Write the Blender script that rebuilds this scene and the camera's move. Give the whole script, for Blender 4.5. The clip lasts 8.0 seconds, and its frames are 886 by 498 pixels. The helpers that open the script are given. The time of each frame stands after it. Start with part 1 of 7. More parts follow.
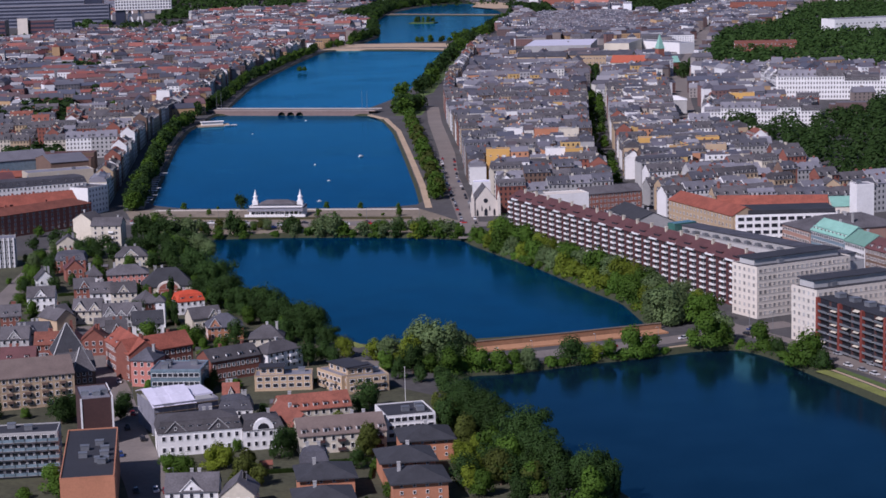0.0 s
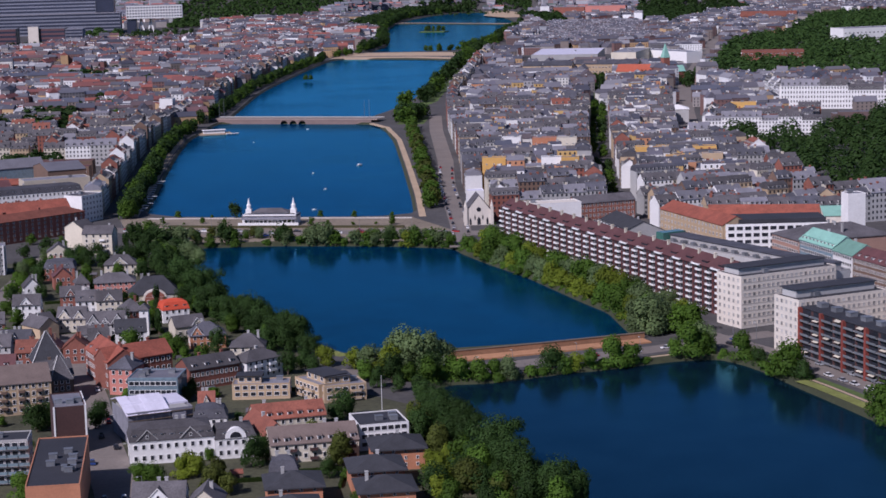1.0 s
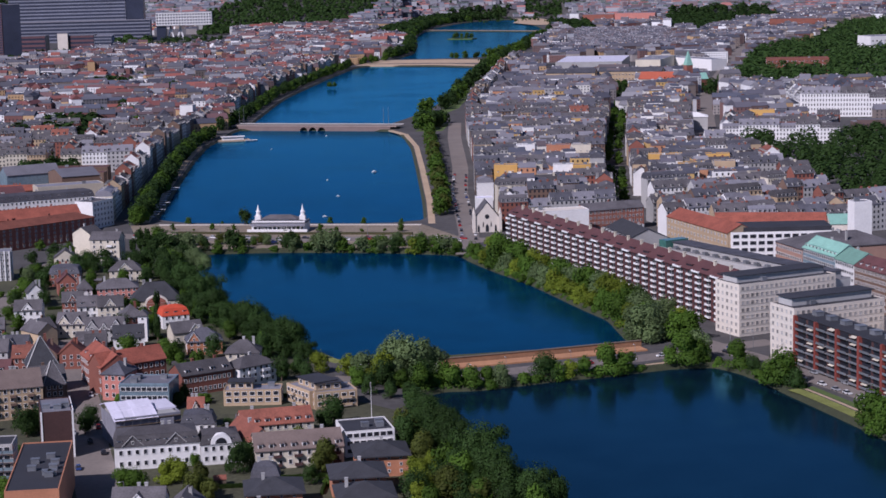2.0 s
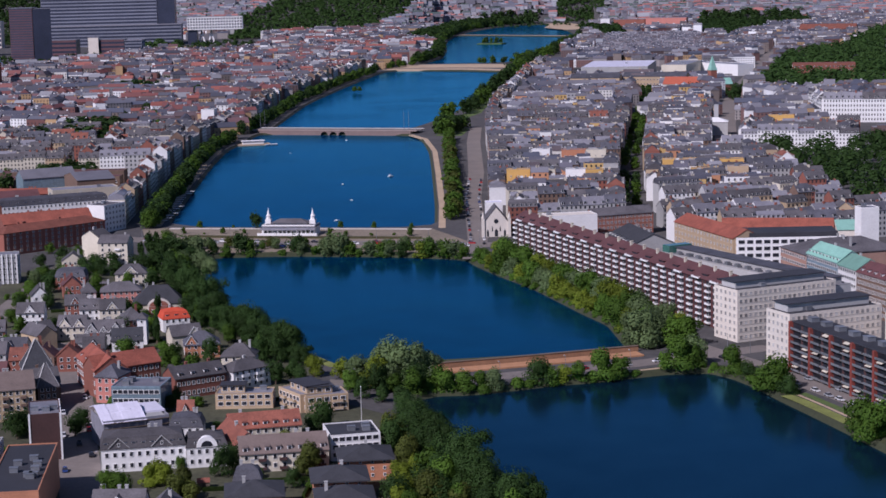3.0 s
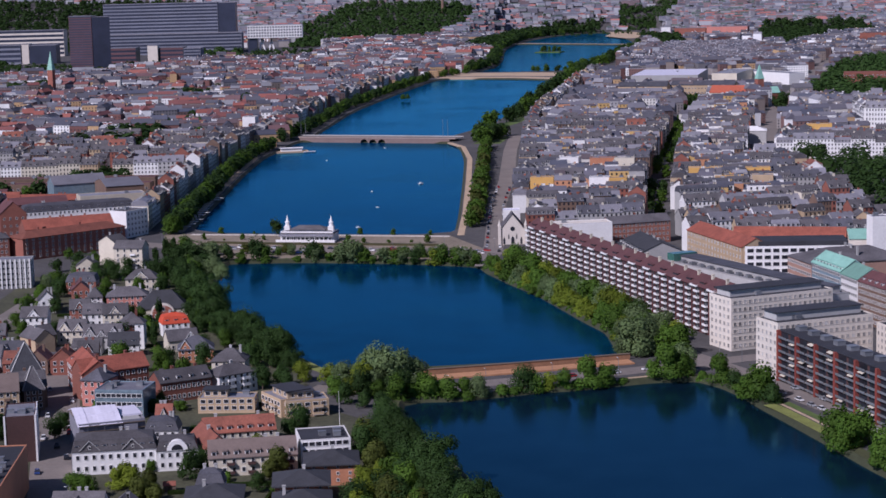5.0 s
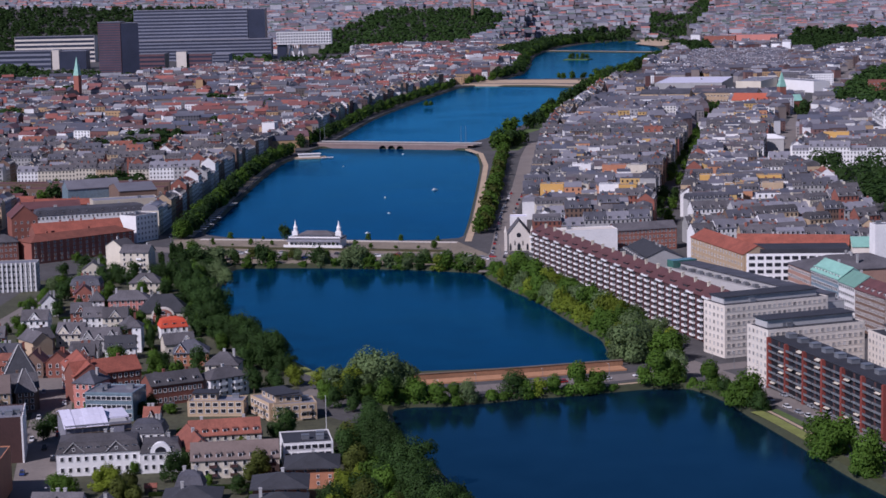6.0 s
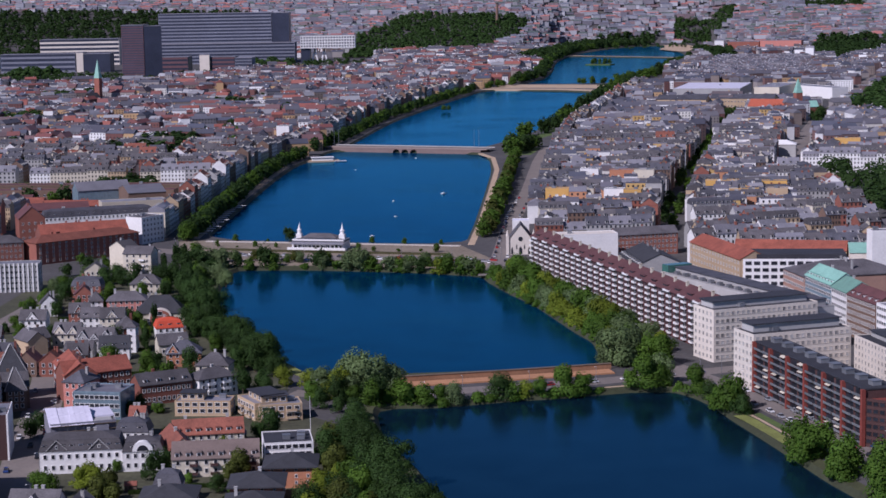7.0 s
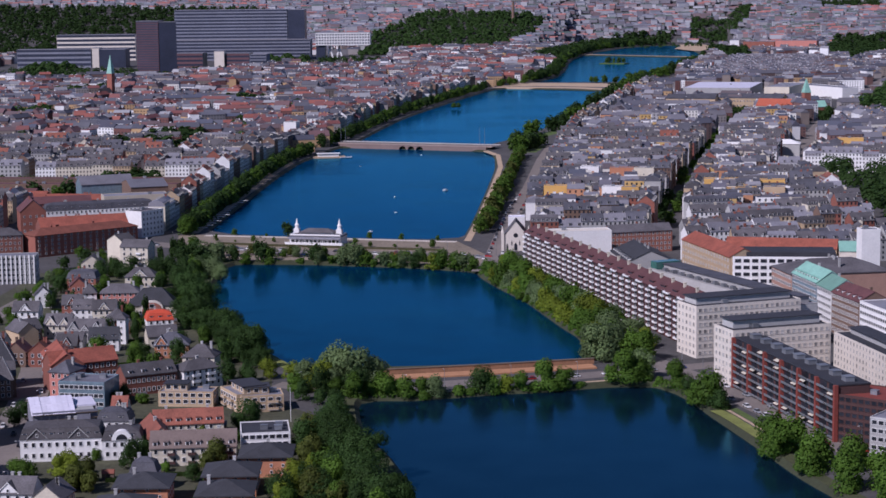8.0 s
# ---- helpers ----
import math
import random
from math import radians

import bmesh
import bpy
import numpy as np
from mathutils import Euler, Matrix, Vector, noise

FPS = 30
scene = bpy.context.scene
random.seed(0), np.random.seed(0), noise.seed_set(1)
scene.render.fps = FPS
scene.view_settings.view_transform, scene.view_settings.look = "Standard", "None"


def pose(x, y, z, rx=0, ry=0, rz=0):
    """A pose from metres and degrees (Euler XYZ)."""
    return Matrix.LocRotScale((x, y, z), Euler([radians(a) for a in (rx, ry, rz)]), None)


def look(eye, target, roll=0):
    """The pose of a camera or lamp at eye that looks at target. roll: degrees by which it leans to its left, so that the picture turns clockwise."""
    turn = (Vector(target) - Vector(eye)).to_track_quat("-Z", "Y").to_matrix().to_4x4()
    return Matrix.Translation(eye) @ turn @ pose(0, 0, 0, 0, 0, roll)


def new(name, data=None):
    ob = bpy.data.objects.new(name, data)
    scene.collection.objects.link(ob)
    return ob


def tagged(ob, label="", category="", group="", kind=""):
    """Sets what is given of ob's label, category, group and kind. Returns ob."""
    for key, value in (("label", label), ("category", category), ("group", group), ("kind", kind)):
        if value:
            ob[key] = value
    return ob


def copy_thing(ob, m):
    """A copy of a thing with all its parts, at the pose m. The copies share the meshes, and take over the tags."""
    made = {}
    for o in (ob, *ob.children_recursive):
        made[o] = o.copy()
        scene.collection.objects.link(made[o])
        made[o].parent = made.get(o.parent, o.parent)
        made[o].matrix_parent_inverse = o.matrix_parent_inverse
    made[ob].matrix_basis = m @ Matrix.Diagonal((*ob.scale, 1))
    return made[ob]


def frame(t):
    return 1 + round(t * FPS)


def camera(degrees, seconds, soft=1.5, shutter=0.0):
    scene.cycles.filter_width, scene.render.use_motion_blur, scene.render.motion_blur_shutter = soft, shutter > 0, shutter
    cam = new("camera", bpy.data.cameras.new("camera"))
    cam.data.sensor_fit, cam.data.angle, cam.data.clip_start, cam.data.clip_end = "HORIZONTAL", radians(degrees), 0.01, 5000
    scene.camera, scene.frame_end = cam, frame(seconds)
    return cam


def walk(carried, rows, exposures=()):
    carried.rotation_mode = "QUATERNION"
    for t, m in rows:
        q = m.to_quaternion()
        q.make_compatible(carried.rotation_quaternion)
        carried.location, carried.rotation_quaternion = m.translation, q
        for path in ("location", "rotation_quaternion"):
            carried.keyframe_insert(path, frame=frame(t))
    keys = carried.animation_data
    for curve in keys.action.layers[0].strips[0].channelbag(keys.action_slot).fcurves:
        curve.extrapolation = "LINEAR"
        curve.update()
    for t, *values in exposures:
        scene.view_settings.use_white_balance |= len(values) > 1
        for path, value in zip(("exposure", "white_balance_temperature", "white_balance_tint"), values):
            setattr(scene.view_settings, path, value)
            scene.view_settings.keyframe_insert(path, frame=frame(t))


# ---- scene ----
cam = camera(26.0, 8.0, soft=1.6)
PATH = [
    (0, (84.566, -1200.003, 172.767), (163.85, -216.40, 10.79), -1.494),
    (0.5, (91.820, -1200.262, 172.541), (168.28, -216.05, 12.94), -1.461),
    (1, (99.606, -1199.435, 172.055), (170.03, -214.38, 14.87), -1.455),
    (1.5, (107.978, -1199.746, 171.716), (169.49, -213.73, 16.80), -1.453),
    (3, (134.098, -1201.351, 170.974), (166.29, -213.21, 20.85), -1.400),
    (3.5, (142.905, -1201.155, 170.483), (165.59, -212.57, 21.52), -1.402),
    (4, (151.778, -1201.262, 170.131), (164.72, -212.34, 22.23), -1.393),
    (4.5, (160.562, -1201.947, 169.740), (163.77, -212.75, 23.22), -1.420),
    (6, (188.010, -1205.315, 168.641), (162.48, -215.58, 28.01), -1.279),
    (6.5, (196.718, -1207.465, 168.455), (162.97, -217.75, 29.47), -1.143),
    (7, (205.246, -1210.140, 168.331), (164.18, -220.56, 30.35), -1.035),
    (7.5, (213.459, -1213.350, 167.934), (166.43, -224.01, 30.14), -0.875),
    (8, (220.966, -1217.165, 167.633), (169.15, -228.19, 28.90), -0.688),
]
walk(cam, [(t, look(eye, target, roll)) for t, eye, target, roll in PATH], exposures=[(0, -0.15, 5780, 27), (8, -0.18, 5690, 28)])

# ---- daylight ----
SUN_TO = Vector((-0.62, -0.62, 0.76)).normalized()      # towards the sun
world = bpy.data.worlds.new("sky")
scene.world = world
world.use_nodes = True
sky = world.node_tree.nodes.new("ShaderNodeTexSky")
sky.sky_type, sky.sun_disc = "NISHITA", False
sky.sun_elevation = math.asin(SUN_TO.z)
sky.sun_rotation = math.atan2(SUN_TO.x, SUN_TO.y)
sky.altitude, sky.air_density, sky.dust_density, sky.ozone_density = 2500, 1.0, 0.0, 4.0
world.node_tree.links.new(sky.outputs[0], world.node_tree.nodes["Background"].inputs[0])
world.node_tree.nodes["Background"].inputs[1].default_value = 0.07
sun = new("sun", bpy.data.lights.new("sun", "SUN"))
sun.data.energy, sun.data.angle, sun.data.color = 4.95, radians(0.5), (1.0, 0.94, 0.85)
sun.matrix_world = look((0, 0, 900), Vector((0, 0, 900)) - SUN_TO)


# ---- materials ----
def material(name, colour, rough=0.8, spread=0.25, scale=0.25, fine=2.5, tint=0.12, bump=0.15, metal=0.0, coat=None):
    """A surface with large stains, fine grain, a shift of brightness from object to object and a slight relief."""
    m = bpy.data.materials.new(name)
    m.use_nodes = True
    nt, ln = m.node_tree.nodes, m.node_tree.links
    bsdf = nt["Principled BSDF"]
    bsdf.inputs["Roughness"].default_value, bsdf.inputs["Metallic"].default_value = rough, metal
    geo = nt.new("ShaderNodeNewGeometry")
    big, small = nt.new("ShaderNodeTexNoise"), nt.new("ShaderNodeTexNoise")
    big.inputs["Scale"].default_value, small.inputs["Scale"].default_value = scale, fine
    big.inputs["Detail"].default_value = 4
    small.inputs["Detail"].default_value = 3
    for n in (big, small):
        ln.new(geo.outputs["Position"], n.inputs["Vector"])
    info = nt.new("ShaderNodeObjectInfo")
    add = nt.new("ShaderNodeMath")
    add.operation = "ADD"
    ln.new(big.outputs["Fac"], add.inputs[0])
    ln.new(small.outputs["Fac"], add.inputs[1])
    level = nt.new("ShaderNodeMapRange")
    level.inputs["From Min"].default_value, level.inputs["From Max"].default_value = 0.6, 1.4
    level.inputs["To Min"].default_value, level.inputs["To Max"].default_value = 1 - spread, 1 + spread
    ln.new(add.outputs[0], level.inputs["Value"])
    each = nt.new("ShaderNodeMapRange")
    each.inputs["To Min"].default_value, each.inputs["To Max"].default_value = 1 - tint, 1 + tint
    ln.new(info.outputs["Random"], each.inputs["Value"])
    both = nt.new("ShaderNodeMath")
    both.operation = "MULTIPLY"
    ln.new(level.outputs[0], both.inputs[0])
    ln.new(each.outputs[0], both.inputs[1])
    hue = nt.new("ShaderNodeHueSaturation")
    hue.inputs["Color"].default_value = (*colour, 1)
    ln.new(both.outputs[0], hue.inputs["Value"])
    ln.new(hue.outputs["Color"], bsdf.inputs["Base Color"])
    if bump:
        rel = nt.new("ShaderNodeBump")
        rel.inputs["Strength"].default_value, rel.inputs["Distance"].default_value = bump, 0.2
        ln.new(small.outputs["Fac"], rel.inputs["Height"])
        ln.new(rel.outputs[0], bsdf.inputs["Normal"])
    return m


def island_material(name, colours, rough=0.8, spread=0.2, scale=0.05):
    """A surface whose colour changes from piece to piece, along a ramp of colours."""
    m = material(name, colours[0], rough, spread, scale)
    nt, ln = m.node_tree.nodes, m.node_tree.links
    geo, ramp = nt.new("ShaderNodeNewGeometry"), nt.new("ShaderNodeValToRGB")
    ramp.color_ramp.interpolation = "CONSTANT"
    els = ramp.color_ramp.elements
    while len(els) < len(colours):
        els.new(0.5)
    for n, c in enumerate(colours):
        els[n].position, els[n].color = n / len(colours), (*c, 1)
    hue = next(n for n in nt if n.type == "HUE_SAT")
    ln.new(geo.outputs["Random Per Island"], ramp.inputs[0])
    ln.new(ramp.outputs[0], hue.inputs["Color"])
    return m


SLATE = material("slate", (0.080, 0.074, 0.080), 0.8, 0.48, 0.15, 1.6, 0.3)
SLATE_BLUE = material("blue_slate", (0.070, 0.070, 0.086), 0.75, 0.45, 0.15, 1.6, 0.25)
ZINC = material("zinc_roof", (0.19, 0.185, 0.21), 0.5, 0.25, 0.12, 1.2, 0.25)
BITUMEN = material("bitumen", (0.032, 0.033, 0.042), 0.8, 0.35, 0.1, 1.2, 0.2)
FELT = material("dark_hip_roof", (0.036, 0.037, 0.044), 0.85, 0.35, 0.3, 2.0, 0.1)
REDTILE = material("red_tile", (0.205, 0.068, 0.044), 0.8, 0.42, 0.2, 1.8, 0.25)
REDBRIGHT = material("bright_red_tile", (0.55, 0.075, 0.03), 0.7, 0.15, 0.3, 1.8, 0.1)
MAROON = material("maroon_tile", (0.105, 0.042, 0.043), 0.75, 0.3, 0.15, 1.8, 0.1)
TILERED = material("weathered_red_tile", (0.245, 0.070, 0.044), 0.8, 0.4, 0.2, 1.5, 0.1)
ORANGETILE = material("orange_tile", (0.40, 0.095, 0.05), 0.75, 0.2, 0.2, 1.5, 0.1)
BROWNTILE = material("brown_tile", (0.16, 0.12, 0.105), 0.8, 0.25, 0.2, 1.8, 0.1)
COPPER = material("green_copper", (0.24, 0.46, 0.38), 0.6, 0.2, 0.2, 1.5, 0.1)
DARKCOPPER = material("dull_copper", (0.13, 0.25, 0.20), 0.6, 0.2, 0.2, 1.5, 0.1)
WHITE = material("white_render", (0.70, 0.69, 0.68), 0.85, 0.1, 0.12, 1.0, 0.08)
CREAM = material("cream_render", (0.52, 0.47, 0.38), 0.85, 0.12, 0.12, 1.0, 0.15)
GREYWALL = material("grey_render", (0.36, 0.355, 0.35), 0.85, 0.15, 0.12, 1.0, 0.2)
STONE = material("pale_stone", (0.60, 0.545, 0.48), 0.85, 0.12, 0.08, 1.0, 0.08)
BLOCKBRICK = material("maroon_brick", (0.115, 0.036, 0.034), 0.9, 0.2, 0.15, 1.5, 0.1)
BRICK = material("red_brick", (0.235, 0.085, 0.06), 0.9, 0.2, 0.15, 1.5, 0.25)
BROWNBRICK = material("brown_brick", (0.15, 0.095, 0.07), 0.9, 0.2, 0.15, 1.5, 0.2)
DARKBRICK = material("dark_brick", (0.065, 0.03, 0.028), 0.9, 0.2, 0.2, 1.5, 0.1)
ORANGEBRICK = material("orange_brick", (0.42, 0.18, 0.10), 0.9, 0.15, 0.2, 1.5, 0.1)
PEACH = material("peach_brick", (0.36, 0.215, 0.165), 0.9, 0.15, 0.2, 1.5, 0.1)
PINK = material("pink_render", (0.46, 0.18, 0.145), 0.85, 0.12, 0.2, 1.5, 0.1)
YELLOW = material("yellow_render", (0.58, 0.34, 0.10), 0.85, 0.12, 0.2, 1.5, 0.15)
TANBRICK = material("tan_brick", (0.42, 0.31, 0.20), 0.9, 0.12, 0.2, 1.5, 0.15)
TIMBER = material("red_timber", (0.20, 0.042, 0.03), 0.8, 0.2, 0.3, 2.0, 0.1)
GLASS = material("window_glass", (0.022, 0.024, 0.032), 0.3, 0.3, 0.5, 3.0, 0.3, 0.02)
GREENGLASS = material("green_glass", (0.05, 0.14, 0.12), 0.15, 0.3, 0.5, 3.0, 0.2, 0.02)
PALEGLASS = material("pale_glass", (0.16, 0.22, 0.26), 0.15, 0.3, 0.5, 3.0, 0.2, 0.02)
STEELGLASS = material("grey_window", (0.15, 0.155, 0.165), 0.25, 0.3, 0.4, 2.0, 0.3, 0.02)
STONEGLASS = material("pale_office_window", (0.34, 0.33, 0.32), 0.25, 0.3, 0.4, 2.0, 0.5, 0.02)
PAINT = material("white_paint", (0.74, 0.73, 0.72), 0.6, 0.08, 0.3, 2.0, 0.05)
SHEET = material("white_sheeting", (0.62, 0.60, 0.70), 0.5, 0.12, 0.15, 0.8, 0.05, 0.4)
METAL = material("grey_metal", (0.25, 0.26, 0.28), 0.45, 0.2, 0.5, 3.0, 0.15, 0.1, 0.5)
NET = material("scaffold_net", (0.22, 0.22, 0.26), 0.9, 0.25, 0.3, 2.0, 0.1)
ASPHALT = material("asphalt", (0.06, 0.056, 0.058), 0.9, 0.2, 0.06, 0.7, 0.0)
PAVING = material("paving", (0.175, 0.15, 0.135), 0.9, 0.2, 0.06, 0.7, 0.0)
GRAVEL = material("sandy_gravel", (0.42, 0.31, 0.21), 0.95, 0.2, 0.05, 0.6, 0.0)
DAMPAVING = material("trodden_paving", (0.21, 0.17, 0.125), 0.95, 0.4, 0.045, 0.5, 0.0)
ORANGEPATH = material("orange_gravel", (0.40, 0.20, 0.10), 0.95, 0.2, 0.05, 0.6, 0.0)
GRASS = material("grass", (0.075, 0.115, 0.025), 0.95, 0.35, 0.05, 0.8, 0.0)
REEDS = material("reed_bank", (0.17, 0.19, 0.045), 0.95, 0.35, 0.1, 1.2, 0.0)
GROUND = material("city_ground", (0.064, 0.06, 0.06), 0.95, 0.4, 0.03, 0.3, 0.0)
BANK = material("lake_bank", (0.032, 0.036, 0.016), 0.95, 0.35, 0.08, 0.6, 0.0)
ROUGHBANK = material("rough_bank", (0.05, 0.056, 0.02), 0.95, 0.45, 0.1, 0.9, 0.0)
GARDEN = material("garden_ground", (0.055, 0.056, 0.030), 0.95, 0.55, 0.07, 0.5, 0.0)
BARK = material("bark", (0.09, 0.065, 0.045), 0.95, 0.3, 1.0, 6.0, 0.2)


def leaf_material(name, colour):
    m = material(name, colour, 0.65, 0.3, 0.08, 0.9, 0.28, 0.0)
    nt, ln = m.node_tree.nodes, m.node_tree.links
    geo = nt.new("ShaderNodeNewGeometry")
    rng = nt.new("ShaderNodeMapRange")
    rng.inputs["To Min"].default_value, rng.inputs["To Max"].default_value = 0.88, 1.12
    ln.new(geo.outputs["Random Per Island"], rng.inputs["Value"])
    hue = next(n for n in nt if n.type == "HUE_SAT")
    old = hue.inputs["Value"].links[0].from_socket
    mul = nt.new("ShaderNodeMath")
    mul.operation = "MULTIPLY"
    ln.new(old, mul.inputs[0])
    ln.new(rng.outputs[0], mul.inputs[1])
    ln.new(mul.outputs[0], hue.inputs["Value"])
    # light also comes through the leaves
    nt["Principled BSDF"].inputs["Specular IOR Level"].default_value = 0.12
    glow, mix = nt.new("ShaderNodeBsdfTranslucent"), nt.new("ShaderNodeMixShader")
    mix.inputs[0].default_value = 0.42
    ln.new(hue.outputs["Color"], glow.inputs["Color"])
    ln.new(nt["Principled BSDF"].outputs[0], mix.inputs[1])
    ln.new(glow.outputs[0], mix.inputs[2])
    ln.new(mix.outputs[0], nt["Material Output"].inputs["Surface"])
    return m


LEAF_DARK = leaf_material("dark_leaves", (0.040, 0.080, 0.020))
LEAF_MID = leaf_material("green_leaves", (0.078, 0.148, 0.020))
LEAF_LIGHT = leaf_material("light_leaves", (0.165, 0.215, 0.022))
LEAF_GREY = leaf_material("willow_leaves", (0.130, 0.185, 0.075))
LEAF_AUTUMN = leaf_material("olive_leaves", (0.085, 0.105, 0.022))



def ripple(m, index):
    nt, ln = m.node_tree.nodes, m.node_tree.links
    bsdf = nt["Principled BSDF"]
    bsdf.inputs["Specular IOR Level"].default_value = 0.0
    geo, wind = nt.new("ShaderNodeNewGeometry"), nt.new("ShaderNodeTexNoise")
    wind.inputs["Scale"].default_value, wind.inputs["Detail"].default_value = 0.9, 4
    ln.new(geo.outputs["Position"], wind.inputs["Vector"])
    gust = nt.new("ShaderNodeTexNoise")
    gust.inputs["Scale"].default_value, gust.inputs["Detail"].default_value, gust.inputs["Distortion"].default_value = 0.009, 5, 1.2
    ln.new(geo.outputs["Position"], gust.inputs["Vector"])
    power = nt.new("ShaderNodeMapRange")
    power.inputs["From Min"].default_value, power.inputs["From Max"].default_value = 0.42, 0.62
    power.inputs["To Min"].default_value, power.inputs["To Max"].default_value = 0.03, 0.34
    ln.new(gust.outputs["Fac"], power.inputs["Value"])
    rel = nt.new("ShaderNodeBump")
    rel.inputs["Distance"].default_value = 0.25
    ln.new(power.outputs[0], rel.inputs["Strength"])
    ln.new(wind.outputs["Fac"], rel.inputs["Height"])
    ln.new(rel.outputs[0], bsdf.inputs["Normal"])
    # a mirror tinted blue, deepening the reflected sky, over the body of the water
    shine, share, mix = nt.new("ShaderNodeBsdfGlossy"), nt.new("ShaderNodeFresnel"), nt.new("ShaderNodeMixShader")
    shine.inputs["Color"].default_value, shine.inputs["Roughness"].default_value = (0.20, 0.74, 1.0, 1), 0.12
    share.inputs["IOR"].default_value = index
    for node in (shine, share):
        ln.new(rel.outputs[0], node.inputs["Normal"])
    ln.new(share.outputs[0], mix.inputs[0])
    ln.new(bsdf.outputs[0], mix.inputs[1])
    ln.new(shine.outputs[0], mix.inputs[2])
    ln.new(mix.outputs[0], nt["Material Output"].inputs["Surface"])


# each lake's body colour stands in for its share of reflected sky
# the broad mottling of the colour paints in paler wind streaks
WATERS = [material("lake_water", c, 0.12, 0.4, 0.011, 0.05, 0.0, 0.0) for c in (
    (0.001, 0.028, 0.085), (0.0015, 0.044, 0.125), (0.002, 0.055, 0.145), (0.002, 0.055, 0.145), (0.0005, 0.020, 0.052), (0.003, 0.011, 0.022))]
for water, mirror_index in zip(WATERS, (1.08, 1.065, 1.065, 1.065, 1.16, 1.22)):
    ripple(water, mirror_index)


# ---- shapes ----
class Shape:
    """Vertices and faces gathered for one mesh, with a material slot per face."""

    def __init__(self):
        self.v, self.f, self.s = [], [], []
        self.soft = []      # a shading normal for each vertex, where leaves round off into a crown

    def poly(self, pts, slot=0):
        n = len(self.v)
        self.v += [tuple(p) for p in pts]
        self.f.append(tuple(range(n, n + len(pts))))
        self.s.append(slot)
        return self

    def box(self, x0, x1, y0, y1, z0, z1, slot=0):
        n = len(self.v)
        self.v += [(x, y, z) for z in (z0, z1) for x, y in ((x0, y0), (x1, y0), (x1, y1), (x0, y1))]
        for q in ((3, 2, 1, 0), (4, 5, 6, 7), (0, 1, 5, 4), (1, 2, 6, 5), (2, 3, 7, 6), (3, 0, 4, 7)):
            self.f.append(tuple(n + i for i in q))
            self.s.append(slot)
        return self

    def solid(self, low, high, slot=0):
        """A closed body between two rings of as many points."""
        n, k = len(self.v), len(low)
        self.v += [tuple(p) for p in low] + [tuple(p) for p in high]
        self.f += [tuple(n + i for i in reversed(range(k))), tuple(n + k + i for i in range(k))]
        self.f += [(n + i, n + (i + 1) % k, n + k + (i + 1) % k, n + k + i) for i in range(k)]
        self.s += [slot] * (k + 2)
        return self

    def ring(self, cx, cy, z0, z1, r0, r1, sides=8, slot=0):
        turn = [2 * math.pi * i / sides for i in range(sides)]
        low = [(cx + r0 * math.cos(a), cy + r0 * math.sin(a), z0) for a in turn]
        high = [(cx + r1 * math.cos(a), cy + r1 * math.sin(a), z1) for a in turn]
        return self.solid(low, high, slot)

    def gable(self, w, d, z, rise, over=0.4, thick=0.3, cx=0.0, cy=0.0):
        """A saddle roof with its ridge along x, with eaves, as a solid."""
        x0, x1, y0, y1 = cx - w / 2 - over * 0.5, cx + w / 2 + over * 0.5, cy - d / 2 - over, cy + d / 2 + over
        n, k = len(self.v), thick * 1.15
        for x in (x0, x1):
            self.v += [(x, y0, z), (x, cy, z + rise), (x, y1, z), (x, y1, z - thick), (x, cy, z + rise - k), (x, y0, z - thick)]
        for q in ((0, 6, 7, 1), (1, 7, 8, 2), (2, 8, 9, 3), (3, 9, 10, 4), (4, 10, 11, 5), (5, 11, 6, 0), (0, 1, 4, 5), (1, 2, 3, 4), (6, 11, 10, 7), (7, 10, 9, 8)):
            self.f.append(tuple(n + i for i in reversed(q)))
            self.s.append(0)
        return self

    def hip(self, w, d, z, rise, over=0.6, thick=0.4, flat=0.0, run=None):
        """A hipped roof (flat: share of the depth left level on top; run: how far the slopes reach in)."""
        x, y = w / 2 + over, d / 2 + over
        run = min(x, y) * (1 - flat) - 0.05 if run is None else run
        low = [(-x, -y, z - thick), (x, -y, z - thick), (x, y, z - thick), (-x, y, z - thick)]
        mid = [(a, b, z) for a, b, _ in low]
        top = [((abs(a) - run) * (1 if a > 0 else -1), (abs(b) - run) * (1 if b > 0 else -1), z + rise) for a, b, _ in low]
        n = len(self.v)
        self.v += low + mid + top
        self.f.append((n + 3, n + 2, n + 1, n))
        for k in (0, 4):
            self.f += [(n + k + i, n + k + (i + 1) % 4, n + k + 4 + (i + 1) % 4, n + k + 4 + i) for i in range(4)]
        self.f.append((n + 8, n + 9, n + 10, n + 11))
        self.s += [0] * 10
        return self

    def rim(self, w, d, t, z0, z1):
        """An upright rim round a rectangle, in one piece."""
        n = len(self.v)
        outer = [(-w / 2, -d / 2), (w / 2, -d / 2), (w / 2, d / 2), (-w / 2, d / 2)]
        inner = [(-w / 2 + t, -d / 2 + t), (w / 2 - t, -d / 2 + t), (w / 2 - t, d / 2 - t), (-w / 2 + t, d / 2 - t)]
        for loop, z in ((outer, z0), (outer, z1), (inner, z1), (inner, z0)):
            self.v += [(x, y, z) for x, y in loop]
        for k in range(4):
            a, b = n + 4 * k, n + 4 * ((k + 1) % 4)
            self.f += [(a + i, a + (i + 1) % 4, b + (i + 1) % 4, b + i) for i in range(4)]
            self.s += [0] * 4
        return self

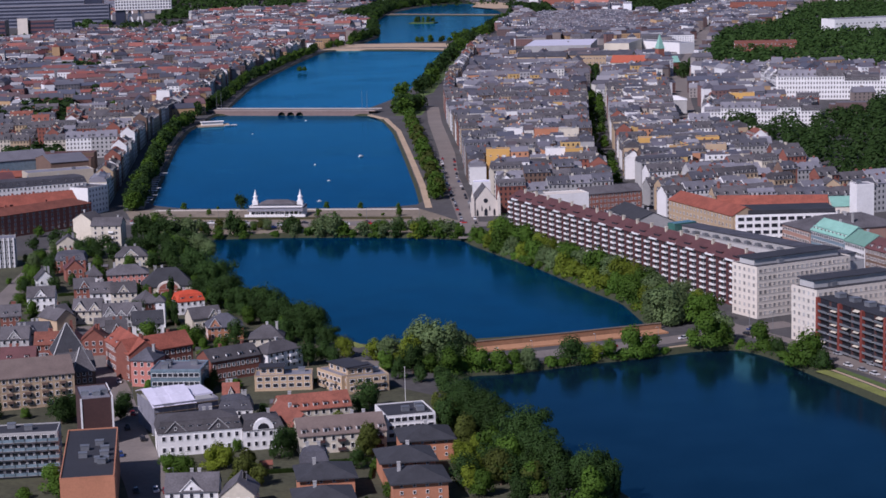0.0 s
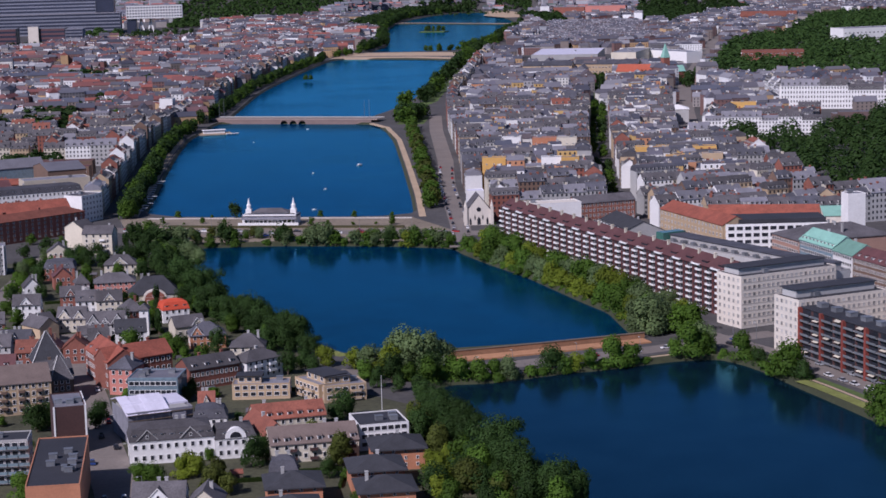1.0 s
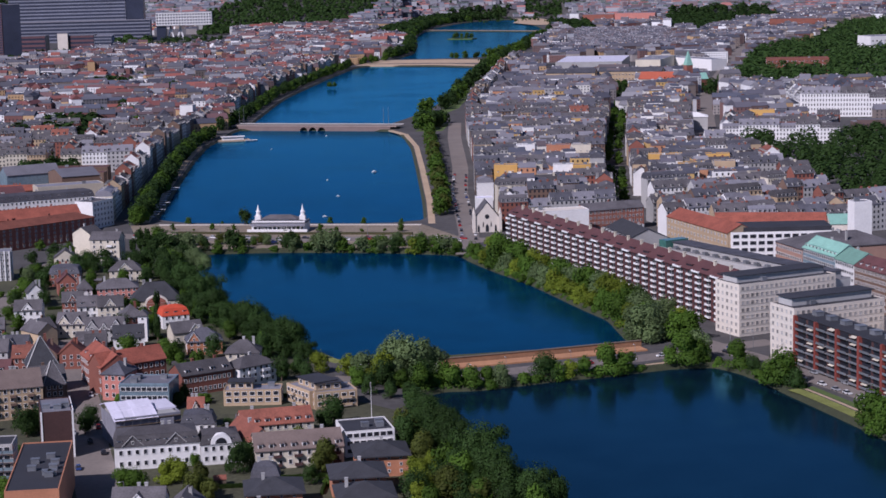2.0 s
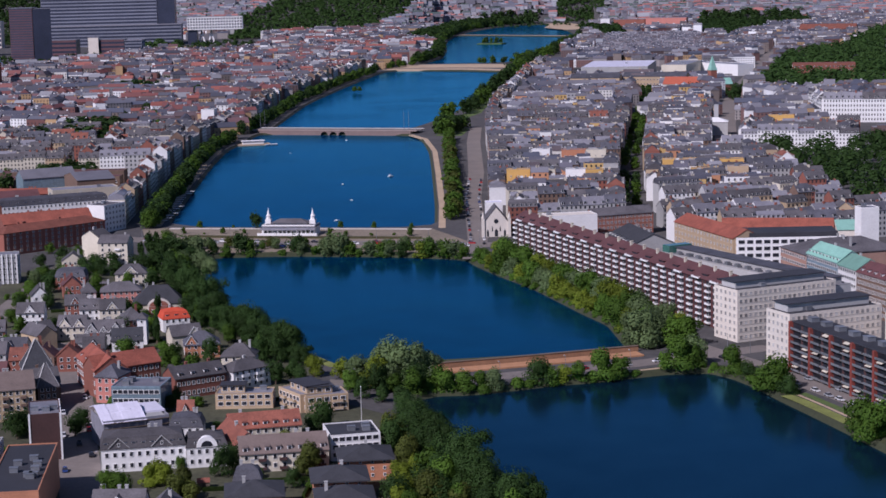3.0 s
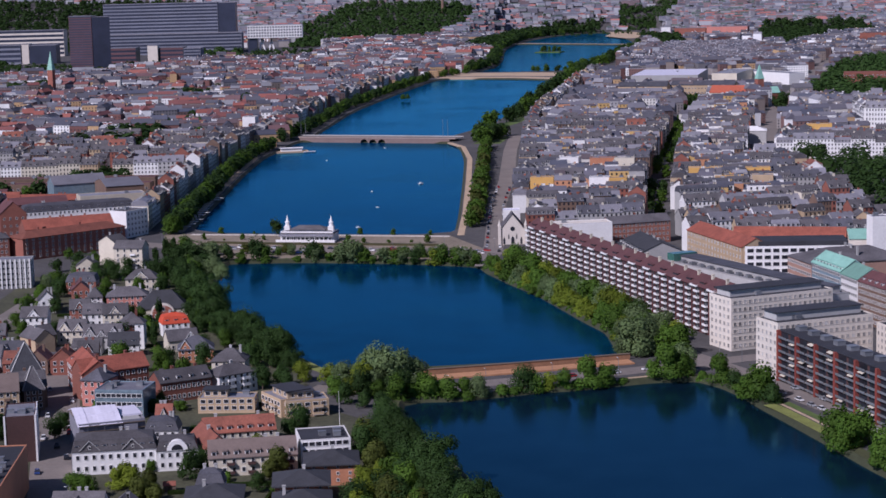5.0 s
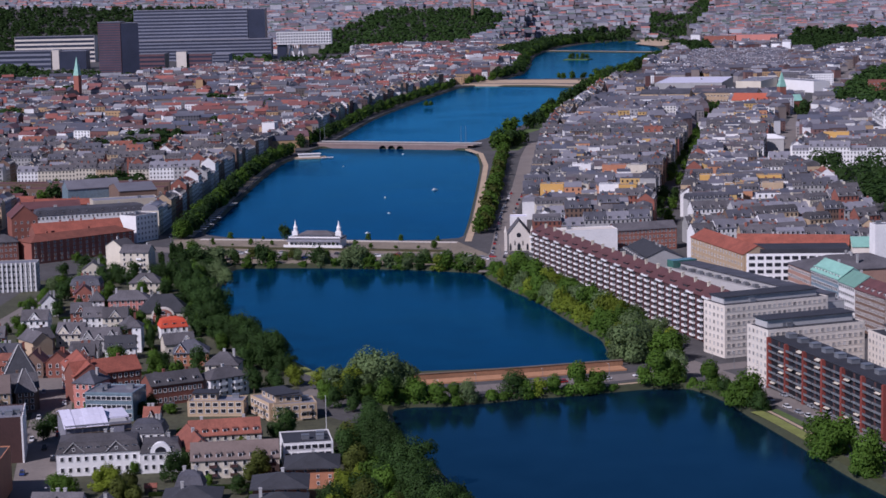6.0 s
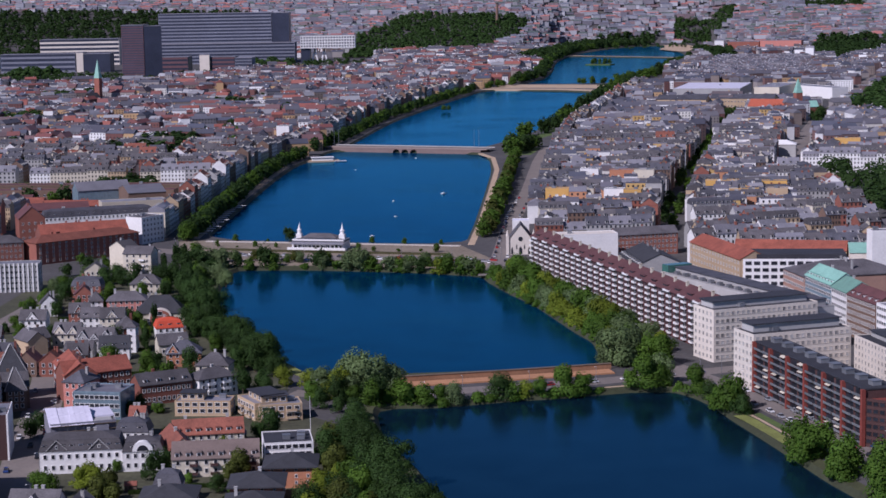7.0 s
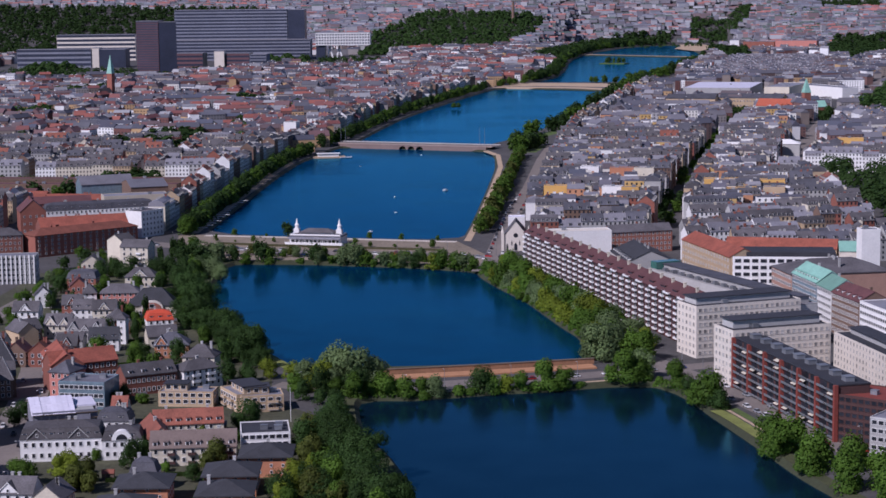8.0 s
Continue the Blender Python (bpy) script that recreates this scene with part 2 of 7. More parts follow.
    def mesh(self, name, *mats):
        me = bpy.data.meshes.new(name)
        me.from_pydata(self.v, [], self.f)
        for m in mats:
            me.materials.append(m)
        if len(mats) > 1:
            me.polygons.foreach_set("material_index", self.s)
        me.update()
        if self.soft:
            me.polygons.foreach_set("use_smooth", [True] * len(self.f))
            me.normals_split_custom_set_from_vertices(self.soft)
        return me


def part(name, shape, mats, parent, label="", m=None, kind=""):
    """One mesh object under a thing or a part."""
    data = shape if isinstance(shape, bpy.types.Mesh) else shape.mesh(name, *(mats if isinstance(mats, tuple) else (mats,)))
    ob = new(name, data)
    ob.parent = parent
    if m is not None:
        ob.matrix_basis = m
    return tagged(ob, label, kind=kind)


def thing(name, m, label, category, group="", kind=""):
    ob = new(name)
    ob.empty_display_size = 0.5
    ob.matrix_basis = m
    return tagged(ob, label, category, group, kind)


def flat_mesh(name, outline, z, mat, kind="structure", label="", holes=(), category=""):
    """A level sheet with an outline and holes."""
    from mathutils.geometry import tessellate_polygon
    loops = [[Vector((x, y, 0)) for x, y in loop] for loop in (outline, *holes)]
    pts = [(p.x, p.y, z) for loop in loops for p in loop]
    tris = tessellate_polygon(loops)
    me = bpy.data.meshes.new(name)
    me.from_pydata(pts, [], tris)
    me.materials.append(mat)
    me.update()
    bm = bmesh.new()
    bm.from_mesh(me)
    bmesh.ops.recalc_face_normals(bm, faces=bm.faces)
    if sum(f.normal.z for f in bm.faces) < 0:
        bmesh.ops.reverse_faces(bm, faces=bm.faces)
    bm.to_mesh(me)
    bm.free()
    return tagged(new(name, me), label, category, kind=kind)


def ribbon(name, line, half, z, mat, label="", thick=0.0, kind="structure", category=""):
    """A strip along a line of points, level, as wide as twice half; thick: how deep its sides go."""
    pts = [Vector((x, y)) for x, y in line]
    left, right = [], []
    for i, p in enumerate(pts):
        d = (pts[min(i + 1, len(pts) - 1)] - pts[max(i - 1, 0)]).normalized()
        n = Vector((-d.y, d.x))
        left.append(p + n * half)
        right.append(p - n * half)
    s = Shape()
    for i in range(len(pts) - 1):
        quad = [(*right[i], z), (*right[i + 1], z), (*left[i + 1], z), (*left[i], z)]
        if thick:
            s.solid([(a, b, z - thick) for a, b, _ in quad], quad)
        else:
            s.poly(quad)
    ob = new(name, s.mesh(name, mat))
    return tagged(ob, label, category, kind=kind)


# ---- ground, lakes, roads ----
PEBBLE = [(-7, 41), (-8, 174), (-9, 416), (-6, 558), (6, 640), (10, 690), (17, 723), (168, 668), (178, 600), (181, 488), (178, 304), (174, 110), (170, 2)]
SORT_ONE = [(24, 748), (28, 827), (49, 1118), (99, 1460), (144, 1729), (170, 1759), (271, 1705), (334, 1642), (320, 1579), (250, 1123), (222, 918), (192, 800), (160, 700)]
SORT_TWO = [(196, 1908), (213, 1940), (246, 2079), (264, 2342), (272, 2600), (284, 2800), (312, 3036), (552, 2824), (529, 2674), (458, 2302), (404, 2050), (352, 1894), (270, 1888)]
SORT_THREE = [(318, 3056), (340, 3171), (405, 3396), (478, 3560), (520, 3592), (574, 3588), (570, 3500), (542, 3326), (572, 3174), (560, 2848)]
MIDDLE = [(29, -84), (80, -86), (145, -102), (184, -120), (188, -143), (200, -184), (213, -221), (223, -262), (232, -300), (240, -328), (241, -360), (242, -387), (201, -397), (161, -402), (113, -406), (91, -371), (63, -303), (40, -212)]
NEAR = [(145, -468), (154, -460.5), (168, -461), (186, -455), (201, -449), (217, -446), (235, -439.5), (250, -434.5), (268, -435), (276, -448), (282, -466), (286.5, -488), (292, -510), (298, -535), (310, -588), (335, -660), (345, -760), (210, -760), (184, -640), (168, -565), (151, -514)]
LAKES = (PEBBLE, SORT_ONE, SORT_TWO, SORT_THREE, MIDDLE, NEAR)
LAND = 2.0
BACK = 3230.0


def area(loop):
    return sum(a[0] * b[1] - b[0] * a[1] for a, b in zip(loop, loop[1:] + loop[:1])) / 2


def smooth(loop, rounds=2):
    """Cut the corners of a loop."""
    for _ in range(rounds):
        loop = [p for a, b in zip(loop, loop[1:] + loop[:1]) for p in ((a[0] * 0.85 + b[0] * 0.15, a[1] * 0.85 + b[1] * 0.15), (a[0] * 0.15 + b[0] * 0.85, a[1] * 0.15 + b[1] * 0.85))]
    return loop


def inset(loop, far):
    out, turn = [], 1 if area(loop) > 0 else -1
    for i, p in enumerate(loop):
        a, b = loop[i - 1], loop[(i + 1) % len(loop)]
        d = Vector((b[0] - a[0], b[1] - a[1])).normalized()
        out.append((p[0] - d.y * far * turn, p[1] + d.x * far * turn))
    return out


def backdrop_height(x, y):
    """Far land raised to fill the camera's view, later where the last lake lies."""
    foot = BACK + 385 * max(0.0, 1 - max(0.0, abs(x - 495) - 190) / 110)
    return LAND - 0.5 + 132 * max(0.0, (y - foot) / (3772 - foot)) ** 1.1


shores = [smooth(loop) for loop in LAKES]
OUTER = [(-1500, -1500), (1900, -1500), (1900, BACK), (690, BACK), (690, 3618), (300, 3618), (300, BACK), (-1500, BACK)]
ground = flat_mesh("ground", OUTER, LAND, GROUND, holes=shores, label="grey paved city ground between the lakes", category="ground")


def far_land():
    """The raised far land joins the level sheet as one mesh."""
    bm = bmesh.new()
    bm.from_mesh(ground.data)
    xs, ys = [-1500 + 34 * i for i in range(101)], [BACK - 4 + 21 * j for j in range(27)]
    grid = [[bm.verts.new((x, y, backdrop_height(x, y))) for x in xs] for y in ys]
    for a, b in zip(grid, grid[1:]):
        for i in range(len(xs) - 1):
            quad = (a[i], a[i + 1], b[i + 1], b[i])
            if max(v.co.z for v in quad) > LAND - 0.4:
                bm.faces.new(quad)
    bm.to_mesh(ground.data)
    bm.free()


far_land()
NAMES = ("lake with rippled deep blue water before the bridge", "lake of deep blue water beyond the stone bridge", "lake of blue water behind the sandy bar", "farthest lake beyond the thin causeway",
         "deep blue lake between the causeway and the pavilion", "dark blue lake beside the wooded bank")
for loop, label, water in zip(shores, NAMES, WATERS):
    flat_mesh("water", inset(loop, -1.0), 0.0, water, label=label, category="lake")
    rim, foot = loop, inset(loop, 2.6)
    s = Shape()
    for i in range(len(rim)):
        j = (i + 1) % len(rim)
        quad = [(*rim[i], LAND), (*rim[j], LAND), (*foot[j], -0.6), (*foot[i], -0.6)]
        s.poly(quad if area(loop) > 0 else quad[::-1])
    tagged(new("bank", s.mesh("bank", BANK)), "sloping earth and stone lake bank", "bank", kind="structure")


def along(line, t):
    """The point at a share t of a line."""
    pts = [Vector(p) for p in line]
    lens = [(b - a).length for a, b in zip(pts, pts[1:])]
    far = t * sum(lens)
    for a, b, n in zip(pts, pts[1:], lens):
        if far <= n:
            return a.lerp(b, far / n)
        far -= n
    return pts[-1]


def line_x(line, y):
    """x of a line at a given y."""
    ys = [p[1] for p in line]
    return float(np.interp(y, ys, [p[0] for p in line]))


for loop in (shores[4], shores[5]):
    s, edge = Shape(), inset(loop, -5)
    for i in range(len(loop)):
        j = (i + 1) % len(loop)
        quad = [(*loop[i], LAND + 0.02), (*loop[j], LAND + 0.02), (*edge[j], LAND + 0.02), (*edge[i], LAND + 0.02)]
        s.poly(quad[::-1] if area(loop) > 0 else quad)
    tagged(new("lawn", s.mesh("lawn", ROUGHBANK)), "rough earth and grass along the lake shore", "grass", kind="structure")

LAKE_STREET_R = [(186, -130), (193, -49), (200, 150), (211, 306), (222, 560), (232, 713), (252, 918), (282, 1123), (345, 1560), (420, 1850)]
LONG_STREET = [(290, -20), (300, 55), (339, 350), (418, 851), (470, 1180)]
THIRD_STREET = [(415, 338), (421, 368), (478, 683), (556, 1054), (693, 1591), (767, 1885), (844, 2143)]
LAKE_STREET_L = [(-44, -60), (-24, 40), (-26, 174), (-27, 416), (-24, 558), (-8, 700), (8, 827), (30, 1118), (80, 1460), (128, 1729), (190, 1960), (232, 2200), (246, 2429), (262, 2900), (310, 3180), (380, 3420), (430, 3600)]
ribbon("road", [(x + 3, y) for x, y in LAKE_STREET_R[5:]], 4.5, LAND + 0.02, ASPHALT, "narrow shaded street on the far shore", category="street")
ribbon("road", LAKE_STREET_R[:6], 6.2, LAND + 0.03, PAVING, "pale lakeside street with parked cars", category="street")
ribbon("road", LONG_STREET, 6.5, LAND + 0.03, ASPHALT, "long straight street between the apartment blocks", category="street")
ribbon("road", THIRD_STREET, 10, LAND + 0.03, PAVING, "broad grey avenue with traffic", category="street")
ribbon("road", LAKE_STREET_L, 6, LAND + 0.03, ASPHALT, "lakeside street in the shade of trees", category="street")
ribbon("promenade", [(173, 0), (177, 110), (181, 304), (184, 488), (179, 606), (166, 654)], 2.2, LAND + 0.1, GRAVEL, "sandy lakeside promenade", thick=1.0, category="path")
ribbon("promenade", [(-11, 44), (-12, 174), (-13, 416), (-10, 558)], 2.2, LAND + 0.1, GRAVEL, "gravel path along the lake shore", thick=1.0, category="path")
DAM = [(-60, 10), (0, -24), (34, -34), (70, -46), (104, -53), (138, -58), (172, -68), (205, -80)]
flat_mesh("pavement", [(-20, 34), (-2, 37), (166, 0), (186, -60), (184, -108), (145, -98), (80, -82), (28, -80), (-6, -50)], LAND + 0.035, DAMPAVING, label="pale sandy paving round the lake pavilion", category="pavement")
ribbon("hedge", [(14, -9), (50, -20), (121, -36), (159, -45)], 1.2, LAND + 1.3, material("clipped_hedge", (0.055, 0.05, 0.02), 0.95, 0.4, 0.3, 2.0, 0.0), "clipped rusty green hedge beside the road", thick=1.3, category="hedge")
ribbon("road", DAM, 9, LAND + 0.06, PAVING, "busy causeway road beside the lake pavilion", category="street")
ribbon("promenade", [(-2, 33), (80, 16), (166, -4)], 2.6, LAND + 0.08, STONE, "pale stone quay along the causeway", thick=1.2, category="quay")
WEST_STREET = [(-14, -340), (2, -410), (13, -467), (24, -535), (36, -598), (46, -660), (56, -760)]
flat_mesh("garden", [(-75, -420), (-70, -130), (20, -130), (36, -215), (58, -303), (84, -368), (104, -404), (112, -470), (136, -500), (150, -560), (168, -640), (168, -700), (-75, -700)], LAND + 0.015, GARDEN, label="earth and grass of the villa gardens", category="ground")
ribbon("road", WEST_STREET, 7.5, LAND + 0.03, PAVING, "grey town street with a few cars", category="street")
ribbon("road", [(-60, -330), (-54, -240), (-50, -150), (-44, -60)], 6, LAND + 0.03, PAVING, "wide side street leading to the lake", category="street")
QUAY_R = [(186, -130), (210, -205), (230, -268), (240, -322), (256, -385), (276, -430), (290, -470), (304, -510), (322, -560), (342, -640)]
ribbon("road", [(x + 10, y) for x, y in QUAY_R], 6, LAND + 0.04, PAVING, "quay street lined with parked cars", category="street")
CROSS = [(300, -398), (264, -412), (237, -423), (200, -433), (160, -445), (136, -449), (110, -440)]
ribbon("road", CROSS, 6, LAND + 0.05, PAVING, "causeway road between the two lakes", category="street")
# the rust-coloured causeway wall with its path
ribbon("promenade", [(153, -428), (197, -417), (243, -404)], 4.0, LAND + 0.6, ORANGEPATH, "rust-coloured gravel path on the causeway", thick=1.0, category="path")
wall = thing("causeway_wall", pose(0, 0, 0), "long rust-brown causeway wall with a pale coping", "wall", kind="structure")
s, c = Shape(), Shape()
for i in range(14):
    a, b = along([(152, -421), (197, -410), (243, -397)], i / 14), along([(152, -421), (197, -410), (243, -397)], (i + 1) / 14)
    d = (b - a).normalized()
    n = Vector((-d.y, d.x))
    q = [a - n * 0.3, b - n * 0.3, b + n * 0.3, a + n * 0.3]
    s.solid([(*p, 0.0) for p in q], [(*p, 4.3) for p in q])
    q = [a - n * 0.55, b - n * 0.55, b + n * 0.55, a + n * 0.55]
    c.solid([(*p, 4.3) for p in q], [(*p, 4.65) for p in q])
part("wall_body", s, material("rust_wall", (0.30, 0.15, 0.08), 0.9, 0.25, 0.1, 1.0, 0.0), wall)
part("coping", c, material("brown_coping", (0.16, 0.12, 0.09), 0.9, 0.2, 0.2, 1.0, 0.0), wall, "brown stone coping")
ribbon("lawn", [(287.5, -488), (290.8, -497), (295.3, -513), (300.8, -534), (304, -548)], 2.6, LAND + 0.05, REEDS, "pale green reed bank beside the lake", category="grass")
ribbon("path", [(291.5, -486), (294.6, -496), (299.1, -512), (304.6, -533), (308, -548)], 0.7, LAND + 0.06, GRAVEL, "narrow gravel path along the quay", category="path")
ribbon("lawn", [(294.3, -485), (297.2, -495), (301.8, -511), (307.2, -532), (311, -548)], 1.7, LAND + 0.06, GRASS, "mown grass strip along the quay", category="grass")
ribbon("path", [(152, -457), (168, -458), (186, -452), (201, -446), (217, -443), (235, -436.5), (250, -431.5), (268, -431)], 1.1, LAND + 0.05, GRAVEL, "narrow gravel path on the causeway", category="path")
ribbon("lawn", [(113.5, -409), (110, -403), (98, -378), (90, -362)], 2.6, LAND + 0.04, REEDS, "sunlit grassy lake shore", category="grass")
ribbon("sandbar", [(150, 1852), (270, 1822), (385, 1765)], 46, LAND + 0.02, GRAVEL, "broad sandy neck between the far lakes", category="sandbar")
ribbon("lawn", [(202, 632), (214, 712)], 13, LAND + 0.02, GRASS, "small green at the bridge end", category="grass")
ribbon("lawn", [(212, 800), (246, 918), (276, 1123), (344, 1560), (398, 1850)], 8, LAND + 0.012, GRASS, "grass verge under the shore trees", category="grass")
ribbon("sandbar", [(150, 1775), (270, 1735), (345, 1665)], 17, LAND + 0.08, GRAVEL, "sandy bar across the lake", thick=2, category="sandbar")
ribbon("causeway", [(312, 3050), (560, 2833)], 6, LAND + 0.2, GRAVEL, "thin pale causeway across the far lake", thick=2, category="causeway")
flat_mesh("sandbar", [(532, 3326), (560, 3500), (562, 3600), (620, 3600), (640, 3400), (600, 3174), (566, 3174)], LAND + 0.1, GRAVEL, label="sandy shore at the far lake", category="sandbar")
ribbon("island", [(340, 2608), (388, 2590)], 16, LAND - 0.4, GRASS, "small wooded island in the far lake", thick=2, category="island")


# ---- houses ----
def window_mesh(w, h, name="window", reveal=0.16, rim=None, glass=None):
    """A casement in one piece: a proud white frame round a pane that is set back; its back lies on the wall at y = 0."""
    s, f, o = Shape(), 0.11, 0.07
    ring = lambda k, y: [(-w / 2 - k, y, -k), (w / 2 + k, y, -k), (w / 2 + k, y, h + k), (-w / 2 - k, y, h + k)]
    s.v = ring(o, 0.0) + ring(o, -reveal) + ring(o - f, -reveal) + ring(o - f, -0.03)
    for k in (0, 4, 8):
        s.f += [(k + i, k + (i + 1) % 4, k + 4 + (i + 1) % 4, k + 4 + i) for i in range(4)]
        s.s += [0] * 4
    s.f.append((12, 13, 14, 15))
    s.s.append(1)
    return s.mesh(name, rim or PAINT, glass or GLASS)


def house_shapes(w, d, storeys, sh, kind, rng, rise=4.6, bay=2.6, base=0.4, dormers=True):
    """Wall, roof, windows, dormers and chimneys of a town house; the street side looks to -y."""
    h = base + storeys * sh
    wall, roof, panes, dorm, chim = Shape(), Shape(), Shape(), Shape(), []
    wall.box(-w / 2, w / 2, -d / 2, d / 2, 0, h)
    wall.box(-w / 2 - 0.12, w / 2 + 0.12, -d / 2 - 0.2, d / 2 + 0.2, h - 0.35, h - 0.05)
    if kind == "gable":
        x0, x1 = -w / 2, w / 2
        wall.solid([(x0, -d / 2, h - 0.01), (x1, -d / 2, h - 0.01), (x1, d / 2, h - 0.01), (x0, d / 2, h - 0.01)], [(x0, -0.3, h + rise - 0.35), (x1, -0.3, h + rise - 0.35), (x1, 0.3, h + rise - 0.35), (x0, 0.3, h + rise - 0.35)])
        roof.gable(w, d, h, rise, 0.35, 0.12)
    elif kind == "mansard":
        k, top = 1.5, 2.7
        x0, x1 = -w / 2, w / 2
        roof.solid([(x0, -d / 2 - 0.2, h), (x1, -d / 2 - 0.2, h), (x1, d / 2 + 0.2, h), (x0, d / 2 + 0.2, h)], [(x0, -d / 2 + k, h + top), (x1, -d / 2 + k, h + top), (x1, d / 2 - k, h + top), (x0, d / 2 - k, h + top)])
        roof.solid([(x0, -d / 2 + k - 0.15, h + top), (x1, -d / 2 + k - 0.15, h + top), (x1, d / 2 - k + 0.15, h + top), (x0, d / 2 - k + 0.15, h + top)], [(x0, -0.4, h + top + rise * 0.3), (x1, -0.4, h + top + rise * 0.3), (x1, 0.4, h + top + rise * 0.3), (x0, 0.4, h + top + rise * 0.3)])
    elif kind == "hip":
        roof.hip(w, d, h, rise)
    else:
        wall.box(-w / 2, w / 2, -d / 2, -d / 2 + 0.3, h, h + 0.6)
        wall.box(-w / 2, w / 2, d / 2 - 0.3, d / 2, h, h + 0.6)
        wall.box(-w / 2, -w / 2 + 0.3, -d / 2 + 0.3, d / 2 - 0.3, h, h + 0.6)
        wall.box(w / 2 - 0.3, w / 2, -d / 2 + 0.3, d / 2 - 0.3, h, h + 0.6)
        roof.box(-w / 2 + 0.3, w / 2 - 0.3, -d / 2 + 0.3, d / 2 - 0.3, h + 0.004, h + 0.15)
        for _ in range(rng.randint(1, 3)):
            x, y = rng.uniform(-w / 3, w / 3), rng.uniform(-d / 4, d / 4)
            chim.append(Shape().box(x - 1.2, x + 1.2, y - 0.9, y + 0.9, h + 0.15, h + rng.uniform(1.0, 2.4)))
    n = max(2, int(w / bay))
    step = w / n
    for k in range(storeys):
        z = base + k * sh + 0.9
        for i in range(n):
            x = -w / 2 + step * (i + 0.5)
            panes.box(x - 0.55, x + 0.55, -d / 2 - 0.06, -d / 2, z, z + 1.55)
            panes.box(x - 0.55, x + 0.55, d / 2, d / 2 + 0.06, z, z + 1.55)
    if kind in ("gable", "mansard"):
        for i in range(n):
            if dormers and (kind == "mansard" or i % 2 == 0):
                x = -w / 2 + step * (i + 0.5)
                for sgn in (-1, 1):
                    ya, yb = sgn * (d / 2 - 0.25), sgn * (d / 2 - 2.2)
                    y0, y1 = min(ya, yb), max(ya, yb)
                    dorm.box(x - 0.75, x + 0.75, y0, y1, h + 0.5, h + 2.1, 0)
                    dorm.box(x - 0.85, x + 0.85, y0 - 0.1, y1 + 0.1, h + 2.1, h + 2.3, 2)
                    yo = ya + sgn * 0.05
                    dorm.box(x - 0.5, x + 0.5, min(ya, yo), max(ya, yo), h + 0.75, h + 1.95, 1)
        for _ in range(1 + (w > 15)):
            x = rng.uniform(-w / 2 + 1, w / 2 - 1)
            zt = h + rise + rng.uniform(0.3, 1.2) if kind == "gable" else h + 4.2 + rng.uniform(0.3, 1.2)
            yc = rng.uniform(-0.8, 0.8)
            chim.append(Shape().box(x - 0.65, x + 0.65, yc - 0.6, yc + 0.6, h + 1.0, zt))
    return wall, roof, panes, dorm, chim


def build_house(m, w, d, storeys, sh, kind, wall_mat, roof_mat, label, rng, name="house", rise=4.6, group="", chimney_mat=None, dormers=True, category="house"):
    root = thing(name, m, label, category, group)
    wall, roof, panes, dorm, chim = house_shapes(w, d, storeys, sh, kind, rng, rise, dormers=dormers)
    part("wall", wall, wall_mat, root)
    part("roof", roof, roof_mat, root)
    part("window_panes", panes, GLASS, root, kind="stuff")
    if dorm.v:
        part("dormer", dorm, (GREYWALL, GLASS, roof_mat), root, kind="stuff")
    for c in chim:
        part("chimney", c, chimney_mat or wall_mat, root)
    return root


# town house patterns, each built once well below the far land and then copied into the streets
LOOKS = [
    (WHITE, SLATE, "white rendered"), (CREAM, SLATE, "cream rendered"), (GREYWALL, SLATE, "grey rendered"), (BRICK, SLATE, "red brick"),
    (GREYWALL, ZINC, "grey rendered"), (TANBRICK, SLATE, "tan brick"), (CREAM, ZINC, "cream rendered"), (BROWNBRICK, SLATE_BLUE, "brown brick"),
    (WHITE, ZINC, "white plastered"), (GREYWALL, SLATE_BLUE, "pale grey"), (BRICK, REDTILE, "red brick"), (WHITE, REDTILE, "white rendered"), (CREAM, REDTILE, "cream rendered"),
]
ROOFNAME = {"slate": "slate roof", "blue_slate": "blue slate roof", "zinc_roof": "zinc roof", "red_tile": "red tiled roof"}
rng = random.Random(7)
PATTERNS = []


def town_patterns():
    for i, (wm, rm, text) in enumerate(LOOKS):
        for j, kind in enumerate(("gable", "mansard", "gable")):
            w, st = (14, 17, 20)[(i + j) % 3], (5, 5, 4, 6)[(i + 2 * j) % 4]
            label = f"{text} apartment house, {ROOFNAME[rm.name]} with dormers"
            if not REDTILE == rm or kind == "gable":
                PATTERNS.append((w, (wm, rm), (w, 11.5, st, 3.15, kind, wm, rm, label)))


town_patterns()
MADE = {}


class Bulk:
    """Many far copies of built patterns joined into one body."""

    def __init__(self, name, label, category):
        self.what, self.v, self.f, self.s, self.mats = (name, label, category), [], [], [], []
        self.open_from = None

    def add(self, shape, mats, m):
        slots = []
        for mat in mats:
            if mat not in self.mats:
                self.mats.append(mat)
            slots.append(self.mats.index(mat))
        if not shape.v:
            return
        n = len(self.v)
        r, t = np.array(m.to_3x3()), np.array(m.translation)
        self.v += (np.array([tuple(q) for q in shape.v]) @ r.T + t).tolist()
        self.f += [tuple(n + i for i in f) for f in shape.f]
        self.s += [slots[min(k, len(slots) - 1)] for k in shape.s]

    def finish(self):
        name, label, category = self.what
        me = bpy.data.meshes.new(name)
        me.from_pydata(self.v, [], self.f)
        for mat in self.mats:
            me.materials.append(mat)
        me.polygons.foreach_set("material_index", self.s)
        me.update()
        return tagged(new(name, me), label, category, kind="stuff")


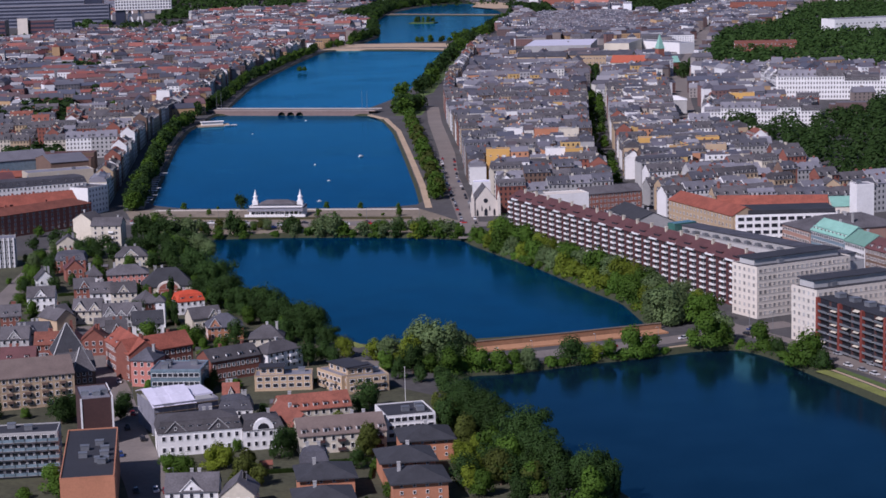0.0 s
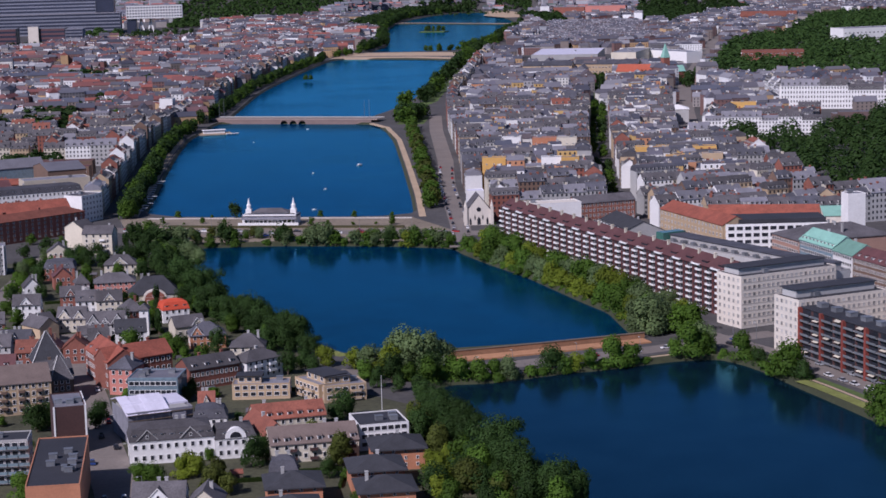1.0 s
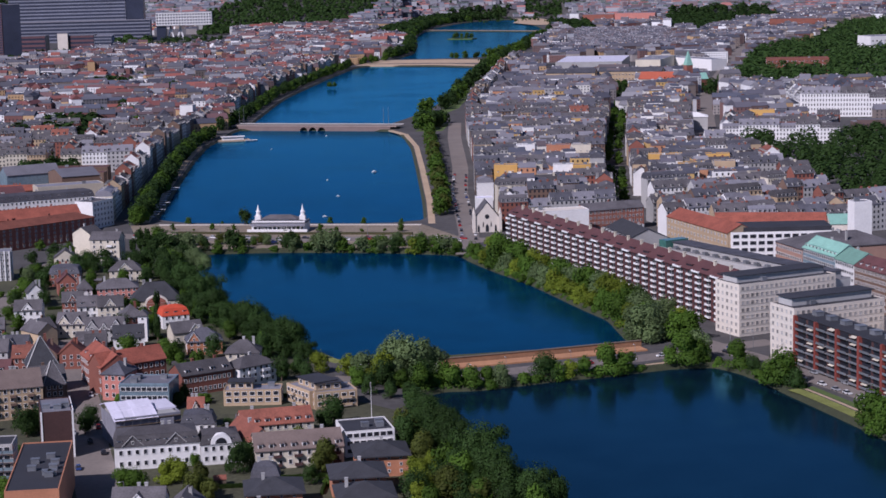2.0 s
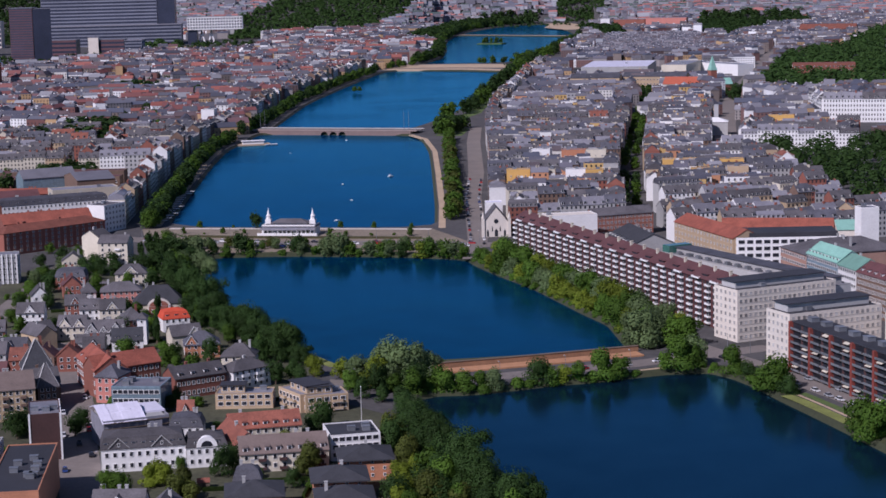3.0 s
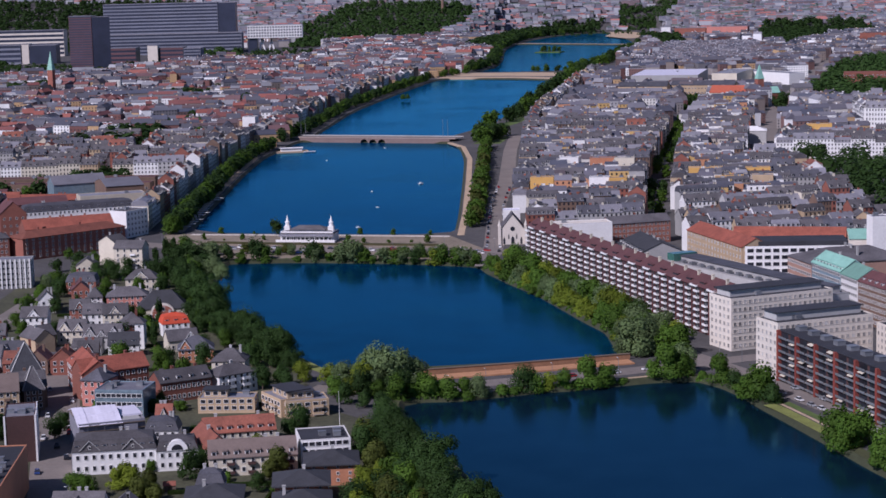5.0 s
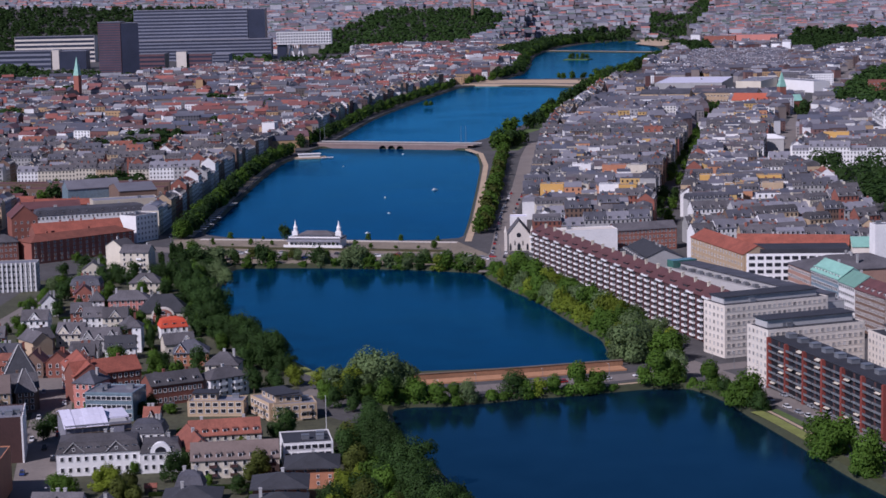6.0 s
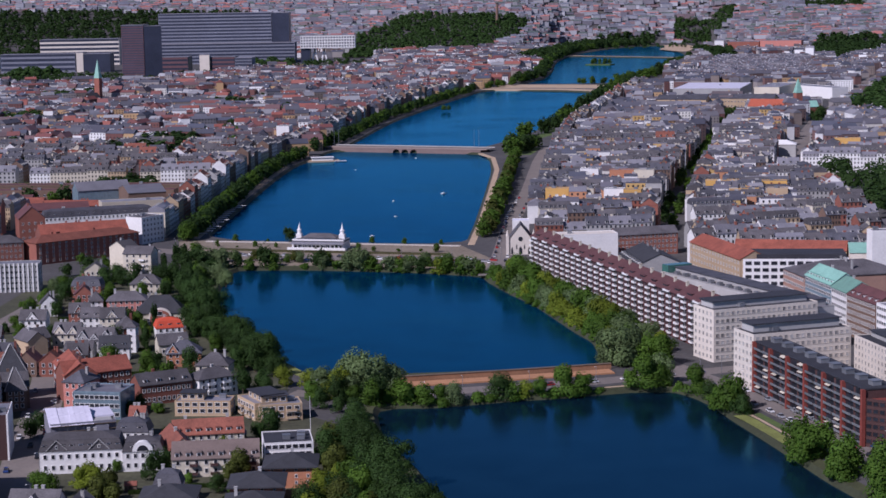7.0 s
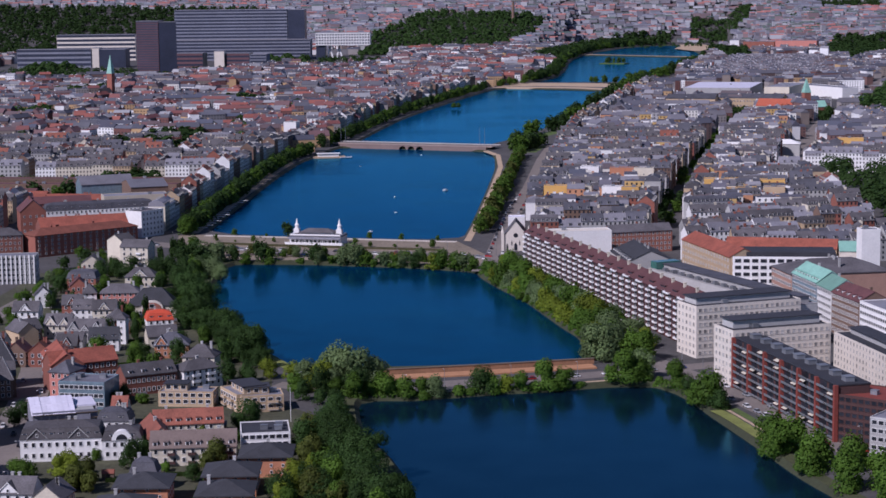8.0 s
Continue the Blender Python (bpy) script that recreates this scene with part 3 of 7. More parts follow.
SHAPES = {}
FAR_BLOCKS = Bulk("far_blocks", "far apartment blocks with slate roofs and dormers", "apartment blocks")


def town_house(m, index, group):
    w, _, spec = PATTERNS[index]
    if FAR_BLOCKS.open_from is not None and m.translation.y > FAR_BLOCKS.open_from:
        if index not in SHAPES:
            SHAPES[index] = house_shapes(*spec[:5], random.Random(index))
        wall, roof, panes, dorm, chim = SHAPES[index]
        wm, rm = spec[5], spec[6]
        for shape, mats in ((wall, (wm,)), (roof, (rm,)), (panes, (GLASS,)), (dorm, (GREYWALL, GLASS, rm)), *((c, ((BRICK, GREYWALL, CREAM)[index % 3],)) for c in chim)):
            FAR_BLOCKS.add(shape, mats, m)
        return None
    if index not in MADE:
        plain = Matrix.LocRotScale(m.translation, m.to_quaternion(), None)
        MADE[index] = build_house(plain, *spec, random.Random(index), "apartment_house", group=group, chimney_mat=(BRICK, GREYWALL, CREAM)[index % 3])
        return MADE[index]
    return tagged(copy_thing(MADE[index], m), group=group)


def pick(rng, warm):
    """A pattern, with a share of warm red roofs."""
    while True:
        i = rng.randrange(len(PATTERNS))
        red = PATTERNS[i][1][1] is REDTILE
        if red == (rng.random() < warm):
            return i


def row_of_houses(a, b, side, group, rng, warm, last=None, gap=0.06):
    """Houses in a closed row from a to b; their street side looks to the right of the way when side is 1."""
    a, b = Vector(a), Vector(b)
    far, d = (b - a).length, (b - a).normalized()
    turn = math.degrees(math.atan2(d.y, d.x)) + (0 if side == 1 else 180)
    n = Vector((d.y, -d.x)) * side
    s = 0.0
    while far - s > 9:
        i = pick(rng, warm)
        w = PATTERNS[i][0]
        k = 1.0
        if s + w > far - 6:
            k = (far - s) / w
            if k > 1.5:
                k = 1.0
        c = a + d * (s + w * k / 2) - n * 5.75
        town_house(pose(c.x, c.y, LAND, 0, 0, turn) @ Matrix.Diagonal((k, 1, rng.uniform(0.93, 1.08), 1)), i, group)
        s += w * k + gap


def city_block(corners, group, rng, warm, core=True, front=True):
    """A closed block of houses round a court: corners near-left, near-right, far-right, far-left."""
    p = [Vector(c) for c in corners]
    if front:
        row_of_houses(p[0], p[1], 1, group, rng, warm)
    row_of_houses(p[3], p[2], -1, group, rng, warm)
    for a, b, side in ((p[0], p[3], -1), (p[1], p[2], 1)):
        d = (b - a).normalized()
        if (b - a).length > 36:
            row_of_houses(a + d * 11.6, b - d * 11.6, side, group, rng, warm)
    if core and front and (p[1] - p[0]).length > 60 and (p[3] - p[0]).length > 50:
        c = (p[0] + p[2]) / 2
        w = (p[1] - p[0]).length * 0.25
        d = (p[1] - p[0]).normalized()
        row_of_houses(c - d * w, c + d * w, 1, group, rng, warm)


# ---- streets of apartment blocks ----
rng = random.Random(21)
FAR_BLOCKS.open_from = 165.0
SUNNY, SHADY = "apartment blocks on the sunny lake side", "apartment blocks on the shaded lake side"
city_block(((214, -34), (286, -30), (292, 18), (217, 14)), SUNNY, rng, 0.03)
city_block(((217, 27), (293, 32), (300, 80), (220, 78)), SUNNY, rng, 0.03)
city_block(((306, -96), (392, -70), (398, -22), (309, -44)), SUNNY, rng, 0.1)
city_block(((309, -30), (432, -2), (434, 46), (314, 22)), SUNNY, rng, 0.03)
city_block(((316, 36), (434, 58), (434, 92), (321, 78)), SUNNY, rng, 0.03)
city_block(((402, -100), (470, -80), (470, -34), (404, -52)), SUNNY, rng, 0.1)
city_block(((330, -118), (398, -112), (400, -80), (332, -104)), SUNNY, rng, 0.1)
y = 92.0
while y < 700:
    deep = rng.choice((46, 50, 54))
    for west, east, warm in ((LAKE_STREET_R, LONG_STREET, 0.03), (LONG_STREET, THIRD_STREET, 0.03)):
        a0, a1 = line_x(west, y) + 11, line_x(west, y + deep) + 11
        wide = 9 if east is LONG_STREET else 14
        b0, b1 = line_x(east, y) - wide, line_x(east, y + deep) - wide
        if east is THIRD_STREET and y < 330:
            b0, b1 = 434, 434
        city_block(((a0, y), (b0, y - 4), (b1, y + deep - 4), (a1, y + deep)), SUNNY, rng, warm, front=not (y < 95 or 200 < y < 260))
    y += deep + 12
FAR_BLOCKS.open_from = 215.0
row_of_houses((-33, 56), (-35, 330), 1, SHADY, rng, 0.3)
FAR_BLOCKS.open_from = 120.0
y = 40.0
while y < 640:
    deep = rng.choice((44, 50, 56))
    x1 = line_x(LAKE_STREET_L, y + deep / 2) - 24 if y > 320 else -150.0
    left = 221 - 0.283 * (y + 1200) - 50
    while x1 > left:
        wide = rng.choice((58, 66, 80))
        if y > 320 or y < 140:
            city_block(((x1 - wide, y), (x1, y), (x1, y + deep), (x1 - wide, y + deep)), SHADY, rng, 0.3)
        x1 -= wide + 12
    y += deep + 12
for a, b in zip(range(330, 1729, 70), range(400, 1800, 70)):
    row_of_houses((line_x(LAKE_STREET_L, a) - 9, a), (line_x(LAKE_STREET_L, b) - 9, b), 1, SHADY, rng, 0.12)
for a, b in zip(range(720, 1640, 80), range(800, 1720, 80)):
    row_of_houses((line_x(LAKE_STREET_R, a) + 11, a), (line_x(LAKE_STREET_R, b) + 11, b), -1, SUNNY, rng, 0.03)
# the white-fronted blocks beside the park
FAR_BLOCKS.open_from = 0.0
WHITE_ONES = [i for i, q in enumerate(PATTERNS) if q[1][0] is WHITE and q[1][1] is not REDTILE]


def white_front(a, b, storeys_scale=1.0):
    a, b = Vector(a), Vector(b)
    d, far, s = (b - a).normalized(), (b - a).length, 0.0
    n = Vector((d.y, -d.x))
    while s < far - 6:
        i = rng.choice(WHITE_ONES)
        w = PATTERNS[i][0]
        c = a + d * (s + w / 2) - n * 5.75
        town_house(pose(c.x, c.y, LAND, 0, 0, math.degrees(math.atan2(d.y, d.x))) @ Matrix.Diagonal((1, 1, 1.05 * storeys_scale, 1)), i, SUNNY)
        s += w


white_front((444, 424), (534, 404))
white_front((470, 540), (444, 436), 0.95)
white_front((572, 668), (690, 628), 1.35)
white_front((578, 760), (572, 680), 1.3)
city_block(((458, 448), (540, 430), (566, 500), (486, 520)), SUNNY, rng, 0.03)
city_block(((588, 690), (700, 660), (715, 730), (600, 750)), SUNNY, rng, 0.03)
FAR_BLOCKS.finish()


# ---- the city beyond, as one body of roofs a district ----
ROOFS_GREY = island_material("far_roofs_grey", [(0.07, 0.069, 0.09), (0.105, 0.1, 0.125), (0.056, 0.057, 0.076), (0.15, 0.146, 0.17), (0.088, 0.084, 0.102), (0.115, 0.11, 0.125), (0.065, 0.07, 0.097), (0.088, 0.07, 0.076), (0.2, 0.195, 0.215)], 0.7)
# distance haze is mixed into these bluish roof and wall colours
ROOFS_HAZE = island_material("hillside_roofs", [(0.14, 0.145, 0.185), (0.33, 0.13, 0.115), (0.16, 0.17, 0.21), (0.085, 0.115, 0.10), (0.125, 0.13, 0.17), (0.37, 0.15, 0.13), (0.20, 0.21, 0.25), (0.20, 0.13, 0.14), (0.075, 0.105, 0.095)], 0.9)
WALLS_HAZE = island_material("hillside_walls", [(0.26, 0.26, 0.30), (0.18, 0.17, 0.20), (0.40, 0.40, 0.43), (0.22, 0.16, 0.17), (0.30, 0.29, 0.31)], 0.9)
ROOFS_WARM = island_material("far_roofs_mixed", [(0.065, 0.066, 0.09), (0.18, 0.065, 0.06), (0.11, 0.112, 0.14), (0.06, 0.062, 0.085), (0.085, 0.085, 0.105), (0.105, 0.072, 0.078), (0.21, 0.21, 0.23), (0.17, 0.06, 0.055), (0.075, 0.082, 0.118), (0.05, 0.05, 0.07), (0.25, 0.08, 0.062), (0.08, 0.08, 0.1), (0.14, 0.075, 0.08), (0.30, 0.30, 0.32)], 0.7)
WALLS_FAR = island_material("far_walls", [(0.60, 0.58, 0.55), (0.16, 0.07, 0.062), (0.78, 0.78, 0.78), (0.22, 0.18, 0.16), (0.68, 0.68, 0.69), (0.13, 0.085, 0.08), (0.32, 0.29, 0.28), (0.46, 0.30, 0.16), (0.17, 0.165, 0.18), (0.20, 0.11, 0.10)], 0.85)


def inside(p, loop):
    hit, j = False, len(loop) - 1
    for i in range(len(loop)):
        (xi, yi), (xj, yj) = loop[i], loop[j]
        if (yi > p[1]) != (yj > p[1]) and p[0] < (xj - xi) * (p[1] - yi) / (yj - yi) + xi:
            hit = not hit
        j = i
    return hit


WIDE_LAKES = [inset(loop, -24) for loop in LAKES]
PARKS = [  # loops of woodland
    [(455, 392), (452, 291), (446, 157), (442, 44), (455, 0), (600, -40), (760, 200), (760, 600), (620, 520), (548, 398)],
    [(574, 1050), (650, 985), (760, 860), (900, 820), (1250, 1300), (1450, 2735), (1158, 2718), (930, 2050), (812, 1858), (690, 1500), (610, 1180)],
    [(-1050, 3030), (-470, 3060), (-470, 3640), (-1250, 3690)],
    [(-190, 3080), (60, 3150), (200, 3400), (230, 3560), (-60, 3600), (-190, 3400)],
    [(790, 2400), (951, 2774), (1150, 3200), (1130, 3330), (900, 3330), (850, 3100), (807, 2810)],
    [(590, 3625), (740, 3600), (750, 3680), (600, 3690)],
    [(900, 3590), (1060, 3590), (1060, 3650), (900, 3650)],
    [(-130, 300), (-100, 300), (-95, 345), (-135, 345)],
    [(-178, 530), (-118, 545), (-135, 690), (-185, 670)],
    [(-483, 1547), (-415, 1559), (-418, 1667), (-476, 1661)],
    [(-242, 612), (-122, 620), (-128, 692), (-230, 688)],
    [(-175, 700), (-115, 708), (-118, 780), (-169, 776)],
    [(-374, 2648), (-254, 2666), (-260, 2828), (-362, 2819)],
    [(-753, 2348), (-673, 2364), (-677, 2508), (-745, 2500)],
    [(-427, 1070), (-377, 1078), (-380, 1150), (-422, 1146)],
    [(-213, 1304), (-163, 1312), (-165, 1384), (-208, 1380)],
    [(578, 2660), (640, 2660), (668, 3050), (600, 3150), (578, 2850)],
    [(240, 2650), (345, 3300), (455, 3570), (560, 3610), (560, 3650), (400, 3640), (320, 3460), (200, 2800)],
]
KEPT_FREE = [  # open shores, the hospital's ground, and sight lines kept clear for the camera
    [(130, 1690), (390, 1590), (480, 1900), (190, 2000)],
    [(482, 1960), (705, 1919), (790, 2680), (600, 2715)],
    [(-320, 2420), (-90, 2420), (-90, 2900), (-320, 2900)],
    [(640, 2960), (860, 2960), (860, 3160), (640, 3160)],
    [(395, 1320), (640, 1250), (640, 1640), (410, 1700)],
    [(548, 540), (720, 500), (720, 770), (560, 790)],
    [(440, 400), (560, 380), (580, 530), (470, 560)],
    [(660, 1240), (770, 1230), (770, 1340), (660, 1340)],
    [(-780, 1950), (-430, 1950), (-330, 2350), (-120, 2700), (-100, 3160), (-900, 3160), (-900, 2300)],
    [(-190, 1500), (-330, 1500), (-330, 1560), (-190, 1560)],
]


def free_land(x, y):
    for street in (LONG_STREET, THIRD_STREET):
        if street[0][1] < y < street[-1][1] and abs(x - line_x(street, y)) < (13 if street is LONG_STREET else 18):
            return False
    return not any(inside((x, y), loop) for loop in WIDE_LAKES) and not any(inside((x, y), loop) for loop in PARKS + KEPT_FREE)


class City:
    def __init__(self):
        self.plain = False
        self.wall, self.roof, self.pane = Shape(), Shape(), Shape()

    def house(self, x, y, z, w, d, h, turn, rise, flat=False):
        c, s = math.cos(turn), math.sin(turn)

        def at(px, py, pz):
            return (x + c * px - s * py, y + s * px + c * py, z + pz)

        q = ((-w / 2, -d / 2), (w / 2, -d / 2), (w / 2, d / 2), (-w / 2, d / 2))
        self.wall.solid([at(a, b, -0.5) for a, b in q], [at(a, b, h) for a, b in q])
        if flat:
            self.roof.solid([at(a * 0.96, b * 0.96, h) for a, b in q], [at(a * 0.96, b * 0.96, h + 0.5) for a, b in q])
        else:
            self.roof.solid([at(a * 1.03, b * 1.06, h) for a, b in q], [at(a * 1.0, b * 0.06, h + rise) for a, b in q])
        if not flat and w > 8:
            for _ in range(2):
                px = w * (0.8 * ((len(self.pane.f) * 0.37 + len(self.wall.f) * 0.61 + _ * 0.43) % 1.0) - 0.4)
                self.wall.solid([at(px - 0.7, -0.6, h), at(px + 0.7, -0.6, h), at(px + 0.7, 0.6, h), at(px - 0.7, 0.6, h)], [at(px - 0.7, -0.6, h + rise + 1.1), at(px + 0.7, -0.6, h + rise + 1.1), at(px + 0.7, 0.6, h + rise + 1.1), at(px - 0.7, 0.6, h + rise + 1.1)])
        for k in range(0 if self.plain or y > 2100 else int(h / 3.1)):
            zz = 1.0 + 3.1 * k
            n = max(2, int(w / 3.4))
            for i in range(n):
                px = -w / 2 + w * (i + 0.5) / n
                self.pane.poly([at(px - 0.6, -d / 2 - 0.06, zz), at(px + 0.6, -d / 2 - 0.06, zz), at(px + 0.6, -d / 2 - 0.06, zz + 1.6), at(px - 0.6, -d / 2 - 0.06, zz + 1.6)])

    def finish(self, label, roofs, walls=None):
        root = thing("city_district", pose(0, 0, 0), label, "city district", kind="stuff")
        part("walls", self.wall, walls or WALLS_FAR, root, kind="stuff")
        part("roofs", self.roof, roofs, root, kind="stuff")
        if self.pane.v:
            part("window_panes", self.pane, GLASS, root, kind="stuff")


def far_city(x_of, y0, y1, roofs, label, seed, k=1.0, walls=None, low=1.0, everywhere=False):
    """Blocks of rows; x_of(y) gives the stretch from left to right. k shrinks the houses."""
    rng, city = random.Random(seed), City()
    y = y0
    while y < y1:
        xa, xb = x_of(y)
        x = xa + rng.uniform(0, 20)
        deep = rng.uniform(46, 78) * k
        while x < xb:
            wide, tilt, tall = rng.uniform(50, 120) * k, rng.uniform(-0.42, 0.42), rng.uniform(0.7, 1.1) * low
            storeys, span = rng.choice((12, 14, 16, 17, 18)), rng.choice(((10, 19), (12, 26), (16, 42)))
            cx, cy, c, s0 = x + wide / 2, y + deep / 2, math.cos(tilt), math.sin(tilt)
            lots = []
            for dy in (5.5 * k, deep - 5.5 * k):
                s = 0.0
                while s < wide:
                    w = rng.uniform(*span) * k
                    lots.append((s + w / 2, dy, w, 0.0))
                    s += w
            for dx in (5.5 * k, wide - 5.5 * k):
                s = 13.0 * k
                while s < deep - 13 * k:
                    w = rng.uniform(14, 34) * k
                    lots.append((dx, s + w / 2, w, math.pi / 2))
                    s += w
            if deep > 58 * k:
                for _ in range(3):
                    lots.append((rng.uniform(0.2, 0.8) * wide, rng.uniform(0.35, 0.65) * deep, rng.uniform(9, 18) * k, rng.choice((0, math.pi / 2))))
            for lx, ly, w, turn in lots:
                if rng.random() < 0.09:
                    continue
                lx, ly = lx - wide / 2, ly - deep / 2
                px, py = cx + c * lx - s0 * ly, cy + s0 * lx + c * ly
                if everywhere or free_land(px, py):
                    city.house(px, py, max(LAND, backdrop_height(px, py)), w, rng.uniform(9.5, 12.5) * k, (storeys + rng.uniform(-2.5, 2.5) if rng.random() < 0.8 else rng.uniform(8, 20)) * k * tall, tilt + turn, rng.uniform(2.5, 5.5) * k, rng.random() < 0.2)
            x += wide + rng.uniform(9, 15) * k
        y += deep + 12 * k
    city.finish(label, roofs, walls)


def left_edge(y):
    return 221 - 0.283 * (y + 1200) - 60


def right_edge(y):
    return 85 + 0.311 * (y + 1200) + 60


far_city(lambda y: (left_edge(y), line_x(LAKE_STREET_L, y) - 26), 650, 2080, ROOFS_WARM, "dense far district of grey and red roofs", 3)
far_city(lambda y: (left_edge(y), line_x(LAKE_STREET_L, y) - 30), 2080, BACK, ROOFS_WARM, "far district of low grey and red roofs", 4)
far_city(lambda y: (line_x(LAKE_STREET_R, y) + 26, right_edge(y)), 715, 1950, ROOFS_GREY, "dense far district of grey slate roofs", 5)
far_city(lambda y: (430 + max(0, y - 1950) * 0.15, right_edge(y)), 1950, BACK, ROOFS_GREY, "far district of grey roofs beyond the lakes", 6)
far_city(lambda y: (line_x(THIRD_STREET, y) + 18, right_edge(y) + 40), 440, 1000, ROOFS_GREY, "district of grey roofs beside the park", 9)
far_city(lambda y: (-900, -130), 1950, 2110, ROOFS_WARM, "low roofs before the hospital", 12, 0.8, low=0.45, everywhere=True)


def suburbs():
    """Long roofs and blocks, shrunk to look farther, on raised land to the skyline."""
    rng, city = random.Random(8), City()
    city.plain = True
    for i in range(88):
        y = BACK + 4 + 6.1 * i
        x = left_edge(y)
        while x < right_edge(y):
            w = rng.uniform(8, 30) * (1.0 if rng.random() < 0.93 else 2.2)
            cy = y + rng.uniform(-6, 6)
            low = 0.0 if 300 < x < 700 and cy < 3622 else 1.0
            if low and rng.random() < 0.85 and not any(inside((x, cy), loop) for loop in PARKS):
                tall = rng.choice((5, 6, 7, 8, 9, 11)) * (1.0 if rng.random() < 0.96 else 1.8)
                city.house(x, cy, backdrop_height(x, cy), w, rng.uniform(8, 11), tall, rng.uniform(-0.3, 0.3), rng.uniform(1.6, 3.4), rng.random() < 0.3)
            x += w * rng.uniform(0.8, 1.25)
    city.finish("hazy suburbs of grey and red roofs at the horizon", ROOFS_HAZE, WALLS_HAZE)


suburbs()


def terraces():
    """Close parallel rows of small slate-roofed terraced houses."""
    rng, city = random.Random(13), City()
    city.plain = True
    for j in range(36):
        t = (j + 0.5) / 36
        a, b = Vector((486, 1965)).lerp(Vector((606, 2715)), t), Vector((700, 1925)).lerp(Vector((780, 2680)), t)
        d, far, s = (b - a).normalized(), (b - a).length, 0.0
        while s < far:
            w = rng.uniform(11, 19)
            if rng.random() < 0.94:
                c = a + d * (s + w / 2)
                city.house(c.x, c.y, LAND, w - 0.4, 9.5, rng.uniform(7.0, 8.6), math.atan2(d.y, d.x), rng.uniform(3.4, 4.6))
            s += w
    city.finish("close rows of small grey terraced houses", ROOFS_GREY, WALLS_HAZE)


terraces()

WALLS_BRIGHT = island_material("court_walls", [(0.74, 0.73, 0.72), (0.52, 0.34, 0.13), (0.66, 0.65, 0.64), (0.45, 0.40, 0.34), (0.78, 0.77, 0.75), (0.36, 0.35, 0.36), (0.50, 0.24, 0.13), (0.62, 0.60, 0.56)], 0.85)


def courts():
    """Tall rear wings and gables standing in the courtyards of the sunny quarter."""
    rng, city = random.Random(17), City()
    while len(city.roof.f) < 6 * 340:
        y = 45 + 855 * rng.random() ** 1.5
        west, east = (LAKE_STREET_R, LONG_STREET) if rng.random() < 0.45 else (LONG_STREET, THIRD_STREET)
        x = rng.uniform(line_x(west, y) + 26, line_x(east, y) - 26)
        if y < 330 and x > 420:
            continue
        deep = rng.random() < 0.4
        city.house(x, y, LAND, rng.uniform(6, 9) if deep else rng.uniform(7, 16), rng.uniform(12, 20) if deep else rng.uniform(6, 9), rng.uniform(17, 22.5), rng.uniform(-0.1, 0.1), rng.uniform(1.5, 3.5), rng.random() < 0.4)
    city.finish("bright rear wings in the courtyards of apartment blocks", ROOFS_GREY, WALLS_BRIGHT)


courts()


# ---- single buildings ----
WIN = window_mesh(1.15, 1.6)
WIN_WIDE = window_mesh(1.9, 1.5)
WIN_SMALL = window_mesh(0.8, 1.0)
WIN_BIG = window_mesh(2.3, 1.9)
WIN_GRID = window_mesh(3.3, 2.0, rim=WHITE)
WIN_BRICK = window_mesh(1.3, 1.5, rim=STONE, glass=STEELGLASS)
WIN_DARK = window_mesh(1.9, 1.5, rim=DARKBRICK)
WIN_STONE = window_mesh(1.5, 1.6, rim=STONE, glass=STONEGLASS)
HRNG = random.Random(5)


def windows_on(root, x0, x1, y, z0, storeys, sh, bay, turn=0.0, mesh=None, off=(0, 0), sill=0.9, name="window"):
    """A window object for each bay and storey of a face; turn swings the face about the origin."""
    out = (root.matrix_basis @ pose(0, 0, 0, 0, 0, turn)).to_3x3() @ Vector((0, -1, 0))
    if out.y > 0.25:      # faces turned away from the camera's side get no windows
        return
    n = max(1, int((x1 - x0) / bay + 0.3))
    step = (x1 - x0) / n
    for k in range(storeys):
        for i in range(n):
            m = pose(off[0], off[1], 0, 0, 0, turn) @ pose(x0 + step * (i + 0.5), y - 0.004, z0 + k * sh + sill)
            part(name, mesh or WIN, None, root, m=m)


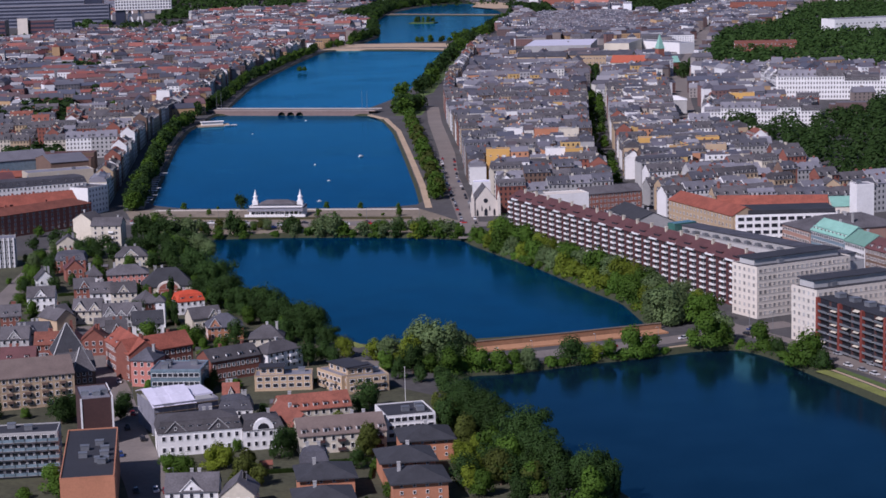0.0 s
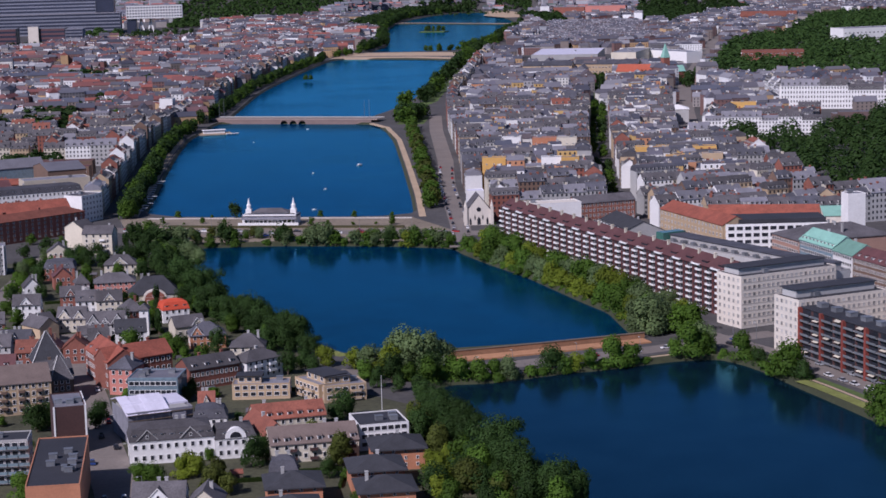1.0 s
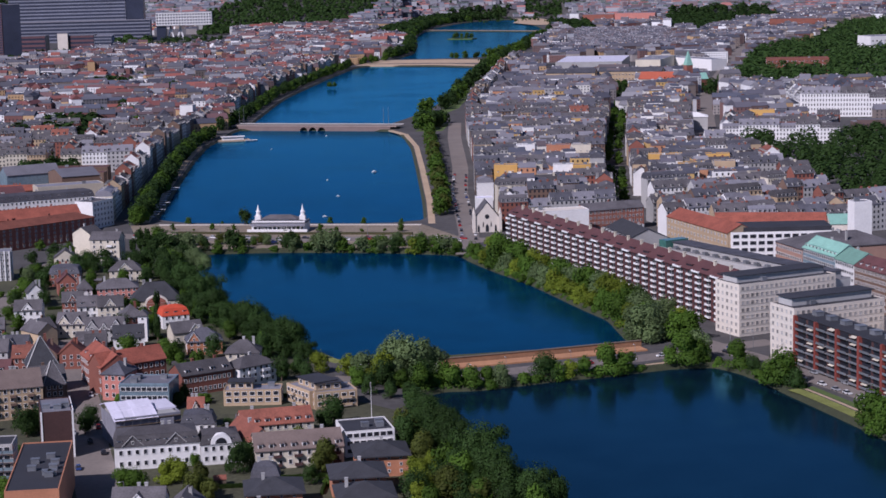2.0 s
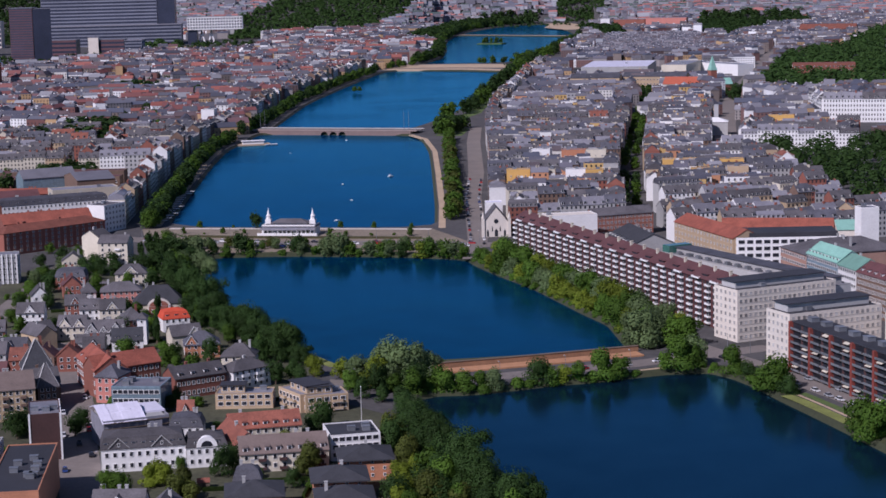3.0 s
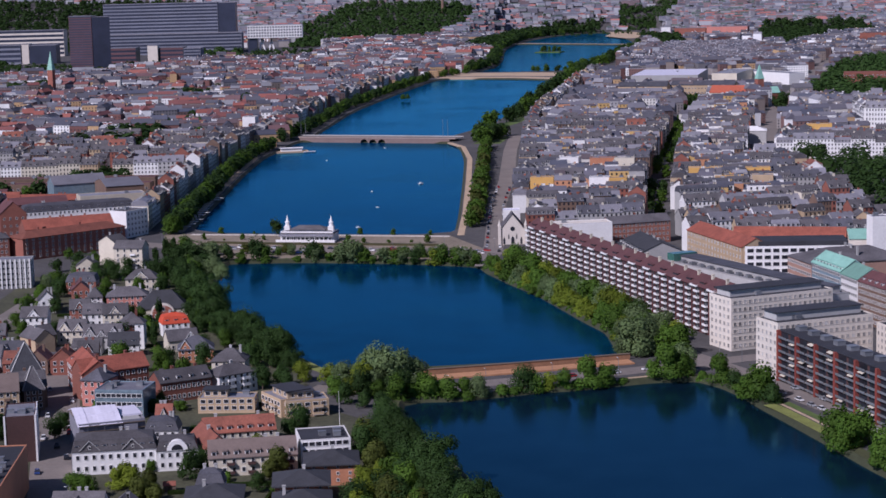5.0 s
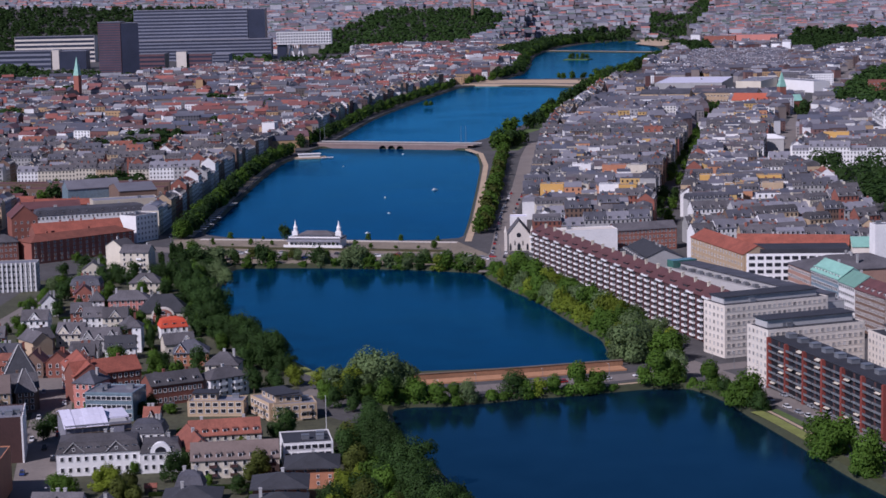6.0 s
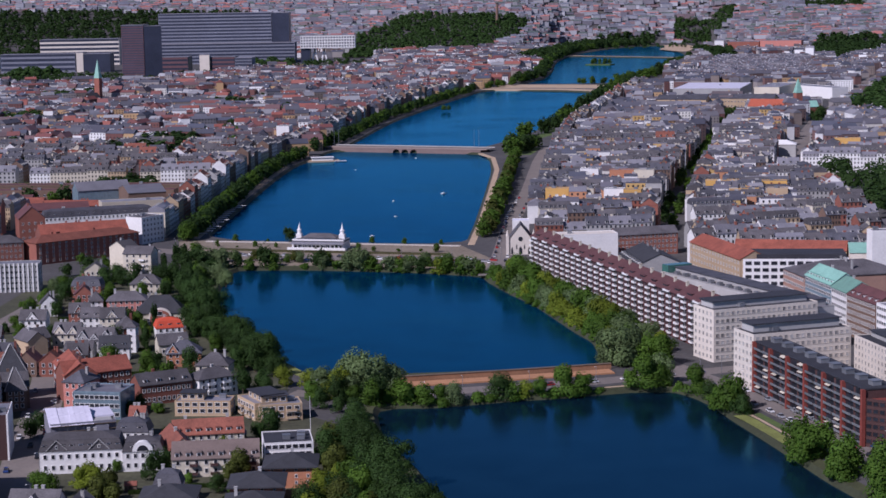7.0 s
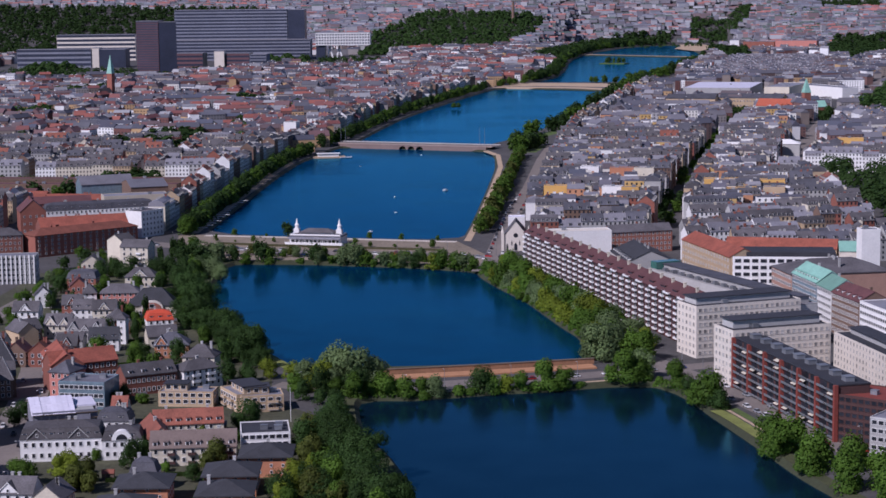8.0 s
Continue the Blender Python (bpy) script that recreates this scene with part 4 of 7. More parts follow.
def gable_front(root, top, x, w, rise, h, d, wall_mat, roof_mat, trim=PAINT):
    """A gable on the front slope, with its own little roof, barge boards and a window."""
    y0, y1 = -d / 2 - 0.12, -d / 2 + min(d * 0.45, rise * 1.6)
    s = Shape().solid([(x - w / 2, y0, h - 0.3), (x + w / 2, y0, h - 0.3), (x + w / 2, y1, h - 0.3), (x - w / 2, y1, h - 0.3)], [(x - 0.1, y0, h + rise - 0.2), (x + 0.1, y0, h + rise - 0.2), (x + 0.1, y1, h + rise - 0.2), (x - 0.1, y1, h + rise - 0.2)])
    g = part("gable_front", s, wall_mat, root)
    r = Shape().gable(y1 - y0, w, h + 0.12, rise, 0.35)
    r.v = [(x - q, (y0 + y1) / 2 + a, z) for a, q, z in r.v]
    part("gable_roof", r, roof_mat, g)
    t = Shape()
    for k in (-1, 1):
        low, high = (x + k * (w / 2 + 0.4), h - 0.1), (x, h + rise + 0.12)
        t.solid([(low[0], y0 - 0.32, low[1] - 0.2), (high[0], y0 - 0.32, high[1] - 0.2), (high[0], y0 - 0.32, high[1] + 0.16), (low[0], y0 - 0.32, low[1] + 0.16)], [(low[0], y0 - 0.2, low[1] - 0.2), (high[0], y0 - 0.2, high[1] - 0.2), (high[0], y0 - 0.2, high[1] + 0.16), (low[0], y0 - 0.2, low[1] + 0.16)])
    part("barge_board", t, trim, g)
    if w > 3.5:
        part("window", WIN_SMALL, None, g, m=pose(x, y0 - 0.004, h + 0.5))


def hip_trim(top, w, d, h, rise, over):
    """Pale cappings along the hips of a pointed roof."""
    x, y = w / 2 + over, d / 2 + over
    run = min(x, y) - 0.05
    for i in (-1, 1):
        for j in (-1, 1):
            a, b = Vector((i * x, j * y, h + 0.05)), Vector((i * (x - run), j * (y - run), h + rise + 0.15))
            k = Vector((-(b - a).y, (b - a).x, 0)).normalized() * 0.22
            u = Vector((0, 0, 0.22))
            part("hip_capping", Shape().solid([a - k, a + k, a + k + u, a - k + u], [b - k, b + k, b + k + u, b - k + u]), GREYWALL, top)


def building(name, a, b, depth, h, kind, wall_mat, roof_mat, label, rise=4.0, storeys=2, bay=2.8, sides="l", mesh=None, z=LAND, category="house", dormer=0, chimneys=1, over=0.5, base=0.5, trim=None, fronts=(), capped=False):
    """A building whose front runs from a to b, as the camera's side sees it from left to right, with depth behind."""
    a, b = Vector(a), Vector(b)
    w, d = (b - a).length, depth
    way = (b - a).normalized()
    c = (a + b) / 2 + Vector((-way.y, way.x)) * d / 2
    root = thing(name, pose(c.x, c.y, z, 0, 0, math.degrees(math.atan2(way.y, way.x))), label, category)
    wall, roof = Shape(), Shape()
    wall.box(-w / 2, w / 2, -d / 2, d / 2, -0.2, h)
    if kind == "gable":
        wall.solid([(-w / 2, -d / 2, h), (w / 2, -d / 2, h), (w / 2, d / 2, h), (-w / 2, d / 2, h)], [(-w / 2, -0.2, h + rise - 0.2), (w / 2, -0.2, h + rise - 0.2), (w / 2, 0.2, h + rise - 0.2), (-w / 2, 0.2, h + rise - 0.2)])
        roof.gable(w, d, h + 0.1, rise, over)
    elif kind == "cross":      # ridge along the depth, gable to the front
        wall.solid([(-w / 2, -d / 2, h), (w / 2, -d / 2, h), (w / 2, d / 2, h), (-w / 2, d / 2, h)], [(-0.2, -d / 2, h + rise - 0.2), (0.2, -d / 2, h + rise - 0.2), (0.2, d / 2, h + rise - 0.2), (-0.2, d / 2, h + rise - 0.2)])
        g = Shape().gable(d, w, h + 0.1, rise, over)
        roof.v = [(-q, p, r) for p, q, r in g.v]
        roof.f, roof.s = g.f, g.s
    elif kind == "hip":
        roof.hip(w, d, h, rise, over)
    elif kind == "mansard":
        roof.hip(w, d, h, rise * 0.7, 0.25, 0.3, run=1.2)
        x, y = w / 2 - 0.9, d / 2 - 0.9
        k = min(x, y) - 0.3
        roof.solid([(-x, -y, h + rise * 0.7), (x, -y, h + rise * 0.7), (x, y, h + rise * 0.7), (-x, y, h + rise * 0.7)], [(-x + k, -y + k, h + rise), (x - k, -y + k, h + rise), (x - k, y - k, h + rise), (-x + k, y - k, h + rise)])
    else:
        part("parapet", Shape().rim(w, d, 0.35, h, h + 0.55), wall_mat, root)
        roof.box(-w / 2 + 0.35, w / 2 - 0.35, -d / 2 + 0.35, d / 2 - 0.35, h + 0.004, h + 0.2)
    part("wall", wall, wall_mat, root)
    top = part("roof", roof, roof_mat, root)
    if trim:
        t = Shape()
        for zz in (h - 0.5,):
            t.box(-w / 2 - 0.18, w / 2 + 0.18, -d / 2 - 0.18, -d / 2 - 0.004, zz, zz + 0.4)
            t.box(-w / 2 - 0.18, -w / 2 - 0.004, -d / 2, d / 2, zz, zz + 0.4)
        part("cornice", t, trim, root)
    sh = (h - base) / storeys if storeys else 3
    if storeys:
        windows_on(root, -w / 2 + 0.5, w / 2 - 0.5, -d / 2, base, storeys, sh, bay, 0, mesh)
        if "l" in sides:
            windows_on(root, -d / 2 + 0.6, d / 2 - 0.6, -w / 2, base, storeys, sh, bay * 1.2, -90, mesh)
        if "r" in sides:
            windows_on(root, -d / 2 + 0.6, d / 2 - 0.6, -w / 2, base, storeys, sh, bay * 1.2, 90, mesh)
    for x, gw, gr in fronts:
        gable_front(root, top, x, gw, gr, h, d, wall_mat, roof_mat)
    if capped:
        hip_trim(top, w, d, h, rise, over)
    for i in range(dormer):
        x = -w / 2 + w * (i + 0.5) / dormer
        s = Shape()
        y0 = -d / 2 + (0.3 if kind != "gable" else 0.9)
        s.box(x - 0.8, x + 0.8, y0, y0 + 2.4, h + 0.35, h + 1.95, 0)
        s.box(x - 0.95, x + 0.95, y0 - 0.15, y0 + 2.5, h + 1.95, h + 2.15, 2)
        s.box(x - 0.55, x + 0.55, y0 - 0.06, y0, h + 0.6, h + 1.75, 1)
        part("dormer", s, (PAINT, GLASS, roof_mat), top)
    for i in range(chimneys if kind != "flat" else 0):
        x = HRNG.uniform(-w / 3, w / 3)
        s = Shape().box(x - 0.5, x + 0.5, 0.3, 1.2, h, h + rise + 0.9)
        s.box(x - 0.6, x + 0.6, 0.2, 1.3, h + rise + 0.9, h + rise + 1.1)
        part("chimney", s, wall_mat if wall_mat in (BRICK, BROWNBRICK) else GREYWALL, top)
    if kind == "flat":
        for i in range(chimneys):
            x, y = HRNG.uniform(-w / 3, w / 3), HRNG.uniform(-d / 4, d / 4)
            s = Shape().box(x - 1.3, x + 1.3, y - 1, y + 1, h + 0.2, h + 1.7)
            s.box(x - 1.4, x + 1.4, y - 1.1, y + 1.1, h + 1.7, h + 1.85)
            part("roof_unit", s, METAL, top)
    return root


# near left: hotel, terraces and villas
building("hotel", (38, -570), (66, -566), 14, 8.2, "mansard", WHITE, SLATE, "white rendered hotel with grey slate mansard roof", 5.0, 2, 2.6, "", dormer=9, chimneys=2, category="building", trim=PAINT)
building("hotel_wing", (66.3, -567), (80, -565), 12, 7.2, "mansard", WHITE, SLATE, "white rendered wing with a round pediment", 4.2, 2, 2.6, "r", dormer=2, category="building", trim=PAINT)
def pediment():
    root = bpy.data.objects["hotel_wing"]
    arc = [(3.6 * math.cos(math.pi * i / 12), 3.6 * math.sin(math.pi * i / 12)) for i in range(13)]
    s = Shape().solid([(x, -6.45, 7.1 + z) for x, z in arc], [(x, -4.2, 7.1 + z) for x, z in arc])
    gate = part("round_pediment", s, WHITE, root, "white half-round pediment")
    part("lunette", Shape().solid([(x * 0.55, -6.5, 7.3 + z * 0.55) for x, z in arc], [(x * 0.55, -6.46, 7.3 + z * 0.55) for x, z in arc]), GLASS, gate)
    big = bpy.data.objects["hotel"]
    for x in (-8.2, 6.2):
        gable_front(big, None, x, 6.5, 3.4, 8.4, 14, SLATE, SLATE, GREYWALL)


pediment()
building("terrace", (85, -576), (114.5, -572), 17, 6.4, "gable", CREAM, BROWNTILE, "cream terrace with a long brown tiled roof", 4.4, 2, 3.0, "", dormer=8, chimneys=2, category="building")
building("terrace", (79, -540), (104, -535), 13, 6.2, "gable", CREAM, REDTILE, "cream terrace with a red tiled roof", 4.4, 2, 2.6, "r", dormer=7, chimneys=2, category="building")
building("terrace_wing", (83, -566), (91, -563), 24, 7.0, "cross", CREAM, REDTILE, "short wing with a steep red tiled roof", 4.4, 0, category="building")
building("office_house", (115, -564), (132, -561), 18, 8.5, "flat", WHITE, BITUMEN, "white modern house with band windows and a dark flat roof", 1, 3, 2.2, "r", WIN_WIDE, chimneys=3, category="building")
for x, y in ((127, -582), (119, -607), (121, -631), (93, -622), (92, -648)):
    building("villa", (x - 8.2, y - 8.6), (x + 8.6, y - 7.4), 16.5, 7.2, "hip", ORANGEBRICK, FELT, "orange brick villa block with a dark hipped roof", 3.2, 3, 3.4, "r", WIN_SMALL, chimneys=1, over=1.0, category="villa")
def scaffolded_house():
    a, b = Vector((35, -541)), Vector((57, -533))
    w, d, h = (b - a).length, 21.0, 11.0
    way = (b - a).normalized()
    c = (a + b) / 2 + Vector((-way.y, way.x)) * d / 2
    root = thing("scaffolded_house", pose(c.x, c.y, LAND, 0, 0, math.degrees(math.atan2(way.y, way.x))), "house wrapped in scaffold netting under white sheeting", "building")
    part("wall", Shape().box(-w / 2 + 1, w / 2 - 1, -d / 2 + 1, d / 2 - 1, -0.2, h - 0.3), GREYWALL, root)
    part("netting", Shape().box(-w / 2, w / 2, -d / 2 - 0.1, -d / 2, 0, h).box(-w / 2 - 0.1, -w / 2, -d / 2, d / 2, 0, h).box(w / 2, w / 2 + 0.1, -d / 2, d / 2, 0, h), NET, root)
    # the sheet leans down to the street over two thirds of the width and lies lower and flat on the rest
    n, x1 = 8, w * 0.16
    wave = random.Random(2)
    for i in range(n):
        xa, xb = -w / 2 - 0.5 + (x1 + w / 2 + 0.5) * i / n, -w / 2 - 0.5 + (x1 + w / 2 + 0.5) * (i + 1) / n
        sag = wave.uniform(-0.12, 0.12)
        for y0, y1, z0, z1 in ((-d / 2 - 0.6, -d / 6, h - 0.9, h + 1.5), (-d / 6, d / 6, h + 1.5, h + 2.9), (d / 6, d / 2 + 0.6, h + 2.9, h + 0.8)):
            panel = Shape().solid([(xa, y0, z0 - 0.2), (xb, y0, z0 - 0.2), (xb, y1, z1 - 0.2), (xa, y1, z1 - 0.2)], [(xa, y0, z0 + sag), (xb, y0, z0 + sag + 0.06), (xb, y1, z1 + sag), (xa, y1, z1 + sag - 0.06)])
            part("sheet_panel", panel, SHEET, root)
    part("flat_sheet", Shape().box(x1 + 0.3, w / 2 + 0.4, -d / 6, d / 2 + 0.4, h - 0.3, h + 0.3), SHEET, root, "white flat sheeting over the rear roof")
    part("stair_netting", Shape().box(x1 + 0.4, x1 + 5.2, -d / 2 - 1.2, -d / 6 - 0.3, 0, h - 1.5), NET, root, "grey netted scaffold stair")
    pole = Shape().ring(0, 0, -0.2, h - 1.2, 0.09, 0.09, 6).mesh("scaffold_pole", METAL)
    plank = Shape().box(-w / 2, w / 2, -0.5, 0.5, 0, 0.12).mesh("scaffold_deck", BARK)
    for i in range(9):
        part("scaffold_pole", pole, None, root, m=pose(-w / 2 + i * w / 8, -d / 2 - 0.9, 0))
    for k in range(5):
        part("scaffold_deck", plank, None, root, m=pose(0, -d / 2 - 0.65, 2 + k * 2))


scaffolded_house()
building("glass_office", (30, -484), (49, -487), 16, 10.5, "flat", PALEGLASS, ZINC, "pale glass office with rooftop plant", 1, 3, 2.0, "", WIN_WIDE, chimneys=4, category="building")
building("brick_school", (20, -455), (44, -440), 12, 11, "gable", BRICK, TILERED, "long red brick building with a red tiled roof", 5, 3, 2.4, "r", chimneys=2, category="building")
building("brick_school", (8, -425), (20, -456), 13, 11, "gable", BRICK, TILERED, "red brick street wing with a red tiled roof", 5, 3, 2.4, "", chimneys=2, dormer=4, category="building")
building("corner_house", (21, -463), (30, -466), 12, 10.5, "hip", PINK, SLATE_BLUE, "pink corner house with a dark slate roof", 4, 3, 2.4, "", category="house")
building("brick_house", (52, -463), (71, -452), 12, 8.2, "gable", BRICK, SLATE, "red brick house with white window bands", 4, 2, 2.0, "", dormer=4, chimneys=2, category="house")
building("white_villa", (74, -452), (88, -441), 11, 8.2, "hip", WHITE, SLATE, "white villa with balconies and a slate roof", 3.4, 3, 2.6, "r", category="villa")
STEPPED = [
    building("flats", (93, -476), (102, -492), 13, 6.6, "flat", TANBRICK, ZINC, "tan brick modern flats with stepped terraces", 1, 2, 3.0, "r", WIN_WIDE, category="flats"),
    building("flats", (104, -493), (120, -489), 12, 6.2, "flat", TANBRICK, ZINC, "tan brick modern flats with a flat roof", 1, 2, 3.0, "r", WIN_WIDE, category="flats"),
    building("flats", (69, -481), (91, -482), 10, 5.6, "flat", TANBRICK, ZINC, "low tan brick flats with grey roof", 1, 2, 3.0, "r", WIN_WIDE, category="flats"),
]
for flats, x0, x1, y0, y1, high in ((STEPPED[0], -6, 8, -3, 6, 6.6), (STEPPED[1], -7, 3, -2, 5.6, 6.2), (STEPPED[2], -9, 0, -2, 4.6, 5.6)):
    step = part("upper_storey", Shape().box(x0, x1, y0, y1, high + 0.2, high + 3.0), TANBRICK, flats)
    part("upper_roof", Shape().box(x0 - 0.6, x1 + 0.6, y0 - 0.8, y1 + 0.3, high + 3.0, high + 3.25), BITUMEN, step)
    for i in range(3):
        part("window", WIN_WIDE, None, step, m=pose(x0 + (x1 - x0) * (i + 0.5) / 3, y0 - 0.004, high + 0.9))
building("red_roof_house", (32, -322), (44, -318), 10, 6.2, "mansard", WHITE, REDBRIGHT, "white house with a bright red mansard roof", 4.4, 2, 3.0, "", dormer=3, category="house")
villa = building("dark_villa", (13, -277), (37, -274), 15, 5.6, "hip", CREAM, FELT, "villa with a great black roof and an arched brick front", 8.0, 1, 4.0, "", category="villa", chimneys=3)
ARC = [(math.cos(math.pi * i / 12), math.sin(math.pi * i / 12)) for i in range(13)]
bay = part("arched_front", Shape().solid([(5.6 * a, -8.6, 4.4 + 3.6 * b) for a, b in ARC], [(5.6 * a, -4.0, 4.4 + 3.6 * b) for a, b in ARC]).box(-5.6, 5.6, -8.6, -7.5, -0.2, 4.4), STONE, villa, "brick front under a pale stone arch")
part("brick_infill", Shape().solid([(4.6 * a, -8.72, 4.5 + 2.7 * b) for a, b in ARC], [(4.6 * a, -8.61, 4.5 + 2.7 * b) for a, b in ARC]).box(-4.9, 4.9, -8.72, -8.61, 0.2, 4.3), BRICK, bay)
for x in (-3.2, 0, 3.2):
    part("window", WIN, None, bay, m=pose(x, -8.724, 1.3))
part("window", WIN_BIG, None, bay, m=pose(0, -8.724, 4.6))
building("gabled_house", (-15, -334), (-2, -335), 11, 6.0, "gable", CREAM, SLATE, "cream house with two steep slate gables", 5.0, 2, 2.9, "", fronts=((-3, 6, 4.2), (3.6, 5, 3.6)), chimneys=2)
building("gabled_house", (0, -350), (17, -350), 11, 6.0, "gable", GREYWALL, SLATE, "grey house with white edged slate gables", 5.2, 2, 2.9, "r", fronts=((-5.4, 5.6, 4.3), (0, 3.8, 2.8), (5.4, 5.6, 4.3)), chimneys=3)
building("low_house", (-3, -361), (10, -361.5), 8, 4.0, "gable", GREYWALL, SLATE, "low house with a dark roof and white eaves", 3.2, 1, 2.2, "", trim=PAINT)
building("white_house", (14.5, -368), (28, -366.5), 9, 5.5, "gable", WHITE, FELT, "white house with a black roof and two dormers", 5.2, 2, 3.0, "", dormer=3)
building("stair_tower", (23.6, -349.5), (27.6, -349.5), 7, 12.0, "hip", WHITE, SLATE, "slender white tower house with a small hipped roof", 2.2, 4, 3.0, "r", WIN_SMALL, chimneys=0, category="tower")
building("brick_house", (14.5, -327), (24, -324), 12, 7.0, "hip", BRICK, SLATE, "red brick house with a pointed slate roof", 5.0, 2, 2.9, "l")
building("lake_villa", (40, -359), (53, -354), 10, 5.0, "gable", CREAM, SLATE, "cream lake villa with a brown-grey gable roof", 4.4, 1, 3.0, "", fronts=((3.2, 5, 3.6),))
building("lake_villa", (48, -384), (63, -382), 12, 6.0, "hip", ORANGEBRICK, SLATE_BLUE, "orange brick lake villa under a dark slate roof", 5.0, 2, 3.0, "l", fronts=((-4.6, 5, 4.0),))
building("tan_house", (-18.5, -364), (-11, -358), 15, 8.0, "cross", TANBRICK, SLATE, "tan brick house with a blank street gable", 4.2, 0, category="house")
building("slate_house", (-20.5, -347), (-14, -340.5), 10, 6.0, "gable", BROWNBRICK, SLATE, "brown brick house under a dark slate roof", 4.6, 2, 2.9, "", dormer=1)
building("turret_house", (-15.5, -252), (-9, -250.5), 9, 8.0, "hip", WHITE, SLATE, "white house with a pointed slate roof", 4.6, 3, 2.4, "r")
building("pink_house", (-6, -255), (14, -253), 12, 8.6, "hip", PINK, SLATE, "pink rendered house with grey slate roof", 4, 3, 2.6, "", category="house", chimneys=2)
building("spire_house", (-9.5, -449.5), (2, -446.5), 11.5, 11, "hip", BRICK, FELT, "brick house with a tall pyramid slate roof", 11.0, 3, 2.6, "", category="house", chimneys=1, capped=True)
building("brown_block", (-32, -496), (2, -488), 22, 12, "gable", TANBRICK, BROWNTILE, "tan brick block with bay balconies and brown roof", 5, 4, 2.4, "r", category="building", chimneys=3)
building("brick_row", (-5, -468), (7.5, -464), 13, 9, "gable", BROWNBRICK, SLATE, "brown brick house with a steep slate roof", 5, 3, 2.6, "r", category="house")
building("spire_house", (0, -471.5), (7.5, -469), 7, 8.5, "hip", BROWNBRICK, SLATE, "brick corner turret with a pointed slate roof", 8.5, 3, 2.4, "", category="house", chimneys=0, capped=True)
building("end_block", (11, -551), (21.5, -549), 22, 16, "flat", DARKBRICK, ZINC, "dark brick block with a white edged side", 1, 0, sides="", chimneys=3, category="building")
tower = bpy.data.objects["end_block"]
part("edge_strip", Shape().box(5.0, 5.6, -11.3, -11.004, 0, 16.8), PAINT, tower, "white corner strip")
part("edge_strip", Shape().box(-5.6, -5.0, -11.3, -11.004, 0, 16.8), PAINT, tower, "white corner strip")
part("side_wall", Shape().box(5.36, 5.7, -10.8, 10.8, 0, 16.8), PAINT, tower, "white side wall")
building("slab_block", (-40, -588), (7, -587), 12, 14.5, "flat", GREYWALL, BITUMEN, "grey slab block with glazed balconies", 1, 5, 2.4, "r", WIN_WIDE, chimneys=3, category="building")
building("slab_block", (14, -644), (30, -643), 58, 14.5, "flat", ORANGEBRICK, BITUMEN, "long slab block with an orange brick end and black roof", 1, 0, "", chimneys=8, category="building")
building("red_block", (-89, -68), (-36, -19), 16, 13.5, "hip", BRICK, REDTILE, "large red brick block with a low red tiled roof", 3.5, 5, 4.4, "r", WIN_BRICK, category="building", chimneys=4)
building("beige_house", (-28, -107), (-11, -110), 12, 12, "gable", CREAM, SLATE, "beige house with blank gable wall and balconies", 4, 4, 3.5, "r", category="house")
building("beige_house", (-40, -88), (-29, -96), 11, 13.5, "cross", CREAM, SLATE, "beige house with a blank gable", 4, 0, category="house")
t = building("white_tower", (-92, -172), (-62, -168), 12, 15.5, "flat", GREYWALL, ZINC, "slab with white vertical fins and dark glass", 1, 5, 2.2, "r", WIN_WIDE, category="building")
fin = Shape().box(-0.35, 0.35, -0.7, -0.004, 0, 16.2).mesh("fin", PAINT)
for i in range(12):
    part("fin", fin, None, t, m=pose(-14 + i * 2.54, -6, 0))
building("dark_brick_house", (-122, -72), (-98, -64), 14, 14, "hip", BRICK, SLATE, "tall red brick house with grey roof", 4, 4, 2.6, "r", category="house")
building("red_wing", (-98, -20), (-47, 4), 18, 12.5, "gable", BRICK, TILERED, "long brick court wing with a red tiled roof", 5.5, 2, 3.6, "", category="building", chimneys=5)
building("brick_gable_hall", (-128, 42), (-112, 48), 26, 15, "cross", BRICK, MAROON, "tall brick gable like a church front", 8, 3, 4, "r", category="hall")
building("mansard_terrace", (-122, 84), (-52, 112), 13, 11, "mansard", WHITE, SLATE_BLUE, "white terrace with a long dark mansard roof", 5, 3, 2.8, "r", dormer=14, chimneys=4, category="building")
building("cream_hall", (-96, 150), (-52, 166), 18, 13, "flat", CREAM, ZINC, "cream hall with a blank sunlit wall", 1, 0, category="hall")
building("grey_hall", (-84, 186), (-58, 196), 44, 16, "gable", BROWNBRICK, ZINC, "tall hall with a pale grey roof", 4, 0, category="hall")
building("glass_shed", (-128, 214), (-92, 232), 18, 15, "gable", PALEGLASS, ZINC, "slanted blue-grey glazed shed", 6, 0, category="hall")
for dy in (0, 26):
    building("long_brown_hall", (-232, 262 + dy), (-62, 250 + dy), 14, 11 + dy * 0.06, "flat", BROWNBRICK, MAROON, "long low brown brick hall with strip windows", 1, 2, 5.0, "", WIN_WIDE, category="hall", chimneys=6)
for x0, x1, y, high, roof_mat in ((-250, -150, 196, 9, TILERED), (-262, -166, 226, 8, MAROON), (-160, -92, 178, 8.5, TILERED)):
    building("low_hall", (x0, y), (x1, y - 5), 15, high, "gable", BRICK, roof_mat, "low brick hall with a long dull red roof", 3.4, 1, 6.0, "", WIN_WIDE, category="hall", chimneys=4)
building("brick_works", (-150, 130), (-104, 146), 24, 10, "gable", BRICK, MAROON, "brick works with a brown roof", 4, 2, 3.4, "", category="hall")
